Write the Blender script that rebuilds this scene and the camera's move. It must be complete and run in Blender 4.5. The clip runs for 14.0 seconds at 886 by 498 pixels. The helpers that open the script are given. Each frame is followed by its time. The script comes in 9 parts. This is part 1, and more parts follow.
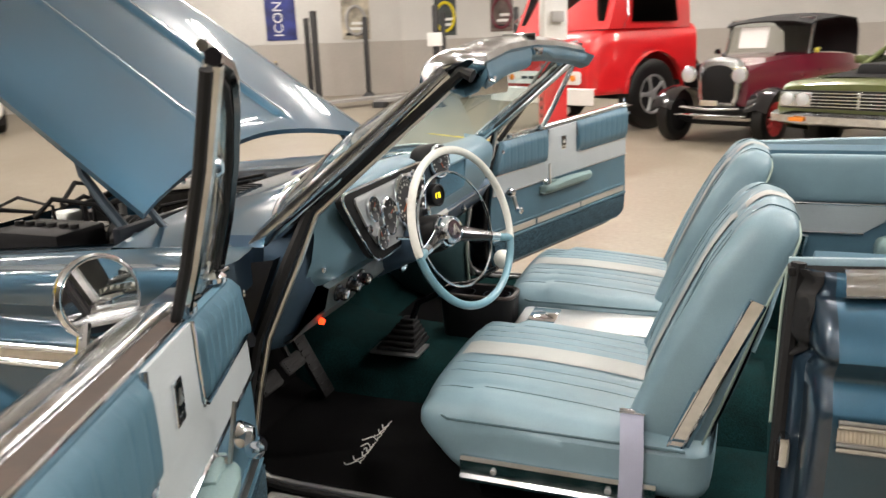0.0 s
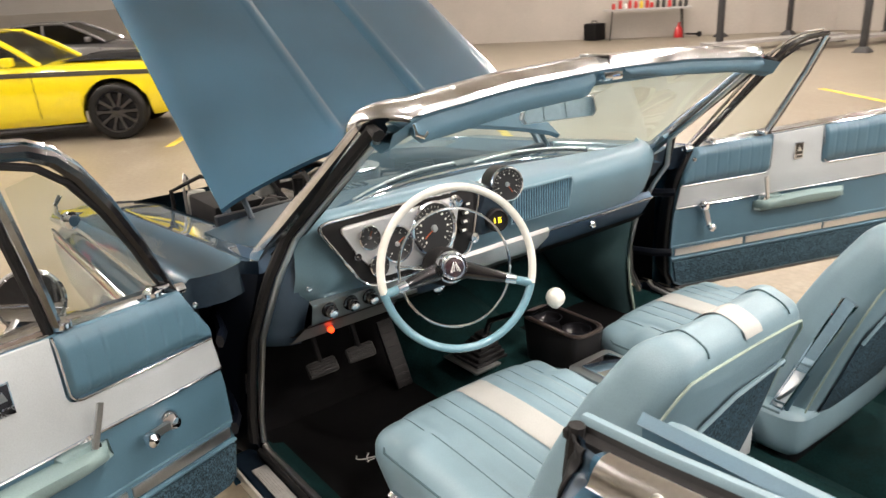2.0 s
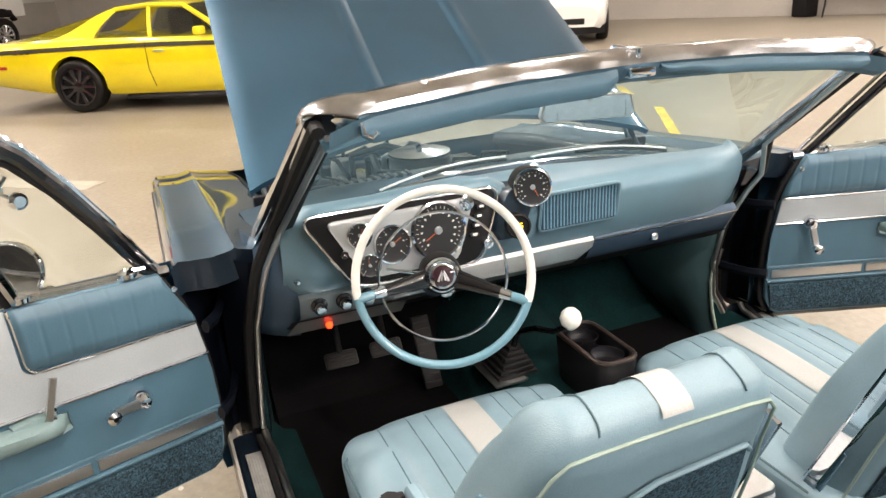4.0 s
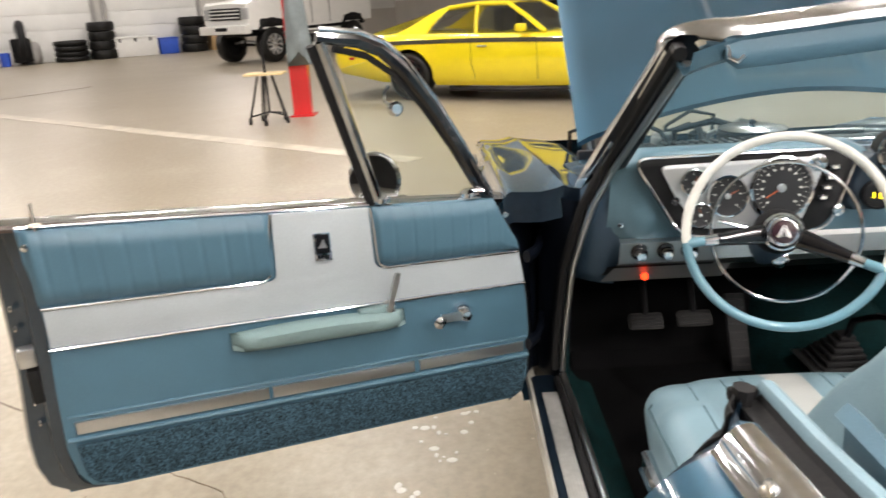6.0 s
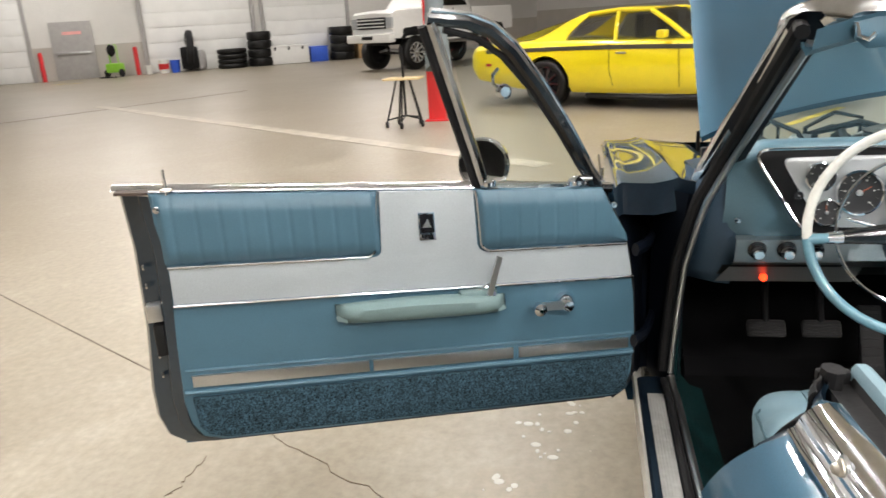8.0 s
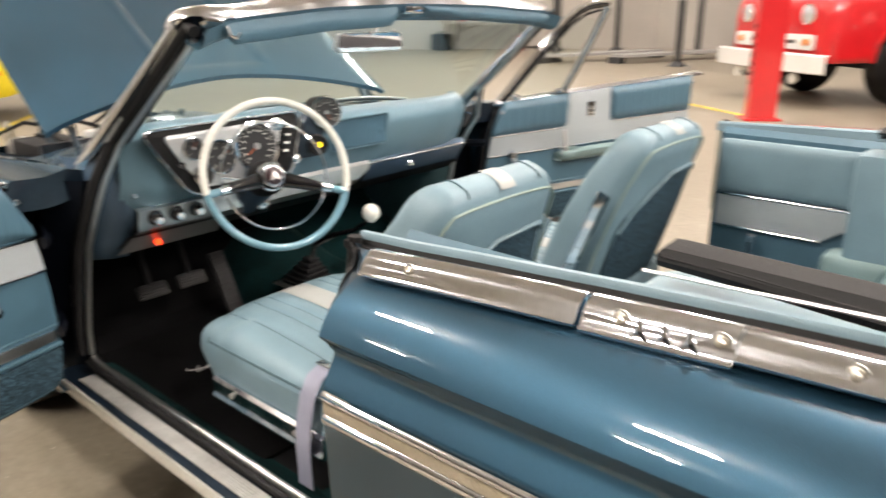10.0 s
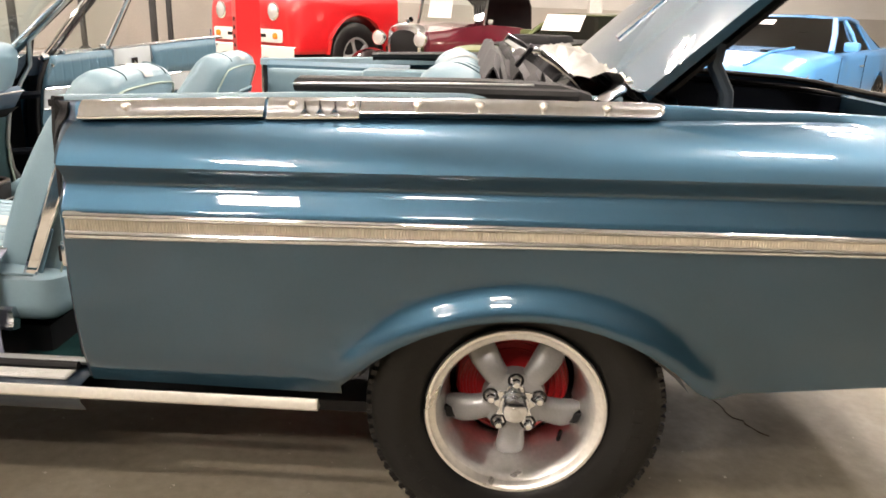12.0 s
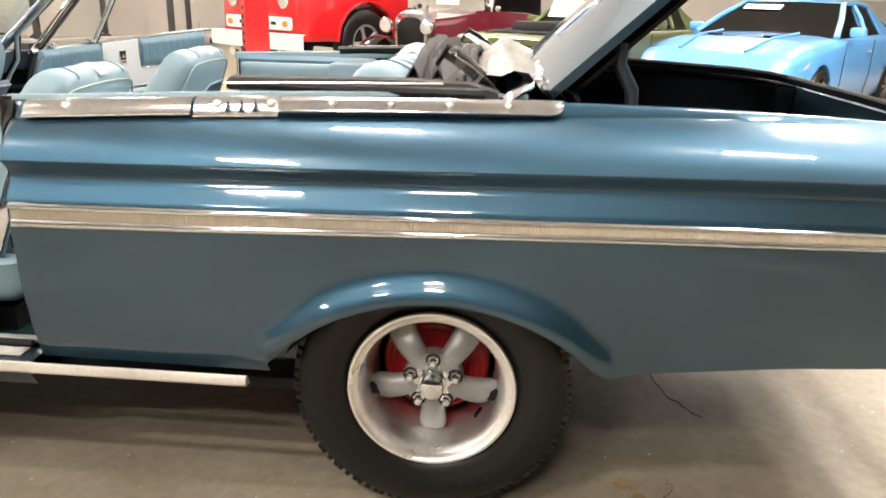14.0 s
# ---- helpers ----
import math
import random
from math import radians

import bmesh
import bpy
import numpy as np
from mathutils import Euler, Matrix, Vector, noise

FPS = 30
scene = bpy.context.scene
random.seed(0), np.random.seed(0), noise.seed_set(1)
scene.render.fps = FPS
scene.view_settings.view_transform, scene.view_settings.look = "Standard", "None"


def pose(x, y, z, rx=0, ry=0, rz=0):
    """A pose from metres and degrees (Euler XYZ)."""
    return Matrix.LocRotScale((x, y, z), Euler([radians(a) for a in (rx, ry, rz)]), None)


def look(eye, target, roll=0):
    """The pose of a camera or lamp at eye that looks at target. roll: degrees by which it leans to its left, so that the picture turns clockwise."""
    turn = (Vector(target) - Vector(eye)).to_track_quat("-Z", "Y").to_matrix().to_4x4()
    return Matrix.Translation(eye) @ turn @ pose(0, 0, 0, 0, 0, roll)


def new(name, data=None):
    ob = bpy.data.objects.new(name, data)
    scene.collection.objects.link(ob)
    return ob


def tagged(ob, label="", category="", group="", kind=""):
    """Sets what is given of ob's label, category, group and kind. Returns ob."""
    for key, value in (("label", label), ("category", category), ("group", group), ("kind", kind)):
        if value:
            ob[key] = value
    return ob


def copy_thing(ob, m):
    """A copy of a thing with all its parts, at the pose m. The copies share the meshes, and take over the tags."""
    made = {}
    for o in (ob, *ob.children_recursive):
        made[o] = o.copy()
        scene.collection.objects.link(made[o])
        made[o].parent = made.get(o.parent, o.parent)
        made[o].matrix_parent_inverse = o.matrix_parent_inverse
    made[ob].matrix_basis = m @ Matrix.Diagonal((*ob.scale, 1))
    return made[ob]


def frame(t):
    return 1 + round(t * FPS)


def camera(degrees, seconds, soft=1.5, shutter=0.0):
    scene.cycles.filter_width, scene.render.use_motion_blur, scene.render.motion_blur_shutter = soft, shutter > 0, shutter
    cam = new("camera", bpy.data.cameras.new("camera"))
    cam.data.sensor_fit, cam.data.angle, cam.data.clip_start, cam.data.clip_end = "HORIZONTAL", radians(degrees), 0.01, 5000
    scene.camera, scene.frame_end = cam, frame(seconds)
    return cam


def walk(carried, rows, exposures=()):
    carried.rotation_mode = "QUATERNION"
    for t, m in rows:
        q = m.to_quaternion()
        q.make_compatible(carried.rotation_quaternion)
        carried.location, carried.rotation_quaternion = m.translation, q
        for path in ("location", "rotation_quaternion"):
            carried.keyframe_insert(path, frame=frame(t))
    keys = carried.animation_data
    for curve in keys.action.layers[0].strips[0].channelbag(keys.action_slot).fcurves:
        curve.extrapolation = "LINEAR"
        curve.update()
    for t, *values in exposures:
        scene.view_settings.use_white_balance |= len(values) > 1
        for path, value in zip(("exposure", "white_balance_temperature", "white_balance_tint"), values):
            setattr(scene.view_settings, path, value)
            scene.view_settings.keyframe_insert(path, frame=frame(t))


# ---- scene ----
cam = camera(62.3, 14.0, shutter=0.4)
PATH = [
    (0, (-1.195, -2.193, 1.419), (-1.862, -0.386, 0.883), -2.1),
    (0.5, (-0.959, -2.064, 1.468), (-1.894, -0.390, 0.901), -2.8),
    (1, (-0.780, -1.854, 1.529), (-1.936, -0.340, 0.917), -2.7),
    (1.5, (-0.561, -1.683, 1.587), (-1.921, -0.368, 0.935), -3),
    (2, (-0.427, -1.509, 1.621), (-1.938, -0.380, 0.956), -3.2),
    (2.5, (-0.382, -1.356, 1.620), (-1.998, -0.389, 0.946), -3.3),
    (2.7, (-0.367, -1.302, 1.626), (-2.014, -0.396, 0.943), -3.1),
    (4.8, (-0.298, -0.970, 1.607), (-2.093, -0.426, 0.912), -3.3),
    (5, (-0.284, -0.983, 1.599), (-2.100, -0.506, 0.909), -3.2),
    (5.5, (-0.285, -1.102, 1.531), (-2.159, -0.878, 0.869), -3.5),
    (6, (-0.291, -1.156, 1.469), (-2.186, -1.192, 0.829), -3.3),
    (6.5, (-0.295, -1.124, 1.429), (-2.176, -1.402, 0.808), -3.4),
    (7, (-0.305, -1.086, 1.403), (-2.153, -1.547, 0.792), -3.5),
    (7.2, (-0.302, -1.074, 1.405), (-2.138, -1.583, 0.796), -3.7),
    (9.3, (-0.189, -1.328, 1.415), (-1.984, -0.702, 0.793), -2.8),
    (9.5, (-0.175, -1.404, 1.431), (-1.844, -0.512, 0.784), -2),
    (10, (-0.121, -1.641, 1.416), (-1.376, -0.221, 0.775), -0.4),
    (10.5, (-0.141, -1.842, 1.395), (-0.931, -0.115, 0.769), 0.4),
    (11, (-0.115, -2.055, 1.339), (-0.530, -0.198, 0.724), 1.3),
    (11.5, (-0.107, -2.276, 1.293), (-0.295, -0.379, 0.689), 1.8),
    (12, (-0.134, -2.421, 1.224), (-0.194, -0.515, 0.622), 2.1),
    (12.5, (-0.125, -2.494, 1.184), (-0.147, -0.588, 0.578), 2.1),
    (13, (-0.095, -2.529, 1.157), (-0.108, -0.624, 0.548), 2.1),
    (13.5, (-0.044, -2.538, 1.163), (-0.079, -0.636, 0.545), 2.1),
    (14, (0.123, -2.517, 1.275), (0.001, -0.627, 0.633), 1.7),
]
walk(cam, [(t, look(eye, target, roll)) for t, eye, target, roll in PATH], exposures=[(0.0, -0.32, 6700, 13), (2.5, 0.02, 7000, 17), (5.0, 0.05, 6950, 17), (7.0, -0.25, 6300, 11), (9.5, -0.07, 6850, 15), (11.0, -0.02, 7050, 16), (12.5, 0.33, 7150, 17), (14.0, 0.32, 6950, 15)])

# ---- light ----
world = bpy.data.worlds.new("World")
scene.world = world
world.use_nodes = True
world.node_tree.nodes["Background"].inputs[0].default_value = (0.95, 0.97, 1.0, 1)
world.node_tree.nodes["Background"].inputs[1].default_value = 0.25
scene.view_settings.exposure = 0.0
LAMP_W = 200.0
CEIL = 6.2


def strip_lamp(x, y, turn=0.0):
    data = bpy.data.lights.new("strip_lamp", "AREA")
    data.shape, data.size, data.size_y, data.energy = "RECTANGLE", 0.80, 0.24, LAMP_W
    data.color = (1.0, 0.955, 0.89)
    ob = new("strip_lamp", data)
    ob.matrix_world = pose(x, y, CEIL - 0.62, 0, 0, turn)
    return ob


# ---- helpers of this scene ----
def mat(name, col, rough=0.5, metal=0.0, var=0.12, scale=6.0, bump=0.0, bscale=80.0, coat=0.0, fine=0.06, spec=0.5, rvar=0.1, ior=1.65):
    """A surface with variation at two scales, relief and uneven gloss."""
    m = bpy.data.materials.new(name)
    m.use_nodes = True
    n, l = m.node_tree.nodes, m.node_tree.links
    b = n["Principled BSDF"]
    b.inputs["Metallic"].default_value = metal
    b.inputs["Specular IOR Level"].default_value = spec
    b.inputs["Coat Weight"].default_value = coat
    b.inputs["Coat Roughness"].default_value = 0.03
    b.inputs["Coat IOR"].default_value = ior
    co = n.new("ShaderNodeTexCoord")
    big = n.new("ShaderNodeTexNoise")
    big.inputs["Scale"].default_value, big.inputs["Detail"].default_value = scale, 5
    small = n.new("ShaderNodeTexNoise")
    small.inputs["Scale"].default_value, small.inputs["Detail"].default_value = bscale, 4
    l.new(co.outputs["Object"], big.inputs["Vector"])
    l.new(co.outputs["Object"], small.inputs["Vector"])
    r1 = n.new("ShaderNodeMapRange")
    r1.inputs["From Min"].default_value, r1.inputs["From Max"].default_value = 0.3, 0.7
    r1.inputs["To Min"].default_value, r1.inputs["To Max"].default_value = 1 - var, 1 + var
    r2 = n.new("ShaderNodeMapRange")
    r2.inputs["From Min"].default_value, r2.inputs["From Max"].default_value = 0.3, 0.7
    r2.inputs["To Min"].default_value, r2.inputs["To Max"].default_value = 1 - fine, 1 + fine
    l.new(big.outputs["Fac"], r1.inputs["Value"])
    l.new(small.outputs["Fac"], r2.inputs["Value"])
    mu = n.new("ShaderNodeMath")
    mu.operation = "MULTIPLY"
    l.new(r1.outputs[0], mu.inputs[0])
    l.new(r2.outputs[0], mu.inputs[1])
    vm = n.new("ShaderNodeVectorMath")
    vm.operation = "SCALE"
    vm.inputs[0].default_value = col[:3]
    l.new(mu.outputs[0], vm.inputs["Scale"])
    l.new(vm.outputs[0], b.inputs["Base Color"])
    rr = n.new("ShaderNodeMapRange")
    rr.inputs["From Min"].default_value, rr.inputs["From Max"].default_value = 0.3, 0.7
    rr.inputs["To Min"].default_value, rr.inputs["To Max"].default_value = max(0.02, rough * (1 - rvar)), min(1, rough * (1 + rvar))
    l.new(big.outputs["Fac"], rr.inputs["Value"])
    l.new(rr.outputs[0], b.inputs["Roughness"])
    if bump:
        bp = n.new("ShaderNodeBump")
        bp.inputs["Strength"].default_value, bp.inputs["Distance"].default_value = bump, 0.002
        l.new(small.outputs["Fac"], bp.inputs["Height"])
        l.new(bp.outputs[0], b.inputs["Normal"])
    return m


def glass(name, col=(0.95, 0.98, 0.97), rough=0.0, clear=0.9, face=0.055):
    """Thin sheet glass: mostly clear, with its own reflection at grazing angles."""
    m = bpy.data.materials.new(name)
    m.use_nodes = True
    n, l = m.node_tree.nodes, m.node_tree.links
    n.remove(n["Principled BSDF"])
    tr, gl, mx, fr = n.new("ShaderNodeBsdfTransparent"), n.new("ShaderNodeBsdfGlossy"), n.new("ShaderNodeMixShader"), n.new("ShaderNodeLayerWeight")
    tr.inputs[0].default_value = (*[c * clear for c in col], 1)
    gl.inputs["Roughness"].default_value = rough
    fr.inputs["Blend"].default_value = 0.5
    pw, ml = n.new("ShaderNodeMath"), n.new("ShaderNodeMath")
    pw.operation, ml.operation = "POWER", "MULTIPLY_ADD"
    pw.inputs[1].default_value, ml.inputs[1].default_value, ml.inputs[2].default_value = 4.5, 0.8, face
    l.new(fr.outputs["Facing"], pw.inputs[0])
    l.new(pw.outputs[0], ml.inputs[0])
    l.new(ml.outputs[0], mx.inputs[0])
    l.new(tr.outputs[0], mx.inputs[1])
    l.new(gl.outputs[0], mx.inputs[2])
    l.new(mx.outputs[0], n["Material Output"].inputs[0])
    return m


def glow(name, col, strength):
    m = bpy.data.materials.new(name)
    m.use_nodes = True
    b = m.node_tree.nodes["Principled BSDF"]
    b.inputs["Base Color"].default_value = (*col, 1)
    b.inputs["Emission Color"].default_value = (*col, 1)
    b.inputs["Emission Strength"].default_value = strength
    return m


def part(name, bm, material, parent=None, label="", smooth=35, m=None):
    """Link a bmesh as one mesh object under a thing or a part."""
    bmesh.ops.recalc_face_normals(bm, faces=bm.faces)
    me = bpy.data.meshes.new(name)
    bm.to_mesh(me)
    bm.free()
    me.materials.append(material)
    if smooth:
        me.polygons.foreach_set("use_smooth", [True] * len(me.polygons))
        me.set_sharp_from_angle(angle=radians(smooth))
    ob = new(name, me)
    ob.parent = parent
    if m is not None:
        ob.matrix_basis = m
    if label:
        ob["label"] = label
    return ob


def thing(name, label, category, at=(0, 0, 0), turn=0.0, group=""):
    ob = new(name)
    ob.empty_display_size = 0.1
    ob.matrix_basis = pose(*at, 0, 0, turn)
    return tagged(ob, label, category, group)


def V(*a):
    return Vector(a)


def loft(rings, closed=False, cap=False, bm=None, keep=False):
    """A skin through rings of points of equal count; keep: fold it into a given bmesh."""
    bm = bm or bmesh.new()
    rows = [[bm.verts.new(p) for p in ring] for ring in rings]
    k = len(rows[0])
    for a, b in zip(rows, rows[1:]):
        for i in range(k if closed else k - 1):
            j = (i + 1) % k
            bm.faces.new((a[i], a[j], b[j], b[i]))
    if cap:
        bm.faces.new(rows[0])
        bm.faces.new(rows[-1][::-1])
    return bm


def thick(bm, t):
    """Give a sheet real thickness."""
    bmesh.ops.recalc_face_normals(bm, faces=bm.faces)
    bmesh.ops.solidify(bm, geom=bm.faces[:] + bm.edges[:] + bm.verts[:], thickness=t)
    return bm


def tube(pts, r, seg=8, closed=False, bm=None, flat=1.0, cap=True):
    """A round bar along points; r: one radius or one for each point."""
    pts = [Vector(p) for p in pts]
    n = len(pts)
    rings, side = [], None
    for i, p in enumerate(pts):
        a = pts[(i - 1) % n] if closed or i > 0 else p
        b = pts[(i + 1) % n] if closed or i < n - 1 else p
        d = (b - a).normalized()
        if side is None:
            side = d.cross(V(0, 0, 1) if abs(d.z) < 0.9 else V(1, 0, 0)).normalized()
        side = (side - d * side.dot(d)).normalized()
        up = d.cross(side)
        ri = r[i] if isinstance(r, (list, tuple)) else r
        rings.append([p + side * (ri * math.cos(w)) + up * (ri * flat * math.sin(w)) for w in (2 * math.pi * k / seg for k in range(seg))])
    if closed:
        rings.append(rings[0])
        bm = bm or bmesh.new()
        rows = [[bm.verts.new(q) for q in ring] for ring in rings[:-1]]
        for i in range(n):
            a, b = rows[i], rows[(i + 1) % n]
            for k in range(seg):
                bm.faces.new((a[k], a[(k + 1) % seg], b[(k + 1) % seg], b[k]))
        return bm
    return loft(rings, closed=True, cap=cap, bm=bm)


def lathe(profile, m=None, seg=32, bm=None, cap=True):
    """Turn a profile of (radius, height) about z, then lay it by m."""
    m = m or Matrix()
    rings = [[m @ V(r * math.cos(w), r * math.sin(w), h) for w in (2 * math.pi * k / seg for k in range(seg))] for r, h in profile]
    return loft(rings, closed=True, cap=cap, bm=bm)


def rbox(c, size, r=0.01, m=None, bm=None, seg=2, taper=None):
    """A box with rounded edges; taper: (x, y) scale of its top."""
    own = bmesh.new()
    bmesh.ops.create_cube(own, size=1)
    for v in own.verts:
        if taper and v.co.z > 0:
            v.co.x, v.co.y = v.co.x * taper[0], v.co.y * taper[1]
        v.co = V(v.co.x * size[0], v.co.y * size[1], v.co.z * size[2])
    if r:
        bmesh.ops.bevel(own, geom=own.edges[:], offset=min(r, 0.45 * min(size)), segments=seg, profile=0.6, affect="EDGES")
    t = Matrix.Translation(c)
    t = m @ t if m is not None else t
    bmesh.ops.transform(own, matrix=t, verts=own.verts)
    if bm is None:
        return own
    return join(bm, own)


def join(bm, other):
    idx = {v: bm.verts.new(v.co) for v in other.verts}
    for f in other.faces:
        bm.faces.new([idx[v] for v in f.verts])
    other.free()
    return bm


def slab(poly, put, d, r=0.0, bm=None, seg=2):
    """A plate from a flat outline: put(a, b, w) lays a point of it in space, d is the thickness."""
    own = bmesh.new()
    lo = [own.verts.new(V(a, b, 0)) for a, b in poly]
    hi = [own.verts.new(V(a, b, d)) for a, b in poly]
    own.faces.new(lo[::-1])
    top = own.faces.new(hi)
    n = len(poly)
    for i in range(n):
        own.faces.new((lo[i], lo[(i + 1) % n], hi[(i + 1) % n], hi[i]))
    if r:
        bmesh.ops.bevel(own, geom=top.edges[:], offset=r, segments=seg, profile=0.6, affect="EDGES")
    for v in own.verts:
        v.co = put(*v.co)
    if bm is None:
        return own
    return join(bm, own)


def lerp(table, x):
    """A value from rows of (x, value, ...), straight between rows."""
    if x <= table[0][0]:
        return list(table[0][1:]) if len(table[0]) > 2 else table[0][1]
    for a, b in zip(table, table[1:]):
        if x <= b[0]:
            k = (x - a[0]) / (b[0] - a[0])
            k = k * k * (3 - 2 * k) * 0.35 + k * 0.65
            out = [p + (q - p) * k for p, q in zip(a[1:], b[1:])]
            return out if len(out) > 1 else out[0]
    return list(table[-1][1:]) if len(table[-1]) > 2 else table[-1][1]


def steps(a, b, n):
    return [a + (b - a) * i / n for i in range(n + 1)]


def arc(c, r, a0, a1, n):
    return [(c[0] + r * math.cos(radians(a)), c[1] + r * math.sin(radians(a))) for a in steps(a0, a1, n)]


def round_rect(x0, y0, x1, y1, r, n=4):
    return arc((x1 - r, y0 + r), r, -90, 0, n) + arc((x1 - r, y1 - r), r, 0, 90, n) + arc((x0 + r, y1 - r), r, 90, 180, n) + arc((x0 + r, y0 + r), r, 180, 270, n)


# ---- materials ----
# coarse mottling in the colour stands in for cloudy reflections on the panels
PAINT = mat("blue_metallic_paint", (0.028, 0.084, 0.134), 0.50, 0.92, var=0.15, scale=2.4, coat=1.0, bscale=900, fine=0.14, ior=1.60)
# jambs, sills and flanges take darker copies of the body blue
PAINT_EDGE = mat("gloss_dark_navy", (0.016, 0.036, 0.060), 0.32, 0.5, coat=1.0, var=0.12, scale=8, ior=1.7)
PAINT_JAMB = mat("dark_navy_blue", (0.010, 0.021, 0.036), 0.35, 0.2, coat=0.5, var=0.2, scale=20)
# near-black instead of body blue: the shade of gaps and recesses is in it
PAINT_DARK = mat("shaded_near_black_blue", (0.002, 0.004, 0.009), 0.45, 0.0, coat=0.15, var=0.15, spec=0.3)
VINYL = mat("teal_vinyl", (0.165, 0.258, 0.305), 0.42, bump=0.25, bscale=420, var=0.08, scale=9)
VINYL_DOOR = mat("blue_teal_door_vinyl", (0.060, 0.135, 0.188), 0.45, bump=0.25, bscale=420, var=0.08)
VINYL_PALE = mat("pale_grey_vinyl", (0.36, 0.40, 0.42), 0.5, bump=0.3, bscale=380, var=0.06)
VINYL_WHITE = mat("white_pleated_vinyl", (0.37, 0.385, 0.375), 0.5, bump=0.3, bscale=380, var=0.06)
VINYL_GREEN = mat("green_grey_armrest", (0.185, 0.275, 0.28), 0.5, bump=0.2, bscale=300, var=0.06)
DASH = mat("blue_dash_paint", (0.105, 0.195, 0.25), 0.4, 0.1, bump=0.12, bscale=350, var=0.06)
PIPING = mat("pale_piping", (0.25, 0.32, 0.28), 0.5)
SEAM = mat("dark_seam", (0.05, 0.10, 0.12), 0.7)
CARPET = mat("dark_green_blue_carpet", (0.004, 0.022, 0.023), 0.95, spec=0.1, bump=1.0, bscale=260, var=0.3, fine=0.5, scale=14)
CARPET_DOOR = mat("blue_loop_carpet", (0.026, 0.054, 0.074), 0.95, bump=1.0, bscale=210, var=0.3, fine=0.95, scale=60, spec=0.2)
MAT_BLACK = mat("black_floor_mat", (0.004, 0.004, 0.0045), 0.9, spec=0.1, bump=0.6, bscale=300, var=0.3)
CHROME = mat("chrome", (0.78, 0.81, 0.86), 0.06, 1.0, var=0.03, rvar=0.5)
CHROME_WORN = mat("worn_chrome", (0.66, 0.68, 0.70), 0.16, 1.0, var=0.18, scale=14, rvar=0.6, bump=0.1, bscale=60)
BRUSHED = mat("brushed_aluminium", (0.62, 0.63, 0.63), 0.33, 1.0, var=0.06, bscale=300, bump=0.08)
SILVER = mat("silver_gauge_panel", (0.55, 0.57, 0.58), 0.38, 0.6, var=0.06, bump=0.2, bscale=600)
GOLD_TRIM = mat("ribbed_trim_insert", (0.70, 0.66, 0.58), 0.36, 0.9, var=0.08)
RUBBER = mat("black_rubber", (0.012, 0.012, 0.013), 0.6, var=0.25, spec=0.25, bump=0.3, bscale=90)
TYRE = mat("tyre_rubber", (0.004, 0.004, 0.004), 0.42, var=0.3, spec=0.35, bump=0.35, bscale=120)
BLACK = mat("black_plastic", (0.006, 0.006, 0.007), 0.55, var=0.2, spec=0.25)
BLACK_GLOSS = mat("black_gloss", (0.008, 0.008, 0.010), 0.15, var=0.2, coat=0.5)
WHITE_PLASTIC = mat("ivory_plastic", (0.74, 0.74, 0.69), 0.3, var=0.04, coat=0.4)
# recess floor: the shade between the ribs is put into a darker blue
RECESS = mat("recess_blue_darkened", (0.012, 0.045, 0.08), 0.4, var=0.06)
TEAL_PLASTIC = mat("teal_plastic", (0.12, 0.26, 0.33), 0.3, var=0.04, coat=0.4)
SPOKE_GREY = mat("cast_grey_spoke", (0.30, 0.305, 0.31), 0.42, 0.5, var=0.1, bump=0.2, bscale=200)
RIM_POLISH = mat("polished_rim", (0.90, 0.89, 0.87), 0.42, 1.0, var=0.05, rvar=0.4)
RED_DRUM = mat("red_brake_drum", (0.36, 0.012, 0.014), 0.45, var=0.2)
RED_LAMP = glow("red_lamp", (1.0, 0.05, 0.01), 4.0)
FELT = mat("brown_channel_felt", (0.05, 0.035, 0.028), 0.8, var=0.3, scale=20)
AMBER = glow("amber_digits", (1.0, 0.75, 0.02), 3.0)
GLASS = glass("clear_glass", clear=0.97, face=0.03)
GLASS_SHIELD = glass("green_tinted_windshield", (0.80, 0.94, 0.94), clear=0.97, face=0.10)
GLASS_DARK = glass("tinted_glass", (0.10, 0.11, 0.11))
MIRROR = mat("mirror_glass", (0.85, 0.85, 0.86), 0.02, 1.0, var=0.01)
CANVAS = mat("black_canvas_top", (0.010, 0.010, 0.011), 0.8, bump=0.7, bscale=500, var=0.25)
CANVAS_GREY = mat("charcoal_lining", (0.055, 0.052, 0.055), 0.85, bump=0.4, bscale=300, var=0.2)
CLEAR_VINYL = mat("crumpled_clear_vinyl", (0.16, 0.157, 0.147), 0.42, var=0.35, scale=14, bump=0.5, bscale=22, coat=0.15)
BELT_WEB = mat("grey_seat_belt", (0.30, 0.31, 0.40), 0.7, bump=0.6, bscale=700)
ENGINE = mat("dark_engine_metal", (0.03, 0.03, 0.03), 0.5, 0.5, var=0.5, bump=0.4, bscale=40)
SCUFF = mat("satin_scuff_plate", (0.55, 0.55, 0.53), 0.42, 0.4, var=0.12, scale=25, bump=0.1)
LEDGE_WHITE = mat("white_ribbed_sill", (0.68, 0.66, 0.60), 0.35, 0.4, var=0.08)

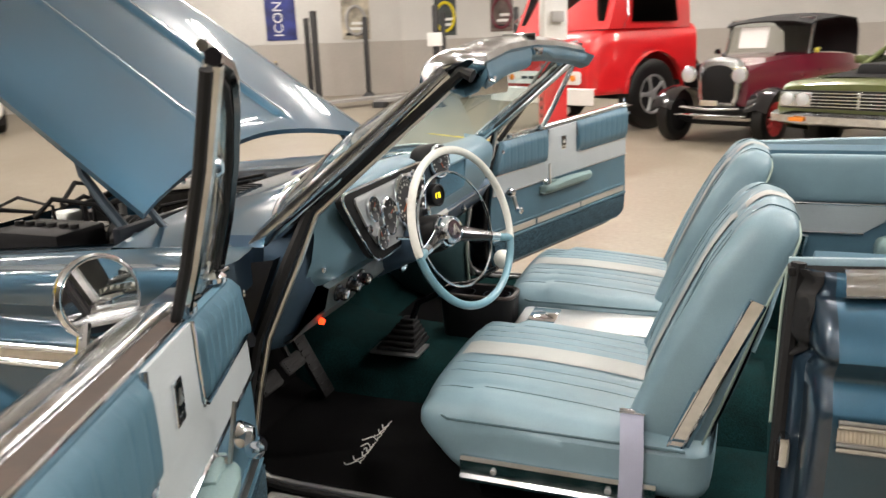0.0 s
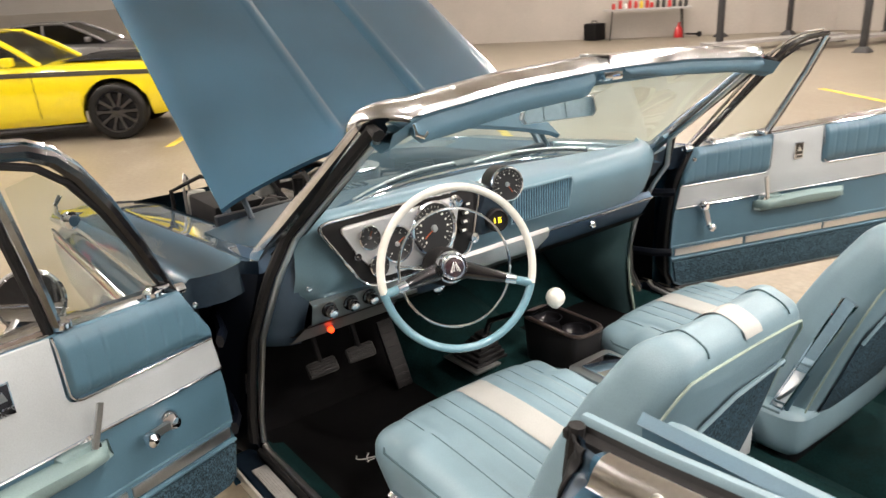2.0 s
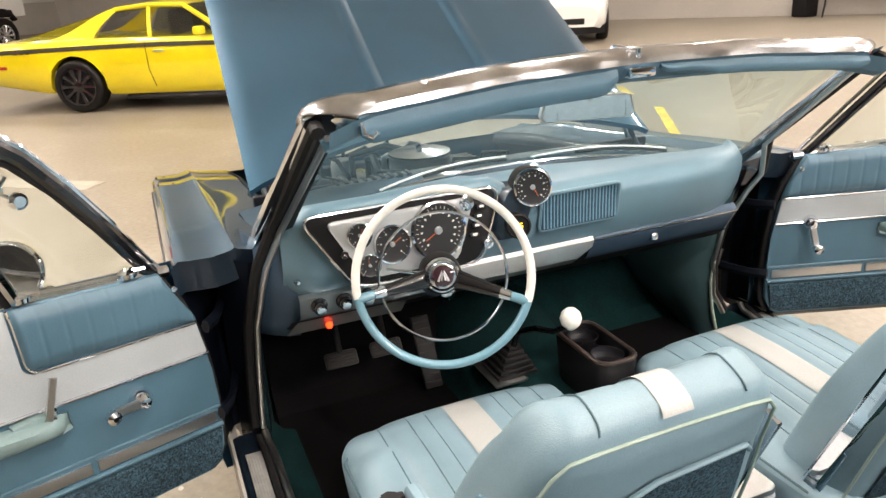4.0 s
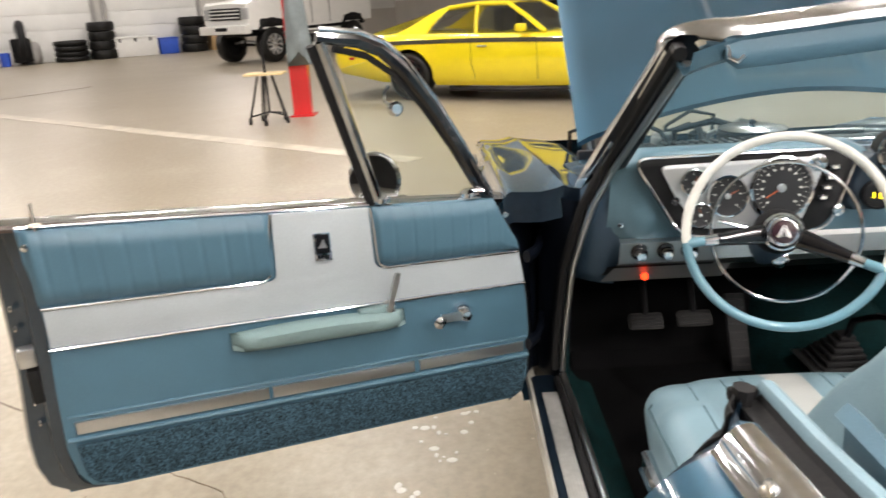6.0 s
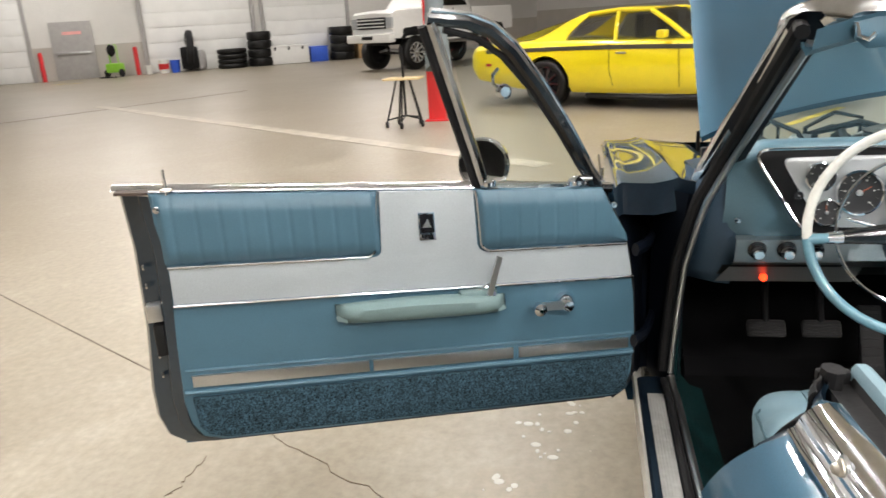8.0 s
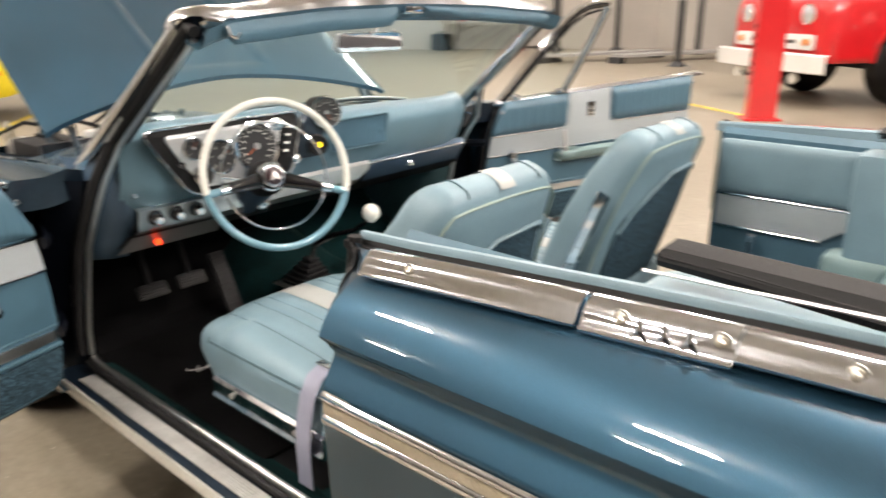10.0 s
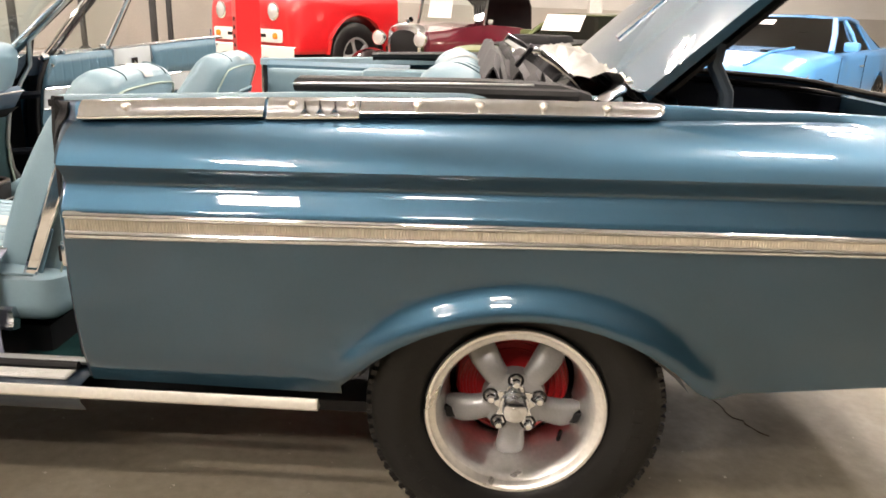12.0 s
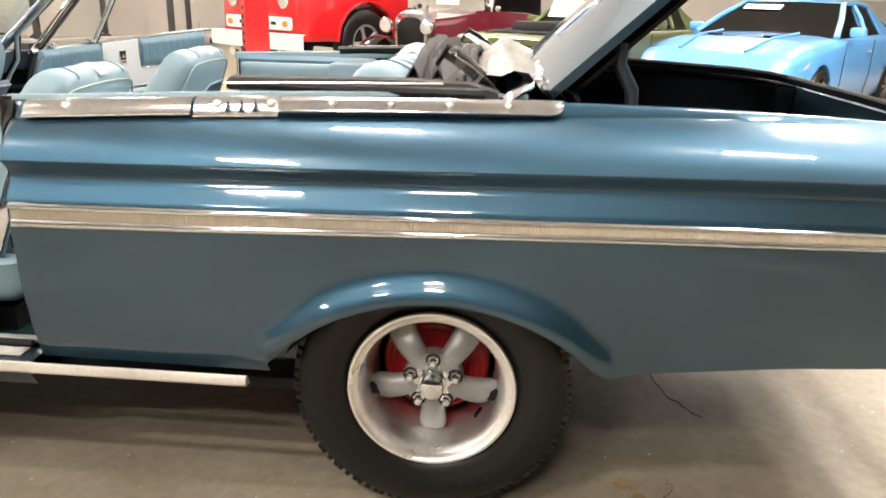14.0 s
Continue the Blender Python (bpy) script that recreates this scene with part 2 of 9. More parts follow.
# ---- the hall ----
def concrete():
    m = bpy.data.materials.new("sealed_concrete")
    m.use_nodes = True
    n, l = m.node_tree.nodes, m.node_tree.links
    b = n["Principled BSDF"]
    co = n.new("ShaderNodeTexCoord")
    noises = []
    for s, d in ((0.35, 6), (2.2, 8), (24, 6)):
        t = n.new("ShaderNodeTexNoise")
        t.inputs["Scale"].default_value, t.inputs["Detail"].default_value = s, d
        t.inputs["Roughness"].default_value = 0.62
        l.new(co.outputs["Object"], t.inputs["Vector"])
        noises.append(t)
    r1 = n.new("ShaderNodeValToRGB")
    e = r1.color_ramp.elements
    e[0].position, e[0].color = 0.30, (0.195, 0.162, 0.114, 1)
    e[1].position, e[1].color = 0.72, (0.285, 0.256, 0.204, 1)
    mixed = n.new("ShaderNodeMath")
    mixed.operation = "ADD"
    half = n.new("ShaderNodeMath")
    half.operation = "MULTIPLY"
    half.inputs[1].default_value = 0.5
    l.new(noises[0].outputs[0], mixed.inputs[0])
    l.new(noises[1].outputs[0], mixed.inputs[1])
    l.new(mixed.outputs[0], half.inputs[0])
    l.new(half.outputs[0], r1.inputs[0])
    # pale scuffs and drips with shapes of their own
    sp = n.new("ShaderNodeValToRGB")
    sp.color_ramp.elements[0].position, sp.color_ramp.elements[1].position = 0.52, 0.88
    l.new(noises[1].outputs[0], sp.inputs[0])
    mx = n.new("ShaderNodeMix")
    mx.data_type = "RGBA"
    mx.inputs["B"].default_value = (0.52, 0.48, 0.42, 1)
    sc = n.new("ShaderNodeMath")
    sc.operation = "MULTIPLY"
    sc.inputs[1].default_value = 0.22
    l.new(sp.outputs[0], sc.inputs[0])
    l.new(sc.outputs[0], mx.inputs["Factor"])
    l.new(r1.outputs[0], mx.inputs["A"])
    # fine grit
    gr = n.new("ShaderNodeMapRange")
    gr.inputs["From Min"].default_value, gr.inputs["From Max"].default_value = 0.3, 0.7
    gr.inputs["To Min"].default_value, gr.inputs["To Max"].default_value = 0.82, 1.14
    l.new(noises[2].outputs[0], gr.inputs[0])
    vm = n.new("ShaderNodeVectorMath")
    vm.operation = "SCALE"
    l.new(mx.outputs["Result"], vm.inputs[0])
    l.new(gr.outputs[0], vm.inputs["Scale"])
    l.new(vm.outputs[0], b.inputs["Base Color"])
    rg = n.new("ShaderNodeMapRange")
    rg.inputs["From Min"].default_value, rg.inputs["From Max"].default_value = 0.3, 0.7
    rg.inputs["To Min"].default_value, rg.inputs["To Max"].default_value = 0.36, 0.46
    l.new(noises[1].outputs[0], rg.inputs[0])
    l.new(rg.outputs[0], b.inputs["Roughness"])
    bp = n.new("ShaderNodeBump")
    bp.inputs["Strength"].default_value, bp.inputs["Distance"].default_value = 0.15, 0.004
    l.new(noises[2].outputs[0], bp.inputs["Height"])
    l.new(bp.outputs[0], b.inputs["Normal"])
    return m


CONCRETE = concrete()
WALL_WHITE = mat("white_wall_paint", (0.61, 0.60, 0.57), 0.7, var=0.05, scale=0.8, bump=0.2, bscale=30)
WALL_SHADE = mat("wall_grey_for_reflections", (0.17, 0.17, 0.172), 0.7, var=0.06, scale=0.8, bump=0.2, bscale=30)
WALL_GREY = mat("warm_grey_wall_paint", (0.43, 0.40, 0.36), 0.65, var=0.07, scale=0.9, bump=0.2, bscale=30)
DOOR_WHITE = mat("white_sectional_door", (0.74, 0.74, 0.72), 0.5, var=0.04, scale=2)
STEEL_GREY = mat("grey_steel_door", (0.34, 0.33, 0.32), 0.5, var=0.08)
CEILING = mat("white_ceiling", (0.60, 0.60, 0.59), 0.8, var=0.05)
JOINT = mat("dark_joint_filler", (0.13, 0.11, 0.09), 0.9, var=0.3)
YELLOW_LINE = mat("worn_yellow_floor_paint", (0.62, 0.46, 0.06), 0.6, var=0.35, scale=5, fine=0.3)

floor = tagged(part("floor", rbox((-2, 0, -0.1), (84, 84, 0.2), 0), CONCRETE, smooth=0), "sealed beige-grey concrete floor with scuffs and hairline cracks", "floor", kind="structure")

# corners of the hall seen from above, anticlockwise
HALL = [(-39.2, -3.6), (-22.5, -29.5), (24, -32), (34, 20.2), (-10.6, 20.2)]
BAND = 1.6


def hall_wall(name, a, b, low, high, label, split=BAND):
    a, b = V(*a, 0), V(*b, 0)
    d = (b - a).normalized()
    n = V(-d.y, d.x, 0)
    w = (b - a).length
    put = lambda s, z, t: a + d * s - n * t + V(0, 0, z)
    ob = part(name, slab([(-0.2, split), (w + 0.2, split), (w + 0.2, CEIL), (-0.2, CEIL)], put, 0.25), high, smooth=0)
    part("wainscot", slab([(-0.2, 0), (w + 0.2, 0), (w + 0.2, split - 0.004), (-0.2, split - 0.004)], lambda s, z, t: put(s, z, t - 0.004), 0.25), low, ob, smooth=0)
    return tagged(ob, label, "wall", kind="structure"), put


wall_west, put_w = hall_wall("wall_west", HALL[0], HALL[1], WALL_GREY, WALL_WHITE, "white over grey painted wall with garage doors", 1.3)
# south and east walls are unseen; their grey is set to darken reflections
wall_south, put_s = hall_wall("wall_south", HALL[1], HALL[2], WALL_SHADE, WALL_SHADE, "unseen hall wall, greyed to darken reflections")
wall_east, put_e = hall_wall("wall_east", HALL[2], HALL[3], WALL_SHADE, WALL_SHADE, "unseen hall wall, greyed to darken reflections")
wall_north, put_n = hall_wall("wall_north", HALL[3], HALL[4], WALL_GREY, WALL_WHITE, "white wall above a warm grey painted band")
wall_northwest, put_nw = hall_wall("wall_northwest", HALL[4], HALL[0], WALL_GREY, WALL_WHITE, "white wall above a warm grey painted band")
ceiling = tagged(part("ceiling", rbox((-2, -2, CEIL + 0.1), (84, 70, 0.2), 0), CEILING, smooth=0), "white painted hall ceiling", "ceiling", kind="structure")

# lamps out of view: some set by glints, others added to brighten the floor
LAMPS = [(x, 4.5) for x in (-13.0, -9.0, 4.0, 7.5)] + [(x, 11.0) for x in (-13.0, -9.0, -5.0, -1.0, 3.4, 7.5)]
LAMPS += [(-13.0, -9.0), (-9.0, -9.0), (-13.0, -2.6), (-9.0, -2.6), (-5.2, -2.6), (-1.0, 1.5), (3.4, 2.8), (-3.5, -7.8), (-0.6, -6.6), (2.4, -0.5), (5.6, 1.0), (6.4, 2.6), (7.6, 0.4), (-2.4, -4.6), (-5.6, 7.6), (-0.6, 6.6), (-22, -16), (-24, -8), (-18, -13), (-19, -4), (-18, 6), (-27.5, -15.5), (-30.5, -9.5), (-25, -21), (-12, 16), (-3, 16), (6, 16)]
# glowing panel added on each housing only to brighten the ceiling
UPLIGHT = glow("added_uplight", (1.0, 0.97, 0.93), 60.0)
FIXTURE = mat("white_lamp_housing", (0.8, 0.8, 0.8), 0.4)
first_lamp = None
for lx, ly in LAMPS:
    strip_lamp(lx, ly)
    if first_lamp is None:
        first_lamp = thing("ceiling_lamp", "unseen white strip lamp under the ceiling", "lamp", (lx, ly, CEIL - 0.6), group="strip lamps of the hall")
        part("housing", rbox((0, 0, 0.06), (0.95, 0.34, 0.09), 0.02), FIXTURE, first_lamp)
        part("uplight_panel", rbox((0, 0, 0.125), (0.85, 0.26, 0.03), 0.01), UPLIGHT, first_lamp, "glowing panel added to light the ceiling")
        for sx in (-1, 1):
            part("suspension_wire", tube([(sx * 0.4, 0, 0.1), (sx * 0.4, 0, 0.6)], 0.006, 5), BRUSHED, first_lamp)
    else:
        copy_thing(first_lamp, pose(lx, ly, CEIL - 0.6))

# ---- the open convertible: body ----
car = thing("convertible_car", "metallic blue two-door convertible, doors, hood and trunk open, top folded", "car", (0, 0, 0.02))
CREASE = [(-3.85, 0.835), (-2.81, 0.857), (-2.25, 0.88), (-1.0, 0.888), (0.77, 0.918), (1.42, 0.925)]
BELT = []
for i in range(31):
    x = -1.02 + 2.44 * i / 30
    BELT.append((x, 0.815 + 0.048 * min(1, max(0, (-0.12 - x) / 0.84)) - 0.034 * max(0, x + 0.2) ** 1.5, 1.041 - (0.0205 if x < 0.35 else 0.045) * (x - 0.35) ** 2))
NOSE = -0.98
FENDER = [(-3.85, 0.76, 0.93), (-3.2, 0.77, 0.965), (-2.13, 0.79, 0.985)]
ARCH_R, ARCH_Z = 0.52, 0.083


def arch(x, c):
    d = x - c
    return ARCH_Z + math.sqrt(ARCH_R**2 - d * d) if abs(d) < 0.41 else 0.0


FENDER_TOP = [(-3.85, 0.80), (-3.35, 0.872), (-2.13, 0.976)]
WIDER = 0.064


def belt_rows(x, top):
    y0, z0 = lerp(top, x)
    zc = lerp(CREASE, x)
    f = 1 - min(1, max(0, (x - 0.10) / 0.9))
    y1, z1 = y0 + 0.014, z0 - 0.007 - 0.031 * f
    rows = [(y0 - 0.02, z0 - 0.004), (y0, z0), (y0 + 0.008, z0 - 0.003 - 0.005 * f), (y1, z1)]
    for k in steps(0.0, 1.0, 7)[1:]:
        a = k * math.pi / 2
        rows.append((y1 + (0.972 - y1) * (0.55 * math.sin(a) + 0.45 * k), z1 - (z1 - zc) * (0.55 * (1 - math.cos(a)) + 0.45 * k)))
    return rows


def side_column(x, top, base, c):
    """One column of the flank from the belt down: the shoulder, the crease, the hollow, the bulge and the lower panel."""
    if top is FENDER:
        zt = lerp(FENDER_TOP, x)
        zc = min(lerp(CREASE, x), zt - 0.035)
        rows = [(0.69, zt - 0.022), (0.76, zt - 0.012), (0.83, zt - 0.004), (0.862, zt + 0.004), (0.872, zt + 0.009), (0.884, zt + 0.003), (0.93, zt - 0.006), (0.985, zt - 0.004), (1.008, zt - 0.002), (1.020, zt - 0.010), (1.028, zt - 0.024), (1.033, zt * 0.4 + zc * 0.6), (1.036, zc)]
    else:
        rows = belt_rows(x, top)
    zc = min(zc, lerp(CREASE, x)) if top is FENDER else lerp(CREASE, x)
    side = [(0.9705, zc - 0.003), (0.957, zc - 0.018), (0.944, zc - 0.036), (0.9415, zc - 0.042), (0.9425, zc - 0.048), (0.950, zc - 0.060), (0.961, zc - 0.076), (0.969, zc - 0.089), (0.973, zc - 0.096), (0.974, zc - 0.152)]
    out = WIDER if top is FENDER else 0.0
    rows += [(y + out, z) for y, z in side]
    zt, zb = zc - 0.152, max(base(x), arch(x, c))
    for k in steps(0, 1, 12)[1:]:
        k = 1 - (1 - k) ** 1.4
        z = zt + (zb - zt) * k
        y = lerp([(0.30, 0.905), (0.38, 0.925), (0.47, 0.952), (0.58, 0.968), (0.75, 0.974)], z)
        d = math.hypot(x - c, z - ARCH_Z) - ARCH_R
        if abs(x - c) < 0.62 and d < 0.075 and z > 0.38:
            k2 = max(0.0, 1 - abs(d - 0.012) / 0.063)
            y += 0.032 * k2 * k2 * (3 - 2 * k2) * min(1, max(0, (z - 0.36) / 0.08))
        rows.append((y + out, z))
    rows.append((rows[-1][0] - 0.03, rows[-1][1] + 0.004))
    return rows


def flank(name, xs, top, base, c, s, label):
    rings = [[V(x, -s * y, z) for y, z in side_column(x, top, base, c)] for x in xs]
    return part(name, loft(rings), PAINT, car, label, smooth=50)


def q_base(x):
    return lerp([(-1.02, 0.378), (-0.4, 0.372), (0.0, 0.372), (0.41, 0.425), (0.87, 0.478), (1.42, 0.52)], x)


def f_base(x):
    return lerp([(-3.85, 0.47), (-3.36, 0.39), (-2.54, 0.36), (-2.13, 0.36)], x)


xs_q = sorted(set([round(x, 4) for x in steps(NOSE, 1.42, 44)] + [-0.401, -0.3995, 0.4195, 0.421]))
xs_f = sorted(set([round(x, 4) for x in steps(-3.85, -2.13, 34)] + [-3.3605, -3.359, -2.541, -2.5395]))
panels = {}
for s in (1, -1):
    q = flank("quarter_panel", xs_q, BELT, q_base, 0.01, s, "blue quarter panel with a sharp body crease")
    fnd = flank("front_fender", xs_f, FENDER, f_base, -2.95, s, "blue front fender")
    panels[s] = (q, fnd)
    # chrome-edged ribbed side trim, in three pieces: fender, quarter
    for x0, x1, par in ((-0.972, 1.41, q), (-3.8, -2.15, fnd)):
        if par is fnd and s == -1:
            continue
        cols = steps(x0, x1, 24)
        zc = lambda x: lerp(CREASE, x) - 0.124
        half = lambda x: 0.0275 - 0.0042 * (x + 1) if x > -1.1 else 0.0275
        skin = 0.974 + (WIDER if par is fnd else 0.0)
        edge = lambda x, k, o: V(x, -s * (skin + o), zc(x) + k * half(x))
        part("trim_insert", loft([[edge(x, -0.45, 0.004), edge(x, -0.2, 0.0055), edge(x, 0.2, 0.0055), edge(x, 0.45, 0.004)] for x in cols]), GOLD_TRIM, par, "ribbed champagne trim insert")
        for lo, hi, nm in ((0.42, 1.05, "upper_moulding"), (-1.15, -0.42, "lower_moulding")):
            part(nm, loft([[edge(x, lo, 0.001), edge(x, lo + 0.06, 0.008), edge(x, (lo + hi) / 2, 0.011), edge(x, hi - 0.06, 0.007), edge(x, hi, 0.0)] for x in cols]), CHROME, par, "chrome moulding", smooth=60)
        ribs = bmesh.new()
        n = int((x1 - x0) / 0.006)
        for i in range(n):
            x = x0 + (i + 0.5) * (x1 - x0) / n
            a, b = zc(x) - 0.36 * half(x), zc(x) + 0.36 * half(x)
            y = -s * (skin + 0.0055)
            vs = [ribs.verts.new(p) for p in (V(x - 0.0022, y, a), V(x + 0.001, y - s * 0.0018, a), V(x + 0.0032, y, a), V(x - 0.0032, y, b), V(x, y - s * 0.0018, b), V(x + 0.0022, y, b))]
            ribs.faces.new((vs[0], vs[1], vs[4], vs[3]))
            ribs.faces.new((vs[1], vs[2], vs[5], vs[4]))
        tagged(part("trim_ribs", ribs, GOLD_TRIM, par, smooth=0), kind="stuff")
    # chrome belt strip with the top's fasteners
    def belt_point(x, o, dz):
        y0, z0 = lerp(BELT, x)
        return V(x, -s * (y0 + o), z0 + dz)
    for x0, x1, w in ((-0.967, -0.575, 1.0), (-0.568, -0.372, 1.15), (-0.37, 0.25, 0.84)):
        cols = steps(x0, x1, 10)
        prof = lambda x: [belt_point(x, -0.016, -0.006), belt_point(x, -0.014, 0.003), belt_point(x, -0.004, 0.0035), belt_point(x, 0.006, 0.001), belt_point(x, 0.015, -0.006), belt_point(x, 0.022, -0.015 * w), belt_point(x, 0.026, -0.025 * w), belt_point(x, 0.033, -0.029 * w), belt_point(x, 0.032, -0.033 * w), belt_point(x, 0.016, -0.036 * w)]
        rings = [prof(x) for x in cols]
        if x1 > 0.1:
            for dx, k in ((0.012, 0.95), (0.022, 0.83), (0.029, 0.62), (0.032, 0.35)):
                ring = prof(x1 + dx)
                rings.append([ring[1] + (p - ring[1]) * k for p in ring])
        part("belt_moulding", loft(rings, cap=True), CHROME, q, "chrome belt moulding", smooth=45)
    for x in (-0.868, -0.515, -0.39, -0.25, -0.115, 0.02, 0.155):
        p = belt_point(x, 0.017, -0.012)
        rot = Matrix.Translation(p) @ Matrix.Rotation(radians(90 * s), 4, "X")
        part("snap_fastener", lathe([(0.0095, -0.002), (0.0095, 0.003), (0.006, 0.005), (0.0045, 0.009), (0.002, 0.0105)], rot, 14), GOLD_TRIM, q, "brass-centred snap fastener")
        part("snap_collar", lathe([(0.0125, -0.002), (0.012, 0.0005), (0.0097, 0.001)], rot, 14), BRUSHED, q)
    for x in (-0.487, -0.455, -0.423):
        p = belt_point(x, 0.027, -0.018)
        b = bmesh.new()
        for dx, dz in ((0, 0.018), (-0.011, -0.012), (0.011, -0.012)):
            tube([p, p + V(dx, 0, dz)], [0.0042, 0.0015], 6, bm=b)
        part("badge", b, CHROME, q, "raised chrome three-pointed badge")

# chrome script strokes low on the front fenders
for s in (1, -1):
    S = lambda x, z: V(x, -s * 1.041, z)
    for k, (dx, h) in enumerate(((0.0, 0.042), (0.045, 0.026), (0.078, 0.026), (0.108, 0.026), (0.138, 0.036))):
        x0, z0 = -2.665 + dx, 0.590 + 0.03 * dx
        pts = [S(x0 + 0.020 * (0.5 + 0.5 * math.sin(6.28 * q + 0.6)) + 0.006 * q, z0 + h * q) for q in steps(0, 1, 8)]
        part("chrome_script", tube([S(x0 - 0.012, z0 + 0.003)] + pts + [pts[-1] + V(0.012, 0, -0.004)], 0.003, 6), CHROME, panels[s][1], "chrome script stroke")

# folded rear flange of the front fenders
for s in (1, -1):
    prof = side_column(-2.13, FENDER, f_base, -2.95)
    lip = [(y, z) for y, z in prof if y < 1.03 and z > 0.90]
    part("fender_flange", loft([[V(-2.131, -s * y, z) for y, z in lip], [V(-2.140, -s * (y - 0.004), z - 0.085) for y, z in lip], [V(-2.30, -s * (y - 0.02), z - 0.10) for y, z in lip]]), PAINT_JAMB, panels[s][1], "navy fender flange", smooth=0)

# door jambs at the front of the quarters: a flange, a pressed pillow, a black gusset, seal and striker
JAMB = [(0.0, 0.0), (0.010, 0.03), (0.010, 0.08), (-0.006, 0.11), (-0.016, 0.16), (-0.027, 0.34), (-0.036, 0.55), (-0.030, 0.64), (-0.040, 0.72), (-0.052, 0.86), (-0.058, 1.0)]
for s in (1, -1):
    def jamb_point(y, z, f, o=0.0):
        dx = lerp([(b, a) for a, b in JAMB], f)
        if dx < 0:
            dx *= 1 - 0.30 * math.exp(-((z - 0.868) / 0.014) ** 2) - 0.25 * math.exp(-((z - 0.985) / 0.012) ** 2)
        return V(NOSE + dx - o, -s * (y - f * (y - 0.838) + o), z)
    prof = [(y, z) for y, z in side_column(NOSE, BELT, q_base, 0.01)[1:] if y > 0.84]
    fine = []
    for (y0, z0), (y1, z1) in zip(prof, prof[1:]):
        fine += [(y0 + (y1 - y0) * k / 3, z0 + (z1 - z0) * k / 3) for k in range(3)]
    fine.append(prof[-1])
    fs = [f for _, f in JAMB]
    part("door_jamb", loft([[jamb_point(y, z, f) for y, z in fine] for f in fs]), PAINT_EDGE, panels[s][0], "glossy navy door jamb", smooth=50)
    tops = [(y, z) for y, z in fine if z > 0.845]
    part("jamb_gusset", thick(loft([[jamb_point(y, z, f0 + (1 - f0) * k, 0.004 + 0.004 * math.sin(math.pi * k)) for k in steps(0, 1, 6)] for y, z, f0 in [(y, z, 0.12 + 0.72 * (1 - min(1, (z - 0.845) / 0.165))) for y, z in tops]]), 0.003), RUBBER, panels[s][0], "black rubber gusset", smooth=60)
    part("striker", rbox((-1.035, -s * 0.868, 0.665), (0.020, 0.034, 0.062), 0.008), CHROME_WORN, panels[s][0], "worn chrome door striker")
    part("striker_slot", rbox((-1.047, -s * 0.876, 0.665), (0.006, 0.016, 0.036), 0.002), BLACK, panels[s][0])
    part("jamb_seal", tube([V(-1.036, -s * 0.835, 1.012), V(-1.040, -s * 0.842, 0.93), V(-1.044, -s * 0.845, 0.6), V(-1.036, -s * 0.84, 0.40)], 0.013, 8), RUBBER, panels[s][0], "black rubber door seal")
    part("seal_binding", tube([V(-1.052, -s * 0.825, 1.0), V(-1.056, -s * 0.832, 0.93), V(-1.058, -s * 0.834, 0.70)], 0.003, 6), PIPING, panels[s][0], "pale binding of the seal")
    part("wheel_well", loft([[V(0.01 + 0.50 * math.cos(a), -s * y, 0.083 + 0.505 * math.sin(a)) for a in [math.pi * (0.235 + 0.53 * k / 16) for k in range(0, 17)]] for y in (0.935, 0.62)]), BLACK, panels[s][0], "dark wheel well")
    part("wheel_well", loft([[V(-2.95 + 0.50 * math.cos(a), -s * y, 0.083 + 0.505 * math.sin(a)) for a in [math.pi * (0.235 + 0.53 * k / 16) for k in range(0, 17)]] for y in (0.935, 0.62)]), BLACK, panels[s][1], "dark wheel well")

# sills, rocker moulding, under-body
for s in (1, -1):
    S = lambda x, y, z: V(x, -s * y, z)
    sill = part("door_sill", loft([[S(x, 0.935, 0.30), S(x, 0.958, 0.335), S(x, 0.960, 0.358), S(x, 0.946, 0.370), S(x, 0.932, 0.372), S(x, 0.885, 0.374), S(x, 0.870, 0.368), S(x, 0.845, 0.366), S(x, 0.825, 0.33)] for x in (-2.25, -1.6, -1.0)]), PAINT_JAMB, car, "dark navy sill", smooth=30)
    part("scuff_plate", slab([(-2.14, 0.889), (-1.04, 0.889), (-1.04, 0.932), (-2.14, 0.932)], lambda a, b, w: S(a, b, 0.3745 + w), 0.004, 0.0015), SCUFF, sill, "ribbed aluminium scuff plate")
    for k in range(5):
        y = 0.896 + k * 0.0073
        part("rib", tube([S(-2.12, y, 0.379), S(-1.05, y, 0.379)], 0.0013, 5), SCUFF, sill)
    part("sill_seal", tube([S(-2.18, 0.885, 0.40), S(-2.1, 0.877, 0.384), S(-1.04, 0.877, 0.384)], 0.010, 8), RUBBER, sill, "black sill seal")
    part("windlace", tube([S(-2.185, 0.866, 0.41), S(-2.16, 0.862, 0.392), S(-2.08, 0.856, 0.384), S(-1.02, 0.852, 0.384)], 0.010, 8), BRUSHED, sill, "grey windlace")
    part("sill_carpet", loft([[S(x, 0.848, 0.376), S(x, 0.832, 0.368), S(x, 0.80, 0.325), S(x, 0.74, 0.303)] for x in (-2.3, -1.7, -1.0)]), CARPET, sill, "dark green carpet edge", smooth=50)
    part("rocker_moulding", loft([[S(x, 0.935, 0.342), S(x, 0.962, 0.345), S(x, 0.968, 0.352), S(x, 0.967, 0.366), S(x, 0.962, 0.374), S(x, 0.954, 0.372)] for x in steps(-2.5, -0.45, 6)], cap=True), LEDGE_WHITE, sill, "bright aluminium rocker moulding", smooth=30)
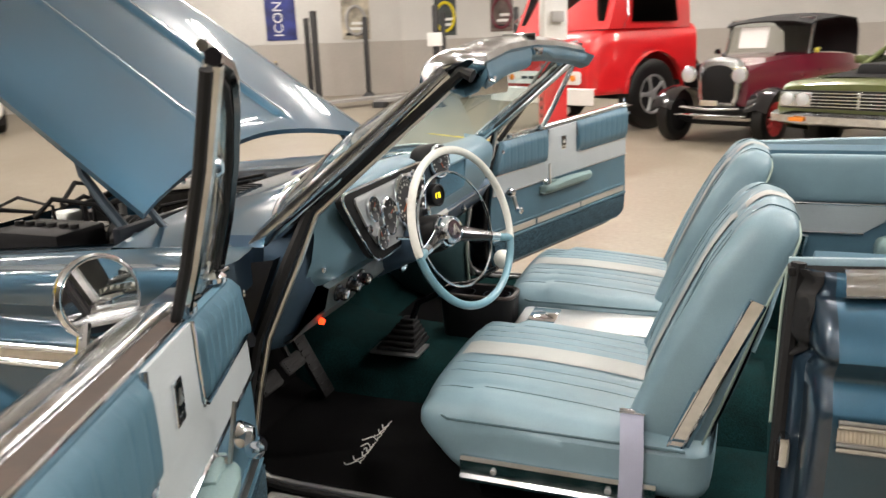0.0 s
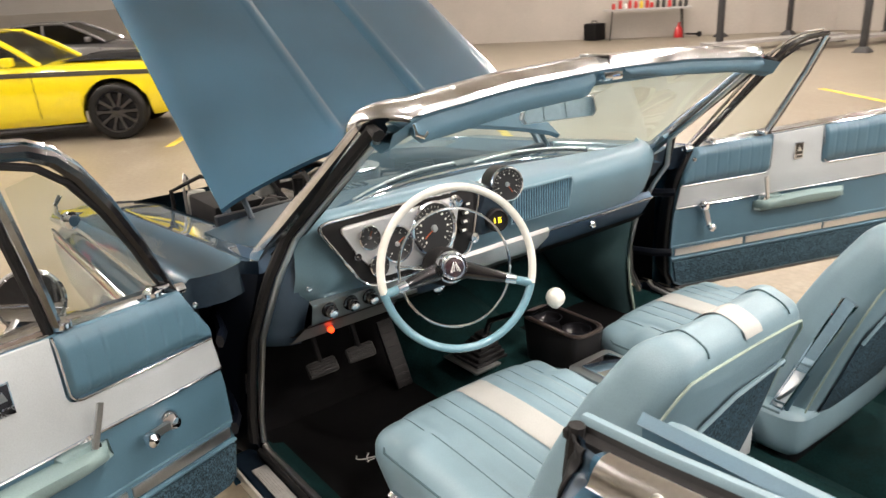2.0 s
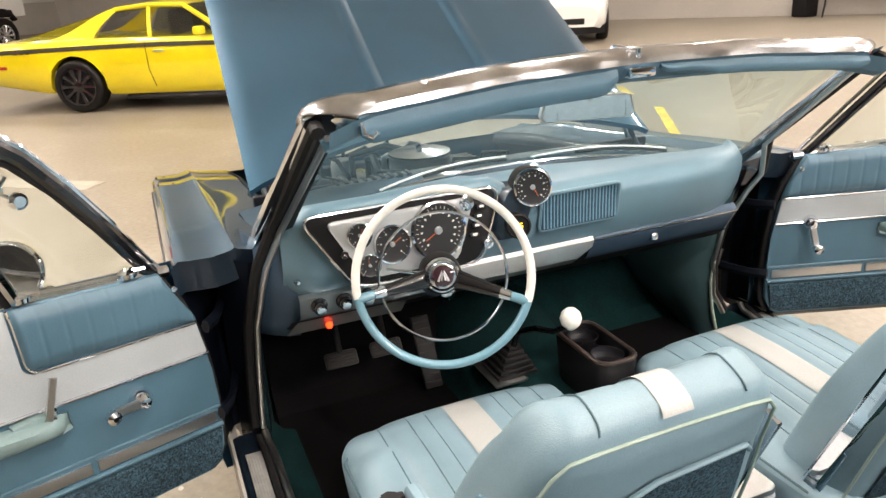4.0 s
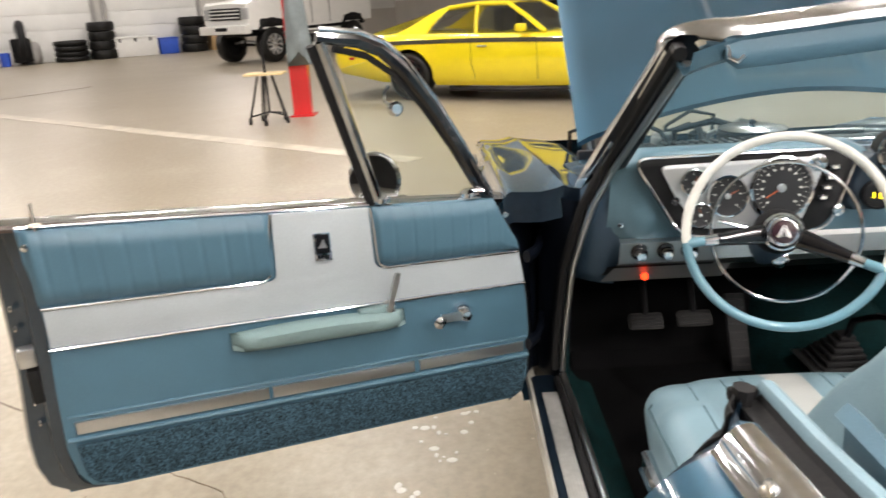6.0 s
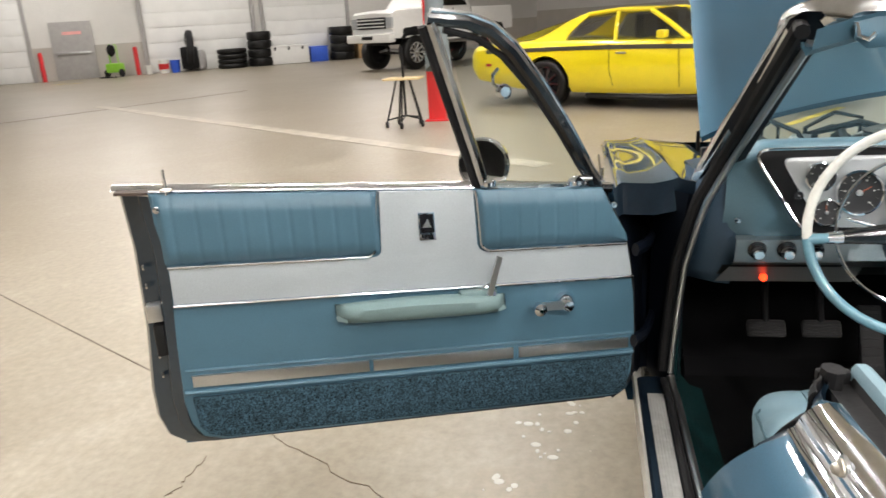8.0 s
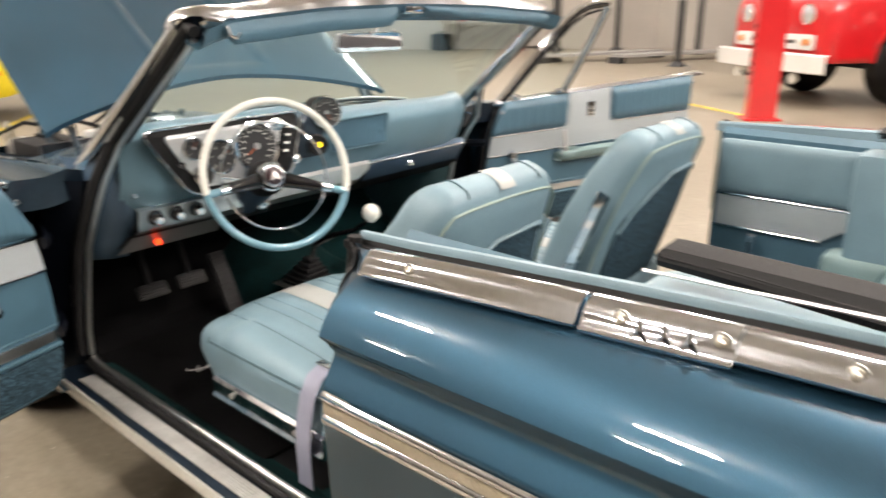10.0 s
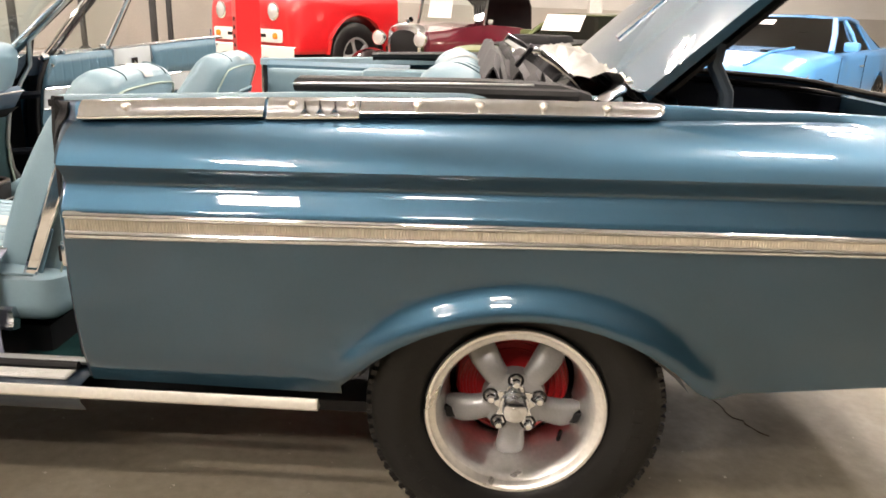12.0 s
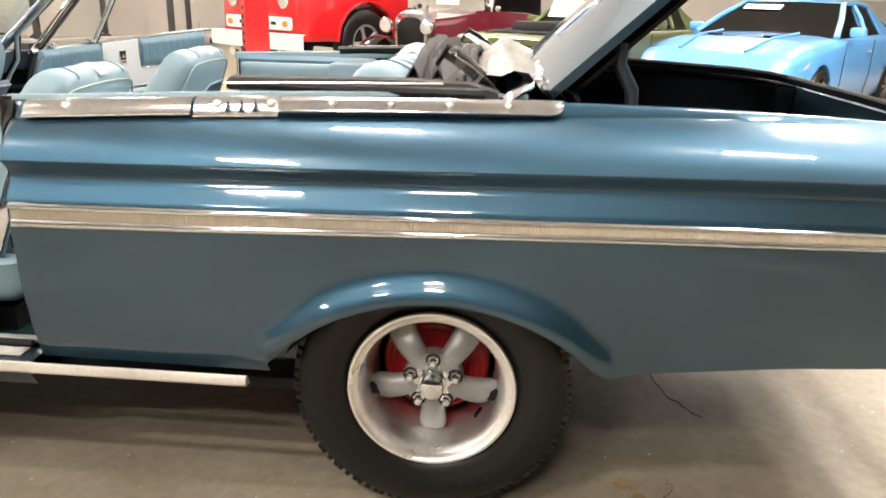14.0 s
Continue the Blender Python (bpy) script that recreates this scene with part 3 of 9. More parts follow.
under = part("floor_pan", rbox((-1.2, 0, 0.285), (3.0, 1.66, 0.03), 0.005), BLACK, car, "black floor pan")
part("rear_carpet", rbox((-0.88, 0, 0.303), (0.84, 1.56, 0.008), 0.003), CARPET, under, "dark green rear carpet")
part("chassis_rail", rbox((-0.8, 0, 0.255), (1.6, 1.1, 0.04), 0.01), BLACK, car, "black under-body")
part("axle", tube([V(0, -0.7, 0.335), V(0, 0.7, 0.335)], 0.045, 12), BLACK, car, "black rear axle")


# ---- wheels ----
def wheel(x, s):
    m = Matrix.Translation((x, -s * 0.79, 0.335)) @ Matrix.Rotation(radians(90 * s), 4, "X")
    base = part("wheel", lathe([(0.05, -0.02), (0.05, 0.03)], m, 24), BLACK, car, "cast five-spoke wheel with a red drum")
    tyre = [(0.205, -0.10), (0.24, -0.120), (0.295, -0.126), (0.332, -0.114), (0.351, -0.09), (0.355, -0.045), (0.355, 0.045), (0.351, 0.09), (0.334, 0.112), (0.316, 0.122), (0.300, 0.1265), (0.294, 0.129), (0.266, 0.129), (0.261, 0.1265), (0.238, 0.121), (0.220, 0.112), (0.209, 0.101)]
    part("tyre", lathe(tyre, m, 72, cap=False), TYRE, base, "black radial tyre", smooth=50)
    tread = bmesh.new()
    for k in range(100):
        for off, hh in ((0.100, 0.020), (-0.100, 0.020)):
            w = Matrix.Rotation(2 * math.pi * (k + 0.15 * (k % 3)) / 100, 4, "Z")
            rbox((0.3395, 0, off), (0.016, 0.0125, hh), 0, m @ w, tread)
    tagged(part("tread_block", tread, TYRE, base, smooth=0), kind="stuff")
    letters = bmesh.new()
    for k in range(26):
        if k % 9 in (6, 7, 8):
            continue
        w = Matrix.Rotation(radians(k * 7.2 + 200), 4, "Z")
        rbox((0.280, 0, 0.1295), (0.022, 0.012 if k % 3 else 0.007, 0.002), 0, m @ w, letters)
    tagged(part("raised_marking", letters, TYRE, base, smooth=0), kind="stuff")
    part("rim", lathe([(0.192, -0.06), (0.194, 0.06), (0.200, 0.104), (0.209, 0.110), (0.2125, 0.117), (0.209, 0.1225), (0.202, 0.1225), (0.1985, 0.119), (0.194, 0.1165), (0.186, 0.113), (0.181, 0.106), (0.1785, 0.095), (0.176, 0.088), (0.1755, 0.05), (0.170, 0.035), (0.164, 0.0), (0.158, -0.03), (0.158, -0.06)], m, 72, cap=False), RIM_POLISH, base, "polished aluminium deep-dish rim", smooth=25)
    part("brake_drum", lathe([(0.02, -0.03), (0.125, -0.03), (0.138, -0.036), (0.143, -0.05), (0.143, -0.09)], m, 40), RED_DRUM, base, "red brake drum")
    for r in (0.095, 0.112, 0.128):
        part("drum_rib", lathe([(r - 0.005, -0.031), (r - 0.003, -0.023), (r + 0.003, -0.023), (r + 0.005, -0.034)], m, 40, cap=False), RED_DRUM, base)
    part("backing_plate", lathe([(0.05, -0.11), (0.20, -0.11), (0.20, -0.115), (0.05, -0.115)], m, 32), BLACK, base, "black backing plate")
    lobes = [(0.046 + 0.006 * math.cos(10 * math.radians(a))) for a in range(0, 360, 6)]
    plate = [[m @ V((r - i) * math.cos(math.radians(6 * k)), (r - i) * math.sin(math.radians(6 * k)), z) for k, r in enumerate(lobes)] for z, i in ((0.066, 0.0), (0.0735, 0.0), (0.076, 0.003), (0.0765, 0.02))]
    part("cap_plate", loft(plate, closed=True, cap=True), CHROME_WORN, base, "scalloped bright cap plate", smooth=40)
    for k in range(5):
        w = m @ Matrix.Rotation(radians(-90 * 1 + 72 * k), 4, "Z")
        rings = []
        for r, hw, top, dep in ((0.036, 0.030, 0.068, 0.05), (0.058, 0.030, 0.070, 0.05), (0.078, 0.030, 0.071, 0.052), (0.100, 0.032, 0.069, 0.056), (0.122, 0.035, 0.062, 0.058), (0.142, 0.036, 0.050, 0.054), (0.158, 0.033, 0.036, 0.044), (0.170, 0.026, 0.022, 0.03)):
            rings.append([w @ V(r, hw * math.cos(a) * (abs(math.cos(a)) ** -0.3 if abs(math.cos(a)) > 0.01 else 1), top - dep / 2 + dep / 2 * math.sin(a)) for a in [2 * math.pi * j / 16 for j in range(16)]])
        part("spoke", loft(rings, closed=True, cap=True), SPOKE_GREY, base, "grey cast spoke", smooth=60)
        w2 = m @ Matrix.Rotation(radians(-54 + 72 * k), 4, "Z")
        part("lug_recess", lathe([(0.0195, 0.0712), (0.0195, 0.0722), (0.004, 0.0722)], w2 @ Matrix.Translation((0.060, 0, 0)), 16), BLACK, base)
        part("lug_nut", lathe([(0.015, 0.065), (0.015, 0.072), (0.0105, 0.074), (0.0105, 0.092), (0.008, 0.097), (0.002, 0.098)], w2 @ Matrix.Translation((0.060, 0, 0)), 6), CHROME, base, "chrome lug nut", smooth=20)
    part("hub", lathe([(0.078, 0.03), (0.076, 0.066), (0.06, 0.070), (0.05, 0.0705)], m, 40), SPOKE_GREY, base)
    cap = [(0.034, 0.07), (0.036, 0.078), (0.034, 0.084), (0.030, 0.086), (0.030, 0.108), (0.027, 0.116), (0.018, 0.120), (0.003, 0.121)]
    part("centre_cap", lathe(cap, m, 32), CHROME, base, "chrome centre cap")
    part("cap_emblem", lathe([(0.013, 0.1195), (0.013, 0.1218), (0.001, 0.1224)], m, 20), CHROME_WORN, base)
    part("valve_stem", tube([m @ V(0.125, -0.105, 0.01), m @ V(0.112, -0.096, 0.065)], 0.005, 8), BLACK, base)
    return base


for s in (1, -1):
    wheel(0.0, s)
    wheel(-2.95, s)

# ---- front of the body: cowl, hood, bay ----
def cowl_edge(y):
    """The foot of the windshield seen from above."""
    k = abs(y) / 0.76
    return -2.40 + 0.27 * k**2.4, 1.0 - 0.05 * k**2.5


rings = []
for y in steps(-0.80, 0.80, 20):
    x, z = cowl_edge(max(-0.76, min(0.76, y)))
    rings.append([V(-2.62 + 0.0 * abs(y), y, 0.965 - 0.05 * abs(y / 0.8) ** 3), V(-2.60, y, 0.985 - 0.05 * abs(y / 0.8) ** 3), V((x - 2.58) / 2, y, 1.0 - 0.05 * abs(y / 0.8) ** 3), V(x - 0.02, y, z), V(x + 0.03, y, z - 0.01)])
cowl = part("cowl", loft(rings), PAINT, car, "blue cowl below the windshield")
for k in range(9):
    y = -0.5 + k * 0.03
    part("cowl_slot", rbox((-2.53, y, 0.998), (0.05, 0.012, 0.006), 0.002), BLACK, cowl)

DARK_STEEL = mat("dark_blue_steel", (0.05, 0.07, 0.09), 0.4, 0.5)
HOOD_A, HOOD_L = 34.0, 1.30


def hood_point(u, y, w=0.0):
    """u along the hood from its hinge edge, y across, w off its outer face; the hinge edge is hollowed to clear the windshield."""
    hw = 0.718 - 0.05 * u / HOOD_L
    k = min(1.0, abs(y))
    v = u + (0.15 * (1 - k**1.7) + 0.02) * (1 - u / HOOD_L)
    a = radians(HOOD_A)
    crown = 0.030 * (1 - k**2) - 0.010 * max(0, k - 0.94) / 0.06
    step = min(1, max(0, (v - 0.22) / 0.03))
    ridge = -0.012 * step * min(1, max(0, (0.30 - k) / 0.035)) + 0.004 * step * math.exp(-((k - 0.315) / 0.02) ** 2)
    return V(-2.50, y * hw - 0.045, 1.0) + V(-math.cos(a), 0, math.sin(a)) * v + V(math.sin(a), 0, math.cos(a)) * (crown + ridge + w)


ys = sorted(set([round(y, 4) for y in steps(-1, 1, 40)] + [q * k for q in (-1, 1) for k in (0.255, 0.265, 0.28, 0.29, 0.30, 0.315, 0.33, 0.34)]))
hood = part("hood", thick(loft([[hood_point(u, y) for y in ys] for u in [0, 0.012] + steps(0.03, 0.50, 20) + steps(0.55, HOOD_L, 9)]), 0.02), PAINT, car, "open blue hood, hinged at the cowl", smooth=30)
part("hood_spear", tube([hood_point(u, 0, 0.004) for u in steps(0.12, HOOD_L, 10)], [0.004] + [0.008] * 10, 8, flat=0.6), CHROME, hood, "chrome centre spear")
for s in (1, -1):
    part("hood_hinge", tube([V(-2.56, -s * 0.70, 0.90), V(-2.64, -s * 0.70, 0.95), V(-2.70, -s * 0.70, 1.02), V(-2.76, -s * 0.70, 1.10), V(-2.775, -s * 0.70, 1.17)], [0.012, 0.015, 0.014, 0.012, 0.011], 8, flat=1.0), DARK_STEEL, hood, "blue-grey steel hood hinge")
    part("hinge_arm", tube([V(-2.50, -s * 0.66, 0.90), V(-2.58, -s * 0.66, 0.99), V(-2.64, -s * 0.66, 1.06)], 0.010, 8), DARK_STEEL, hood)
    coil = [V(-2.62 - 0.006 * k, -s * 0.61, 0.93 - 0.004 * k) + V(0.02 * math.cos(k), 0.03 * math.sin(k), 0.02 * math.cos(k) * 0.5) for k in steps(0, 44, 220)]
    part("hinge_spring", tube(coil, 0.006, 5), RUBBER, hood, "black hinge spring")

bay = part("engine_bay", thick(loft([[V(-3.75, -0.68, 0.75), V(-3.75, -0.66, 0.35), V(-3.75, 0.66, 0.35), V(-3.75, 0.68, 0.75)], [V(-2.64, -0.68, 0.90), V(-2.64, -0.66, 0.35), V(-2.64, 0.66, 0.35), V(-2.64, 0.68, 0.90)]]), 0.01), ENGINE, car, "dark engine bay")
for s in (1, -1):
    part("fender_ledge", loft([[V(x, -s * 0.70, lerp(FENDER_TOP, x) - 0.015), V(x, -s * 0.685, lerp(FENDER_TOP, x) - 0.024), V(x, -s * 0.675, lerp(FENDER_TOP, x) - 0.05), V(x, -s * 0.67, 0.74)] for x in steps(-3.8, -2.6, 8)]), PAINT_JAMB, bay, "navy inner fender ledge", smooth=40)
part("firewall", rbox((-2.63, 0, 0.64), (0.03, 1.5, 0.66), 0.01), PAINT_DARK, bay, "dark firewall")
part("air_cleaner", lathe([(0.115, 0.0), (0.12, 0.01), (0.12, 0.075), (0.113, 0.082)], Matrix.Translation((-2.98, -0.05, 0.86)), 40), mat("dark_air_cleaner", (0.06, 0.055, 0.05), 0.4, 0.3, var=0.15), bay, "dark round air cleaner body")
part("air_cleaner_lid", lathe([(0.122, 0.083), (0.122, 0.09), (0.09, 0.096), (0.03, 0.099), (0.004, 0.10)], Matrix.Translation((-2.98, -0.05, 0.86)), 40), CHROME_WORN, bay, "worn chrome air cleaner lid")
part("air_cleaner_nut", lathe([(0.012, 0.955), (0.012, 0.975), (0.004, 0.98)], Matrix.Translation((-2.98, -0.05, 0)), 8), CHROME, bay)
random.seed(11)
for k in range(10):
    x0, y0 = random.uniform(-3.5, -2.75), random.uniform(-0.6, 0.1)
    x1, y1 = x0 + random.uniform(-0.25, 0.25), y0 + random.uniform(-0.25, 0.25)
    h = random.uniform(0.88, 0.93)
    part("engine_hose", tube([V(x0, y0, 0.72), V(x0, y0, h), V((x0 + x1) / 2, (y0 + y1) / 2, h + 0.03), V(x1, y1, h - 0.02), V(x1, y1, 0.7)], random.choice((0.006, 0.009, 0.014)), 7), random.choice((RUBBER, RUBBER, BRUSHED, ENGINE)), bay)
for x, y, w in ((-3.3, -0.28, 0.10), (-2.78, -0.12, 0.09), (-3.35, -0.56, 0.08)):
    part("engine_canister", lathe([(w * 0.5, 0.70), (w * 0.5, 0.87), (w * 0.42, 0.885), (0.004, 0.89)], Matrix.Translation((x, y, 0)), 18), BRUSHED, bay, "dull metal engine canister")
part("battery", rbox((-3.12, -0.53, 0.80), (0.28, 0.19, 0.20), 0.012), BLACK, bay, "black battery with cables")
for k in range(6):
    part("battery_cap", lathe([(0.014, 0.90), (0.014, 0.912), (0.004, 0.914)], Matrix.Translation((-3.23 + 0.045 * k, -0.53, 0)), 12), RUBBER, bay)
part("battery_cable", tube([V(-3.22, -0.48, 0.91), V(-3.2, -0.42, 0.96), V(-3.1, -0.35, 0.93), V(-3.0, -0.3, 0.82)], 0.009, 8), RUBBER, bay)
path = [V(-2.66, -0.50, 0.86), V(-2.74, -0.50, 0.90), V(-2.84, -0.47, 0.90), V(-2.94, -0.42, 0.87), V(-3.02, -0.36, 0.80)]
fine = [path[i].lerp(path[i + 1], k / 8) for i in range(4) for k in range(8)]
part("corrugated_hose", tube(fine, [0.036 if i % 2 else 0.031 for i in range(len(fine))], 14), RUBBER, bay, "black corrugated heater hose")
part("engine_block", rbox((-3.05, 0.0, 0.62), (0.62, 0.50, 0.34), 0.05), ENGINE, bay, "dark engine block")
for s in (1, -1):
    part("valve_cover", rbox((-3.05, s * 0.25, 0.79), (0.56, 0.15, 0.09), 0.03, Matrix()), BLACK_GLOSS, bay, "black valve cover")
part("radiator", rbox((-3.68, 0, 0.60), (0.06, 0.66, 0.34), 0.012), BLACK, bay, "black radiator")
part("heater_box", rbox((-2.74, 0.38, 0.80), (0.18, 0.34, 0.24), 0.03), BLACK, bay, "black heater box")
for k, (ya, xa) in enumerate(((-0.22, -2.7), (0.1, -2.72), (0.24, -2.75))):
    part("wire_loom", tube([V(xa, ya, 0.86), V(xa - 0.1, ya + 0.03, 0.93), V(xa - 0.22, ya - 0.02, 0.91), V(xa - 0.3, ya, 0.84)], 0.007, 6), RUBBER, bay)
part("front_bumper", loft([[V(-3.9 + 0.10 * (abs(y) / 0.95) ** 3, y, 0.42), V(-3.97 + 0.10 * (abs(y) / 0.95) ** 3, y, 0.46), V(-3.98 + 0.10 * (abs(y) / 0.95) ** 3, y, 0.52), V(-3.92 + 0.10 * (abs(y) / 0.95) ** 3, y, 0.57)] for y in steps(-0.95, 0.95, 16)]), CHROME, car, "chrome front bumper")
part("front_panel", loft([[V(-3.85, y, 0.45), V(-3.87, y, 0.7), V(-3.86, y, 0.765), V(-3.80, y, 0.785)] for y in steps(-0.93, 0.93, 10)]), PAINT, car, "blue nose panel")
for s in (1, -1):
    part("cowl_side", loft([[V(-2.135, -s * 1.028, z), V(-2.20, -s * 0.985, z), V(-2.33, -s * 0.94, z), V(-2.36, -s * 0.89, z), V(-2.28, -s * 0.86, z)] for z in (0.36, 0.6, 0.88, 0.955)]), PAINT_DARK, car, "hinge pocket, its shade put into near-black", smooth=30)

# ---- windshield ----
HEAD = [(-0.74, -1.665, 1.352), (-0.70, -1.69, 1.366), (-0.6, -1.715, 1.383), (-0.3, -1.738, 1.402), (0, -1.745, 1.408), (0.3, -1.738, 1.402), (0.6, -1.715, 1.383), (0.70, -1.69, 1.366), (0.74, -1.665, 1.352)]


def head(y):
    return lerp(HEAD, y)


shield = part("windshield_frame", loft([[V(head(y)[0] + dx, y, head(y)[1] + dz) for dx, dz in ((-0.052, -0.028), (-0.05, -0.004), (-0.02, 0.012), (0.02, 0.010), (0.052, -0.004), (0.056, -0.018), (0.04, -0.026))] for y in steps(-0.62, 0.62, 26)]), CHROME_WORN, car, "chrome windshield header", smooth=50)
part("header_trim", loft([[V(head(y)[0] + dx, y, head(y)[1] + dz) for dx, dz in ((0.052, -0.020), (0.030, -0.055), (0.0, -0.066), (-0.035, -0.052), (-0.05, -0.024))] for y in steps(-0.72, 0.72, 28)]), VINYL_DOOR, shield, "blue-grey header trim below the chrome")
for s, y0, y1, drop in ((1, -0.655, -0.055, 0.056), (-1, 0.06, 0.66, 0.036)):
    rings = []
    for y in steps(y0, y1, 24):
        hx, hz = head(y)
        e = min(1.0, min(y - y0, y1 - y) / 0.05)
        d = drop * (0.55 + 0.45 * math.sqrt(max(0.0, 1 - (1 - e) ** 2)))
        if s == -1:
            d *= 0.6 + 0.4 * min(1, max(0, (y - 0.16) / 0.08))
        a, b = V(hx + 0.040, y, hz - 0.020), V(hx + 0.052, y, hz - 0.020 - d)
        rings.append([a + V(-0.010, 0, 0), a + V(0.004, 0, 0.003), a.lerp(b, 0.5) + V(0.008, 0, 0), b + V(0.004, 0, 0.004), b + V(-0.002, 0, -0.003), b + V(-0.012, 0, 0.004), a.lerp(b, 0.5) + V(-0.012, 0, 0)])
    part("sun_visor", loft(rings, closed=True, cap=True), VINYL_DOOR, shield, "blue vinyl sun visor folded up", smooth=60)
part("visor_hook", tube([V(-1.655, -0.652, 1.345), V(-1.648, -0.648, 1.325), V(-1.640, -0.635, 1.318), V(-1.640, -0.625, 1.328)], 0.0045, 8), CHROME, shield, "chrome visor hook")
part("header_seam", rbox((-1.742, 0.0, 1.409), (0.10, 0.012, 0.03), 0.004), CHROME, shield)
for s in (1, -1):
    start = [V(head(0.62)[0] + dx, -s * 0.62, head(0.62)[1] + dz) for dx, dz in ((-0.052, -0.028), (-0.05, -0.004), (-0.02, 0.012), (0.02, 0.010), (0.052, -0.004), (0.056, -0.018), (0.04, -0.026))]
    end = [V(-1.775, -s * 0.738, 1.300), V(-1.765, -s * 0.752, 1.320), V(-1.735, -s * 0.757, 1.343), V(-1.700, -s * 0.745, 1.356), V(-1.674, -s * 0.705, 1.356), V(-1.650, -s * 0.662, 1.350), V(-1.664, -s * 0.653, 1.338)]
    rings = []
    for k in steps(0, 1, 10):
        ring = []
        for p, q in zip(start, end):
            c = V(p.x * 0.35 + q.x * 0.65, q.y, p.z + 0.004)
            ring.append(p * (1 - k) ** 2 + c * (2 * k * (1 - k)) + q * k * k)
        rings.append(ring)
    part("header_corner", loft(rings, closed=True, cap=True), CHROME_WORN, shield, "chrome header corner cap", smooth=50)
for y in (-0.5, 0.02, 0.45):
    part("header_screw", lathe([(0.008, 0), (0.007, 0.003), (0.002, 0.004)], Matrix.Translation((head(y)[0] + 0.012, y, head(y)[1] + 0.010)), 10), BRUSHED, shield)
for s in (1, -1):
    top, foot = V(-1.695, -s * 0.716, 1.338), V(-2.20, -0.795, 0.915) if s == 1 else V(-2.20, 0.755, 0.925)
    rings = []
    for k in steps(0, 1, 10):
        p = top.lerp(foot, k) + V(0.012 * math.sin(k * math.pi), -s * 0.008 * math.sin(k * math.pi), 0)
        w = 0.036 + 0.010 * k
        rings.append([p + V(dx * w, -s * dy * w, dz * w) for dx, dy, dz in ((-0.9, 0.45, -0.9), (-0.5, 0.85, -0.2), (0.2, 0.9, 0.5), (0.75, 0.45, 0.85), (0.95, -0.3, 0.8), (0.4, -0.9, 0.2), (-0.5, -0.8, -0.6))])
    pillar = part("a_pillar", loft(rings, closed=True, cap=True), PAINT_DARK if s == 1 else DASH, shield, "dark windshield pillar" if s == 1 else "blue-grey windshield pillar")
    part("pillar_moulding", tube([top.lerp(foot, k) + V(-0.024, -s * (0.026 + 0.012 * k), 0.0) for k in steps(-0.02, 0.98, 8)], [0.013] * 4 + [0.016] * 5, 8, flat=1.5), CHROME_WORN, shield, "worn chrome pillar moulding")
    foot_curve = [(-2.05, 0.812, 0.945), (-2.078, 0.826, 0.88), (-2.13, 0.847, 0.76), (-2.165, 0.856, 0.62), (-2.188, 0.863, 0.5), (-2.186, 0.867, 0.42)] if s == 1 else [(-2.05, 0.765, 0.945), (-2.085, 0.745, 0.88), (-2.13, 0.705, 0.76), (-2.15, 0.690, 0.62), (-2.15, 0.702, 0.5), (-2.14, 0.745, 0.42)]
    inn = 0.0 if s == 1 else 0.10
    part("pillar_seal", tube([V(-1.655, -s * 0.735, 1.335)] + [top.lerp(foot, k) + V(0.038 + 0.012 * k, -s * 0.012, 0.028 + 0.01 * k) for k in steps(0.05, 0.75, 6)] + [V(x - 0.018, -s * (y + 0.020), z) for x, y, z in foot_curve], 0.014, 8), RUBBER, shield, "black pillar weatherstrip")
    part("pillar_windlace", tube([top.lerp(foot, k) + V(0.034 + 0.02 * k, s * 0.022 * (1 - k), 0.02) for k in steps(0.1, 0.75, 5)] + [V(x, -s * y, z) for x, y, z in foot_curve], 0.0085, 8), BRUSHED, shield, "grey windlace along the opening")
    part("a_post", loft([[V(-2.30 + d, -s * (0.83 - inn), z), V(-2.225 + d, -s * (0.842 - inn - d * 0.2), z), V(-2.225 + d, -s * (0.875 - inn - d * 0.2), z), V(-2.25 + d, -s * (0.895 - inn - d * 0.2), z), V(-2.32 + d, -s * (0.92 - inn), z)] for z, d in ((0.36, 0.0), (0.5, 0.0), (0.62, 0.02), (0.76, 0.05), (0.88, 0.10), (0.95, 0.13))]), PAINT_DARK, car, "hinge post, its shade put into near-black", smooth=30)
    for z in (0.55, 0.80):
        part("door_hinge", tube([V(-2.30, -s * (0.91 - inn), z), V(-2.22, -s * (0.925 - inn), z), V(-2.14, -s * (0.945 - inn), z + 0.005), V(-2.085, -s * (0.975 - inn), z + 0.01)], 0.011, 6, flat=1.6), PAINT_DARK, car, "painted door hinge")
    part("check_tag", rbox((0, 0, 0), (0.005, 0.024, 0.070), 0.0015, Matrix.Translation((-2.213, -s * (0.872 - inn), 0.60)) @ Matrix.Rotation(radians(14), 4, "Y")), BRUSHED, car, "metal plate on the hinge post")
glass_rings = []
for k in steps(0, 1, 8):
    ring = []
    for y in steps(-0.72, 0.72, 24):
        hx, hz = head(y * 0.98)
        cx, cz = cowl_edge(y * 1.04)
        p = V(hx - 0.015, y * 0.985, hz - 0.02).lerp(V(cx + 0.005, y * 1.05, cz + 0.005), k)
        ring.append(p + V(-0.03 * math.sin(k * math.pi), 0, 0.02 * math.sin(k * math.pi)))
    glass_rings.append(ring)
pane = part("windshield_glass", loft(glass_rings), GLASS_SHIELD, shield, "clear curved windshield")
pane.visible_shadow = False
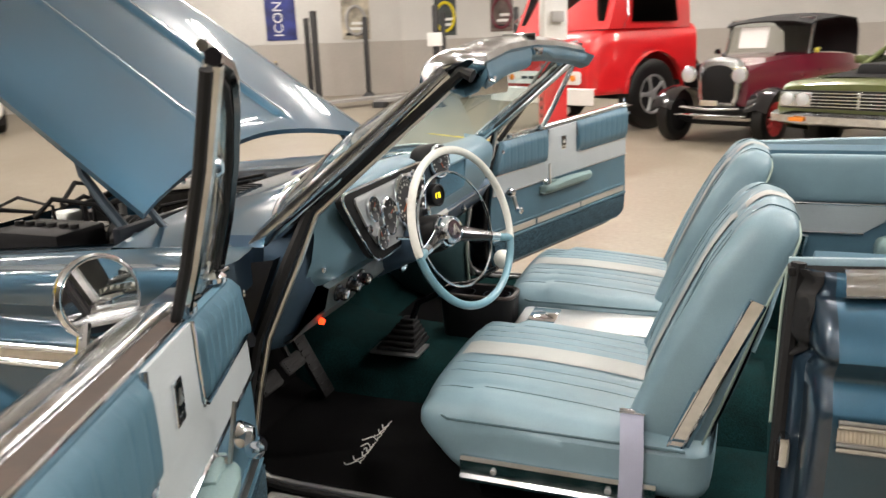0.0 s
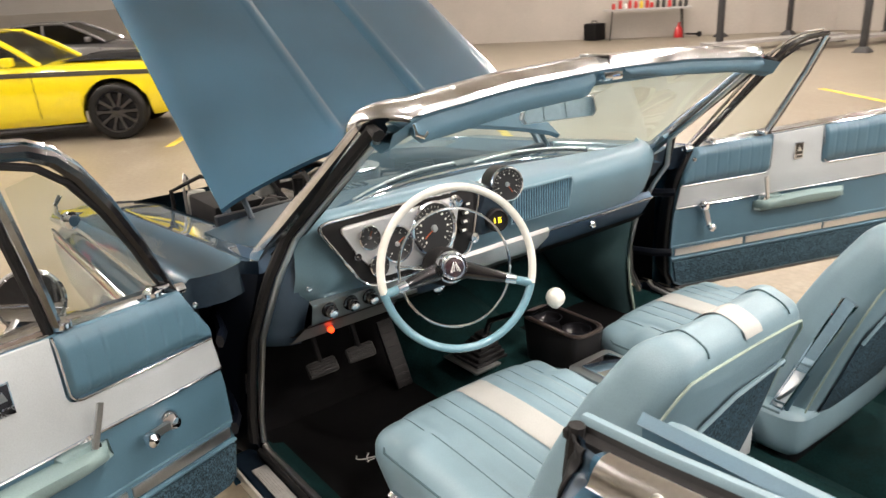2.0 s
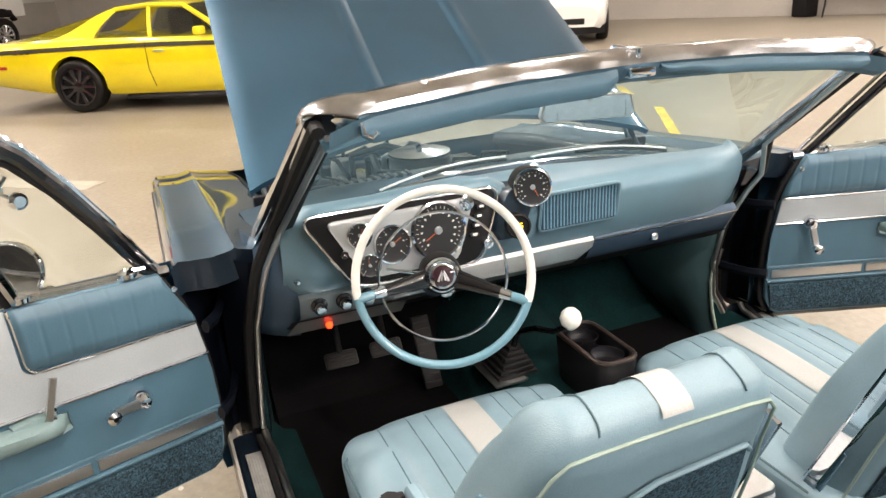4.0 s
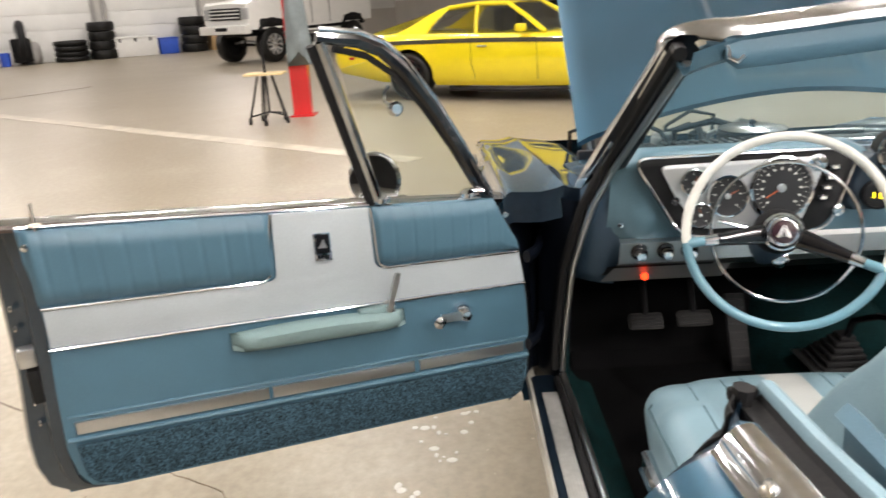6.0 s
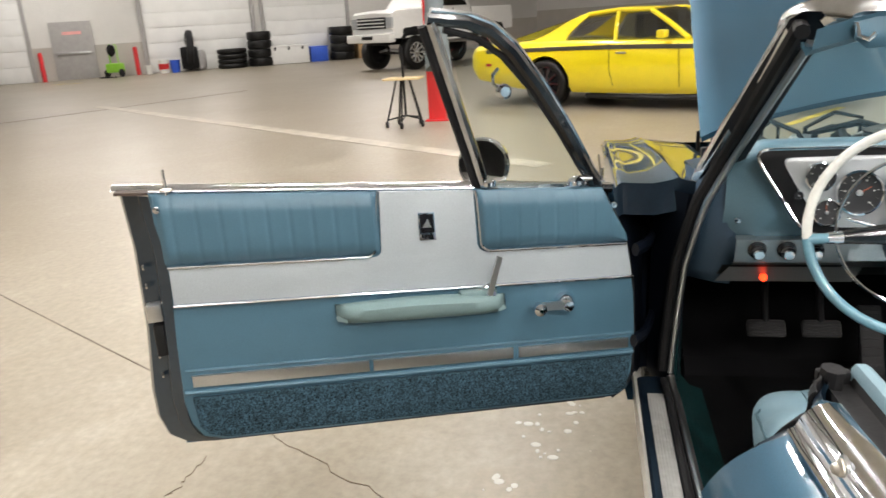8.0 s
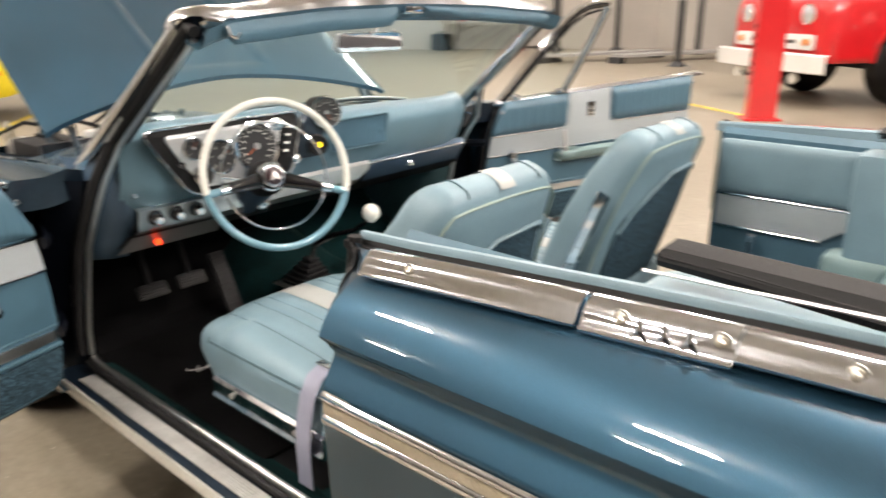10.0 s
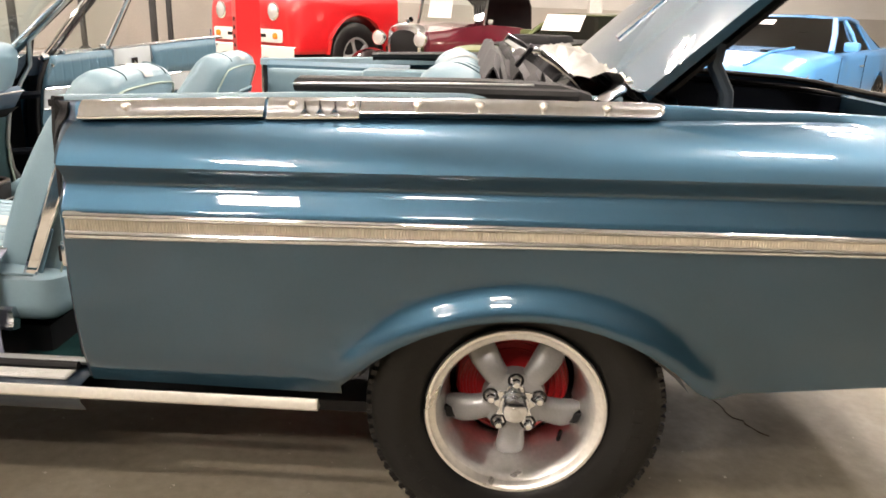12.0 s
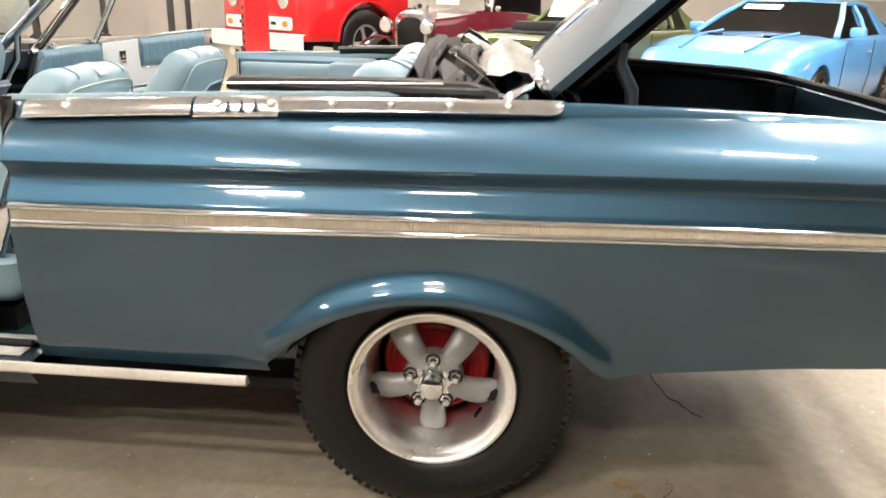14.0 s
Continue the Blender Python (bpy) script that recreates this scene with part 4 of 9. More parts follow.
part("windshield_reveal", tube([V(cowl_edge(y)[0], y, cowl_edge(y)[1] + 0.006) for y in steps(-0.76, 0.76, 28)], 0.008, 8, flat=0.7), CHROME, shield, "chrome lower windshield moulding")
for y0, y1 in ((-0.42, 0.02), (0.12, 0.55)):
    pts = []
    for k in steps(0, 1, 6):
        y = y0 + (y1 - y0) * k
        x, z = cowl_edge(y)
        pts.append(V(x + 0.004 + 0.018 * math.sin(k * 2.2), y, z + 0.022 + 0.022 * math.sin(k * 2.2)))
    wp = part("wiper", tube(pts, 0.0038, 6), BRUSHED, car, "brushed steel wiper")
    part("wiper_blade", tube([p + V(0.006, 0, -0.008) for p in pts[2:]], 0.005, 6), RUBBER, wp)

# inside mirror
mir = part("rear_view_mirror", tube([V(-1.73, -0.02, 1.37), V(-1.79, -0.035, 1.33), V(-1.82, -0.042, 1.30)], 0.007, 8), CHROME, car, "chrome-stemmed rear-view mirror")
mm = Matrix.Translation((-1.825, -0.042, 1.278)) @ Matrix.Rotation(radians(-15), 4, "Z") @ Matrix.Rotation(radians(1.5), 4, "Y")
mface = [(-0.118, -0.014), (-0.108, -0.028), (0.108, -0.028), (0.118, -0.014), (0.108, 0.026), (0.09, 0.030), (-0.09, 0.030), (-0.108, 0.026)]
part("mirror_housing", slab(mface, lambda a, b, w: mm @ V(-0.014 + w, a, b), 0.016, 0.004), BRUSHED, mir)
part("mirror_glass", slab([(a * 0.95, b * 0.9) for a, b in mface], lambda a, b, w: mm @ V(0.0025 + w, a, b), 0.001), MIRROR, mir, smooth=0)
part("header_latch", rbox((-1.70, 0.0, 1.372), (0.05, 0.07, 0.022), 0.006), CHROME, shield, "chrome header latch")

# ---- doors ----
def door(s):
    """One open door; s = 1 on the driver's side. Local: a from the hinge to the latch, z up, w towards the cabin."""
    ang = radians(65)
    hx, hy, rise = (-2.10, -0.97, 0.08) if s == 1 else (-2.10, -0.88, 0.05)
    u, n = V(math.cos(ang), -math.sin(ang), 0), V(math.sin(ang), math.cos(ang), 0)

    def P(a, z, w=0.0):
        p = V(hx, hy, 0) + u * a + n * w
        return V(p.x, s * p.y, z + rise * a)

    top = lambda a: 0.967 + 0.02 * a
    d = part("car_door", bmesh.new(), PAINT_JAMB, car, "open car door, blue vinyl and chrome inside")
    bm = bmesh.new()
    outline = [(0.035, 0.41), (0.06, 0.397), (1.06, 0.393), (1.10, 0.41), (1.116, 0.46), (1.118, 0.80), (1.116, 0.90), (1.125, top(1.1) - 0.005), (0.10, top(0) - 0.01), (0.047, 0.86), (0.022, 0.785), (0.008, 0.68), (0.003, 0.55), (0.010, 0.455)]
    slab(outline, lambda a, z, w: P(a, z, w - 0.115), 0.10, 0.012, bm)
    bmesh.ops.recalc_face_normals(bm, faces=bm.faces)
    bm.to_mesh(d.data)
    bm.free()
    skin = [(a, z) for a, z in outline]
    part("outer_skin", loft([[P(a, z, -0.125 - 0.012 * math.sin(min(1, max(0, (z - 0.33) / 0.57)) * math.pi) - (0.01 if abs(z - 0.86) < 0.02 else 0)) for z in (0.325, 0.38, 0.45, 0.55, 0.68, 0.74, 0.80, 0.84, 0.86, 0.90, 0.93, 0.952)] for a in steps(0.0, 1.165, 10)]), PAINT, d, "blue door skin", smooth=40)
    # the latch end: a rebated face from the outer skin to the trim
    outer = [(1.212, 0.975), (1.203, 0.84), (1.207, 0.644), (1.222, 0.48), (1.221, 0.41), (1.205, 0.355), (1.165, 0.329), (1.10, 0.323), (0.6, 0.323), (0.03, 0.323)]
    inner = [(1.132, 0.975), (1.118, 0.84), (1.128, 0.644), (1.135, 0.50), (1.130, 0.44), (1.118, 0.412), (1.10, 0.399), (1.06, 0.394), (0.6, 0.394), (0.04, 0.394)]
    mid = lambda k: [(p[0] + (q[0] - p[0]) * k, p[1] + (q[1] - p[1]) * k) for p, q in zip(outer, inner)]
    part("latch_edge", loft([[P(a, z, w) for a, z in pts] for pts, w in ((outer, -0.132), (mid(0.10), -0.112), (mid(0.55), -0.098), (mid(0.62), -0.060), (mid(0.66), -0.052), (mid(0.95), -0.045), (inner, -0.012))]), PAINT_EDGE, d, "dark navy door edge", smooth=30)
    part("latch", rbox((0, 0, 0), (0.034, 0.032, 0.042), 0.005, Matrix.Translation(P(1.172, 0.70, -0.07)) @ Matrix.Rotation(-s * ang, 4, "Z")), BRUSHED, d, "steel door latch")
    part("latch_fork", rbox((0, 0, 0), (0.024, 0.036, 0.075), 0.004, Matrix.Translation(P(1.168, 0.635, -0.068)) @ Matrix.Rotation(-s * ang, 4, "Z")), RUBBER, d)
    for z in (0.80, 0.755, 0.58, 0.53):
        part("edge_screw", lathe([(0.007, 0.0), (0.006, 0.004), (0.001, 0.005)], Matrix.Translation(P(1.182, z, -0.095)) @ Matrix.Rotation(-s * ang, 4, "Z") @ Matrix.Rotation(radians(90), 4, "Y"), 8), CHROME, d)
    front = [(0.10, 0.96), (0.05, 0.872), (0.024, 0.795), (0.009, 0.686), (0.003, 0.557), (0.009, 0.457), (0.034, 0.408)]
    part("front_seal", tube([P(a - 0.008, z, -0.028) for a, z in front], 0.011, 8), RUBBER, d, "black rubber door seal")
    # base trim panel
    part("trim_panel", slab([(0.035, 0.408), (0.06, 0.398), (1.06, 0.395), (1.105, 0.408), (1.125, 0.44), (1.135, 0.50), (1.128, 0.64), (1.118, 0.78), (1.12, 0.86), (1.13, 0.93), (1.132, top(1.13)), (0.094, top(0.09)), (0.047, 0.871), (0.022, 0.795), (0.008, 0.686), (0.003, 0.557), (0.010, 0.457)], lambda a, z, w: P(a, z, w - 0.016), 0.016, 0.006), VINYL_DOOR, d, "blue-teal vinyl trim panel")
    # pale band with its raised middle
    pale = [(0.016, 0.741), (1.118, 0.741), (1.116, 0.822), (0.68, 0.824)] + arc((0.67, 0.844), 0.02, 270, 180, 4) + [(0.648, top(0.65)), (0.425, top(0.42))] + arc((0.402, 0.844), 0.02, 0, -90, 4) + [(0.030, 0.824)]
    part("pale_panel", slab(pale, lambda a, z, w: P(a, z, w), 0.006, 0.002), VINYL_PALE, d, "pale grey vinyl centre panel")

    def pad(a0, a1, corner):
        rings = []
        cuts = steps(a0, a1, 120)
        for a in cuts:
            k = ((a - a0) / 0.0485) % 1.0
            groove = 0.0018 * math.exp(-((min(k, 1 - k)) / 0.08) ** 2)
            edge = min(1, min(a - a0, a1 - a) / 0.012)
            z0, z1 = 0.832, top(a) - 0.002
            if corner < 0:
                z1 = min(z1, 0.842 + 1.85 * (a - a0))
            ring = []
            for q in steps(0, 1, 8):
                lip = math.sqrt(max(0.0, 1 - abs(2 * q - 1) ** 5))
                ring.append(P(a, z0 + (z1 - z0) * q, 0.002 + (0.018 * lip - groove * lip) * (0.3 + 0.7 * edge)))
            rings.append(ring)
        return loft(rings)

    part("upper_pad", pad(0.655, 1.122, 1), VINYL_DOOR, d, "pleated blue vinyl pad", smooth=60)
    part("upper_pad", pad(0.03, 0.418, -1), VINYL_DOOR, d, "pleated blue vinyl pad", smooth=60)
    strip = lambda pts, r=0.0042: tube([P(a, z, 0.007) for a, z in pts], r, 8, flat=0.8)
    part("chrome_strip", strip([(1.118, 0.827), (0.70, 0.827)] + arc((0.69, 0.852), 0.025, 270, 180, 5) + [(0.655, 0.95), (0.65, top(0.65))]), CHROME, d)
    part("chrome_strip", strip([(0.034, 0.827), (0.38, 0.827)] + arc((0.388, 0.852), 0.025, 270, 360, 5) + [(0.418, 0.95), (0.422, top(0.42))]), CHROME, d)
    part("chrome_strip", strip([(0.014, 0.738), (0.5, 0.738), (1.12, 0.738)]), CHROME, d)
    part("top_moulding", loft([[P(a, top(a) - 0.002, -0.044), P(a, top(a) + 0.005, -0.048), P(a, top(a) + 0.007, -0.068), P(a, top(a) + 0.005, -0.085), P(a, top(a) + 0.0, -0.11), P(a, top(a) - 0.012, -0.128)] for a in steps(0.30, 1.21, 8)]), CHROME_WORN, d, "chrome door-top moulding", smooth=60)
    part("inner_moulding", tube([P(a, top(a) + 0.003, -0.006) for a in steps(0.42, 1.13, 6)], 0.0035, 8), CHROME, d, "thin chrome inner edge")
    part("window_slot", slab([(0.36, -0.010), (1.2, -0.010), (1.2, -0.047), (0.36, -0.047)], lambda a, b, w: P(a, top(a) - 0.006 + w, b), 0.006), FELT, d, "brown felt window slot")
    # lower inserts
    for a0, a1 in ((0.022, 0.325), (0.340, 0.695), (0.705, 1.108)):
        part("lower_insert", slab([(a0, 0.538), (a1, 0.538), (a1, 0.566), (a0, 0.566)], lambda a, z, w: P(a, z, w), 0.006, 0.002), BRUSHED, d, "brushed metal insert")
    part("insert_bead", tube([P(0.008, 0.525, 0.003), P(1.128, 0.525, 0.003)], 0.006, 8), VINYL_DOOR, d)
    part("insert_bead", tube([P(0.008, 0.578, 0.001), P(1.12, 0.578, 0.001)], 0.004, 8), VINYL_DOOR, d)
    part("kick_carpet", slab([(0.030, 0.425), (0.055, 0.410), (1.05, 0.407), (1.09, 0.418), (1.108, 0.44), (1.114, 0.512), (0.014, 0.515)], lambda a, z, w: P(a, z, w), 0.012, 0.004), CARPET_DOOR, d, "dark blue loop carpet kick strip")
    # armrest
    rings = []
    for k in steps(0, 1, 18):
        a = 0.36 + 0.41 * k
        e = math.sqrt(max(0.02, 1 - abs(2 * k - 1) ** 6))
        w1, zt, zb = 0.055 * e, 0.716 + 0.010 * math.sin(k * 3), 0.716 - 0.046 * (0.75 + 0.25 * e)
        rings.append([P(a, zt - 0.004, 0.0), P(a, zt, 0.012), P(a, zt, w1 * 0.75), P(a, zt - 0.008, w1), P(a, zt - 0.028, w1 * 0.98), P(a, zb + 0.01, w1 * 0.7), P(a, zb, 0.02), P(a, zb, 0.0)])
    arm = part("armrest", loft(rings, cap=True), VINYL_GREEN, d, "grey-green padded armrest", smooth=60)
    part("armrest_step", rbox((0, 0, 0), (0.09, 0.03, 0.022), 0.008, Matrix.Translation(P(0.43, 0.722, 0.012)) @ Matrix.Rotation(-s * ang, 4, "Z")), VINYL_GREEN, d)
    # release lever
    lev = part("door_lever", lathe([(0.022, 0.0), (0.022, 0.008), (0.014, 0.014), (0.012, 0.03)], Matrix.Translation(P(0.40, 0.722, 0.0)) @ Matrix.Rotation(-s * ang, 4, "Z") @ Matrix.Rotation(radians(-90 * s), 4, "X"), 18), CHROME, d, "chrome door release lever")
    part("lever_arm", loft([[P(0.405 - k * 0.025 + da, 0.722 + 0.10 * k + dz, 0.030 + 0.014 * k + dw) for da, dz, dw in ((-0.006 - 0.002 * k, -0.003, 0), (0.006 + 0.001 * k, 0.003, 0), (0.006, 0.003, 0.005), (-0.006, -0.003, 0.005))] for k in steps(0, 1, 5)], closed=True, cap=True), BRUSHED, d)
    # window crank
    ca, cz, da, dz2 = (0.20, 0.678, 0.085, 0.006) if s == 1 else (0.13, 0.735, 0.018, -0.082)
    face = Matrix.Translation(P(ca, cz, 0.0)) @ Matrix.Rotation(-s * ang, 4, "Z") @ Matrix.Rotation(radians(-90 * s), 4, "X")
    part("crank_hub", lathe([(0.028, 0.0), (0.027, 0.010), (0.020, 0.024), (0.013, 0.034), (0.002, 0.036)], face, 24), CHROME, d, "chrome window crank")
    part("crank_arm", loft([[P(ca + da * k + (0 if s == 1 else dz), cz + dz2 * k + (dz if s == 1 else 0), 0.020 + 0.012 * k + dw) for dz, dw in ((-0.012 + 0.003 * k, 0), (0.012 - 0.003 * k, 0), (0.009, 0.010), (-0.009, 0.010))] for k in steps(0, 1, 5)], closed=True, cap=True), BRUSHED, d)
    part("crank_knob", lathe([(0.009, 0.0), (0.016, 0.010), (0.016, 0.026), (0.006, 0.033)], Matrix.Translation(P(ca + da, cz + dz2, 0.034)) @ face.to_3x3().to_4x4(), 16), CHROME, d)
    # emblem
    emb = part("emblem", slab([(0.522, 0.862), (0.562, 0.862), (0.562, 0.928), (0.522, 0.928)], lambda a, z, w: P(a, z, 0.006 + w), 0.005, 0.002), CHROME, d, "small chrome and black emblem plate")
    part("emblem_face", slab([(0.526, 0.880), (0.558, 0.880), (0.558, 0.924), (0.526, 0.924)], lambda a, z, w: P(a, z, 0.0112 + w), 0.001), BLACK_GLOSS, d)
    part("emblem_mark", slab([(0.533, 0.893), (0.553, 0.893), (0.540, 0.914)], lambda a, z, w: P(a, z, 0.0125 + w), 0.001), BRUSHED, d)
    for k in range(4):
        part("emblem_bar", slab([(0.5285 + 0.0075 * k, 0.867), (0.534 + 0.0075 * k, 0.867), (0.534 + 0.0075 * k, 0.875), (0.5285 + 0.0075 * k, 0.875)], lambda a, z, w: P(a, z, 0.0112 + w), 0.0008), BLACK_GLOSS, d)
    # lock button, screws
    part("lock_button", tube([P(1.095, 0.985, 0.0), P(1.095, 1.04, 0.0)], 0.0035, 8), CHROME, d)
    part("lock_grommet", lathe([(0.013, 0), (0.012, 0.004), (0.006, 0.006)], Matrix.Translation(P(1.095, 0.995, 0.0)), 14), GOLD_TRIM, d)
    for a, z in ((1.118, 0.958), (0.075, 0.93)):
        part("panel_screw", lathe([(0.008, 0.0), (0.007, 0.003), (0.002, 0.004)], Matrix.Translation(P(a, z, 0.019)) @ face.to_3x3().to_4x4(), 12), CHROME, d)
    # vent window
    def bar(pts, r, fl=1.0):
        return tube([P(a, z - 0.08 * a, w) for a, z, w in pts], r if s == 1 else [0.75 * q for q in (r if isinstance(r, list) else [r] * len(pts))], 8, flat=fl)
    tum = lambda z: 0.265 * (z - 0.99) - 0.022 * max(0, 1 - (z - 0.99) / 0.2)
    fr = [(0.075, 0.945), (0.13, 1.02), (0.20, 1.125), (0.28, 1.235), (0.35, 1.32), (0.40, 1.362), (0.45, 1.383), (0.535, 1.395)]
    fr = [(a, z, tum(z)) for a, z in fr]
    part("vent_frame", bar(fr, [0.0145] * 5 + [0.014, 0.013, 0.011], 1.1), BLACK_GLOSS, d, "black and chrome vent-window frame")
    part("vent_frame_chrome", bar([(a - 0.012, z + 0.014, w - 0.014) for a, z, w in fr], 0.008), CHROME, d, "chrome outer edge")
    part("vent_post", bar([(a, z, tum(z)) for a, z in ((0.392, 1.01), (0.425, 1.10), (0.48, 1.25), (0.528, 1.388))], 0.0125, 1.2), CHROME_WORN, d, "chrome vent-window post")
    part("vent_channel", bar([(a, z, tum(z) - 0.004) for a, z in ((0.411, 1.01), (0.444, 1.10), (0.499, 1.25), (0.545, 1.38))], 0.009), RUBBER, d)
    part("vent_seal", bar([(a, z, tum(z)) for a, z in ((0.10, 0.965), (0.15, 1.03), (0.22, 1.13), (0.30, 1.235), (0.37, 1.31), (0.43, 1.352), (0.50, 1.372))], 0.0075), RUBBER, d)
    part("vent_base", tube([P(0.06, top(0.1) - 0.006, -0.03), P(0.40, top(0.4) + 0.0, -0.036)], 0.014, 8), CHROME, d)
    vg = part("vent_glass", slab([(0.13, 0.985), (0.375, 0.995), (0.485, 1.33), (0.43, 1.34), (0.36, 1.29), (0.25, 1.165)], lambda a, z, w: P(a, z - 0.08 * a, tum(z) - 0.002 + w), 0.004), GLASS, d, "clear vent glass", smooth=0)
    vg.visible_shadow = False
    for a in (0.385, 0.16):
        part("vent_latch", lathe([(0.020, 0.0), (0.021, 0.010), (0.012, 0.018), (0.004, 0.02)], Matrix.Translation(P(a, top(a) + 0.008, -0.012)), 16), CHROME, d, "chrome vent latch")
        part("vent_latch_tab", tube([P(a, top(a) + 0.022, -0.012), P(a - 0.035, top(a) + 0.024, 0.004)], [0.008, 0.005], 8), CHROME, d)
    if s == 1:
        # round mirror on the outer skin
        c = P(0.350, 1.007, -0.15)
        look_dir = (V(-0.55, -1.75, 1.28) - c).normalized()
        rot = Matrix.Translation(c) @ look_dir.to_track_quat("Z", "Y").to_matrix().to_4x4()
        part("side_mirror", lathe([(0.030, -0.035), (0.055, -0.028), (0.068, -0.010), (0.070, 0.004), (0.066, 0.008), (0.061, 0.006)], rot, 36), CHROME, d, "round chrome door mirror")
        part("side_mirror_glass", lathe([(0.062, 0.0065), (0.061, 0.0075), (0.002, 0.0078)], rot, 36), MIRROR, d)
        part("side_mirror_arm", tube([P(0.45, 0.915, -0.135), P(0.43, 0.93, -0.155), P(0.41, 0.945, -0.16), rot @ V(0.0, 0.0, -0.034)], [0.018, 0.012, 0.010, 0.010], 10), CHROME, d)
        part("vent_knob", lathe([(0.012, -0.012), (0.017, -0.004), (0.017, 0.006), (0.011, 0.012)], Matrix.Translation(P(0.36, 1.205, 0.055)) @ face.to_3x3().to_4x4(), 20), CHROME, d, "chrome vent-glass knob")
        part("vent_hook", tube([P(0.372, 1.255, 0.06), P(0.384, 1.24, 0.058), P(0.384, 1.222, 0.056), P(0.368, 1.21, 0.054)], 0.004, 6), CHROME, d)
    return d


door(1)
door(-1)

# ---- cabin ----
def soft(size, r, puff=(0, 0, 0), n=(14, 30, 10), shape=None):
    """A padded block round the origin: rounded edges, swollen faces."""
    bm = bmesh.new()
    h = [a / 2 for a in size]
    seen = {}

    def at(p):
        key = tuple(round(c, 6) for c in p)
        if key not in seen:
            q = [max(-h[i] + r, min(h[i] - r, p[i])) for i in range(3)]
            d = V(*[p[i] - q[i] for i in range(3)])
            o = V(*q) + (d.normalized() * r if d.length > 1e-9 else d)
            for i in range(3):
                j, k = (i + 1) % 3, (i + 2) % 3
                if puff[i]:
                    o[i] += math.copysign(1, o[i]) * puff[i] * (abs(o[i]) / h[i]) ** 2 * (1 - min(1, abs(o[j]) / h[j]) ** 2.5) * (1 - min(1, abs(o[k]) / h[k]) ** 2.5)
            if shape:
                o = shape(o)
            seen[key] = bm.verts.new(o)
        return seen[key]

    for i in range(3):
        j, k = (i + 1) % 3, (i + 2) % 3
        for sg in (-1, 1):
            for a in range(n[j]):
                for b in range(n[k]):
                    quad = []
                    for da, db in ((0, 0), (1, 0), (1, 1), (0, 1)):
                        p = [0.0] * 3
                        p[i] = sg * h[i]
                        p[j] = -h[j] + size[j] * (a + da) / n[j]
                        p[k] = -h[k] + size[k] * (b + db) / n[k]
                        quad.append(at(p))
                    if len(set(quad)) == 4:
                        bm.faces.new(quad if sg > 0 else quad[::-1])
    return bm


def move(bm, m):
    bmesh.ops.transform(bm, matrix=m, verts=bm.verts)
    return bm


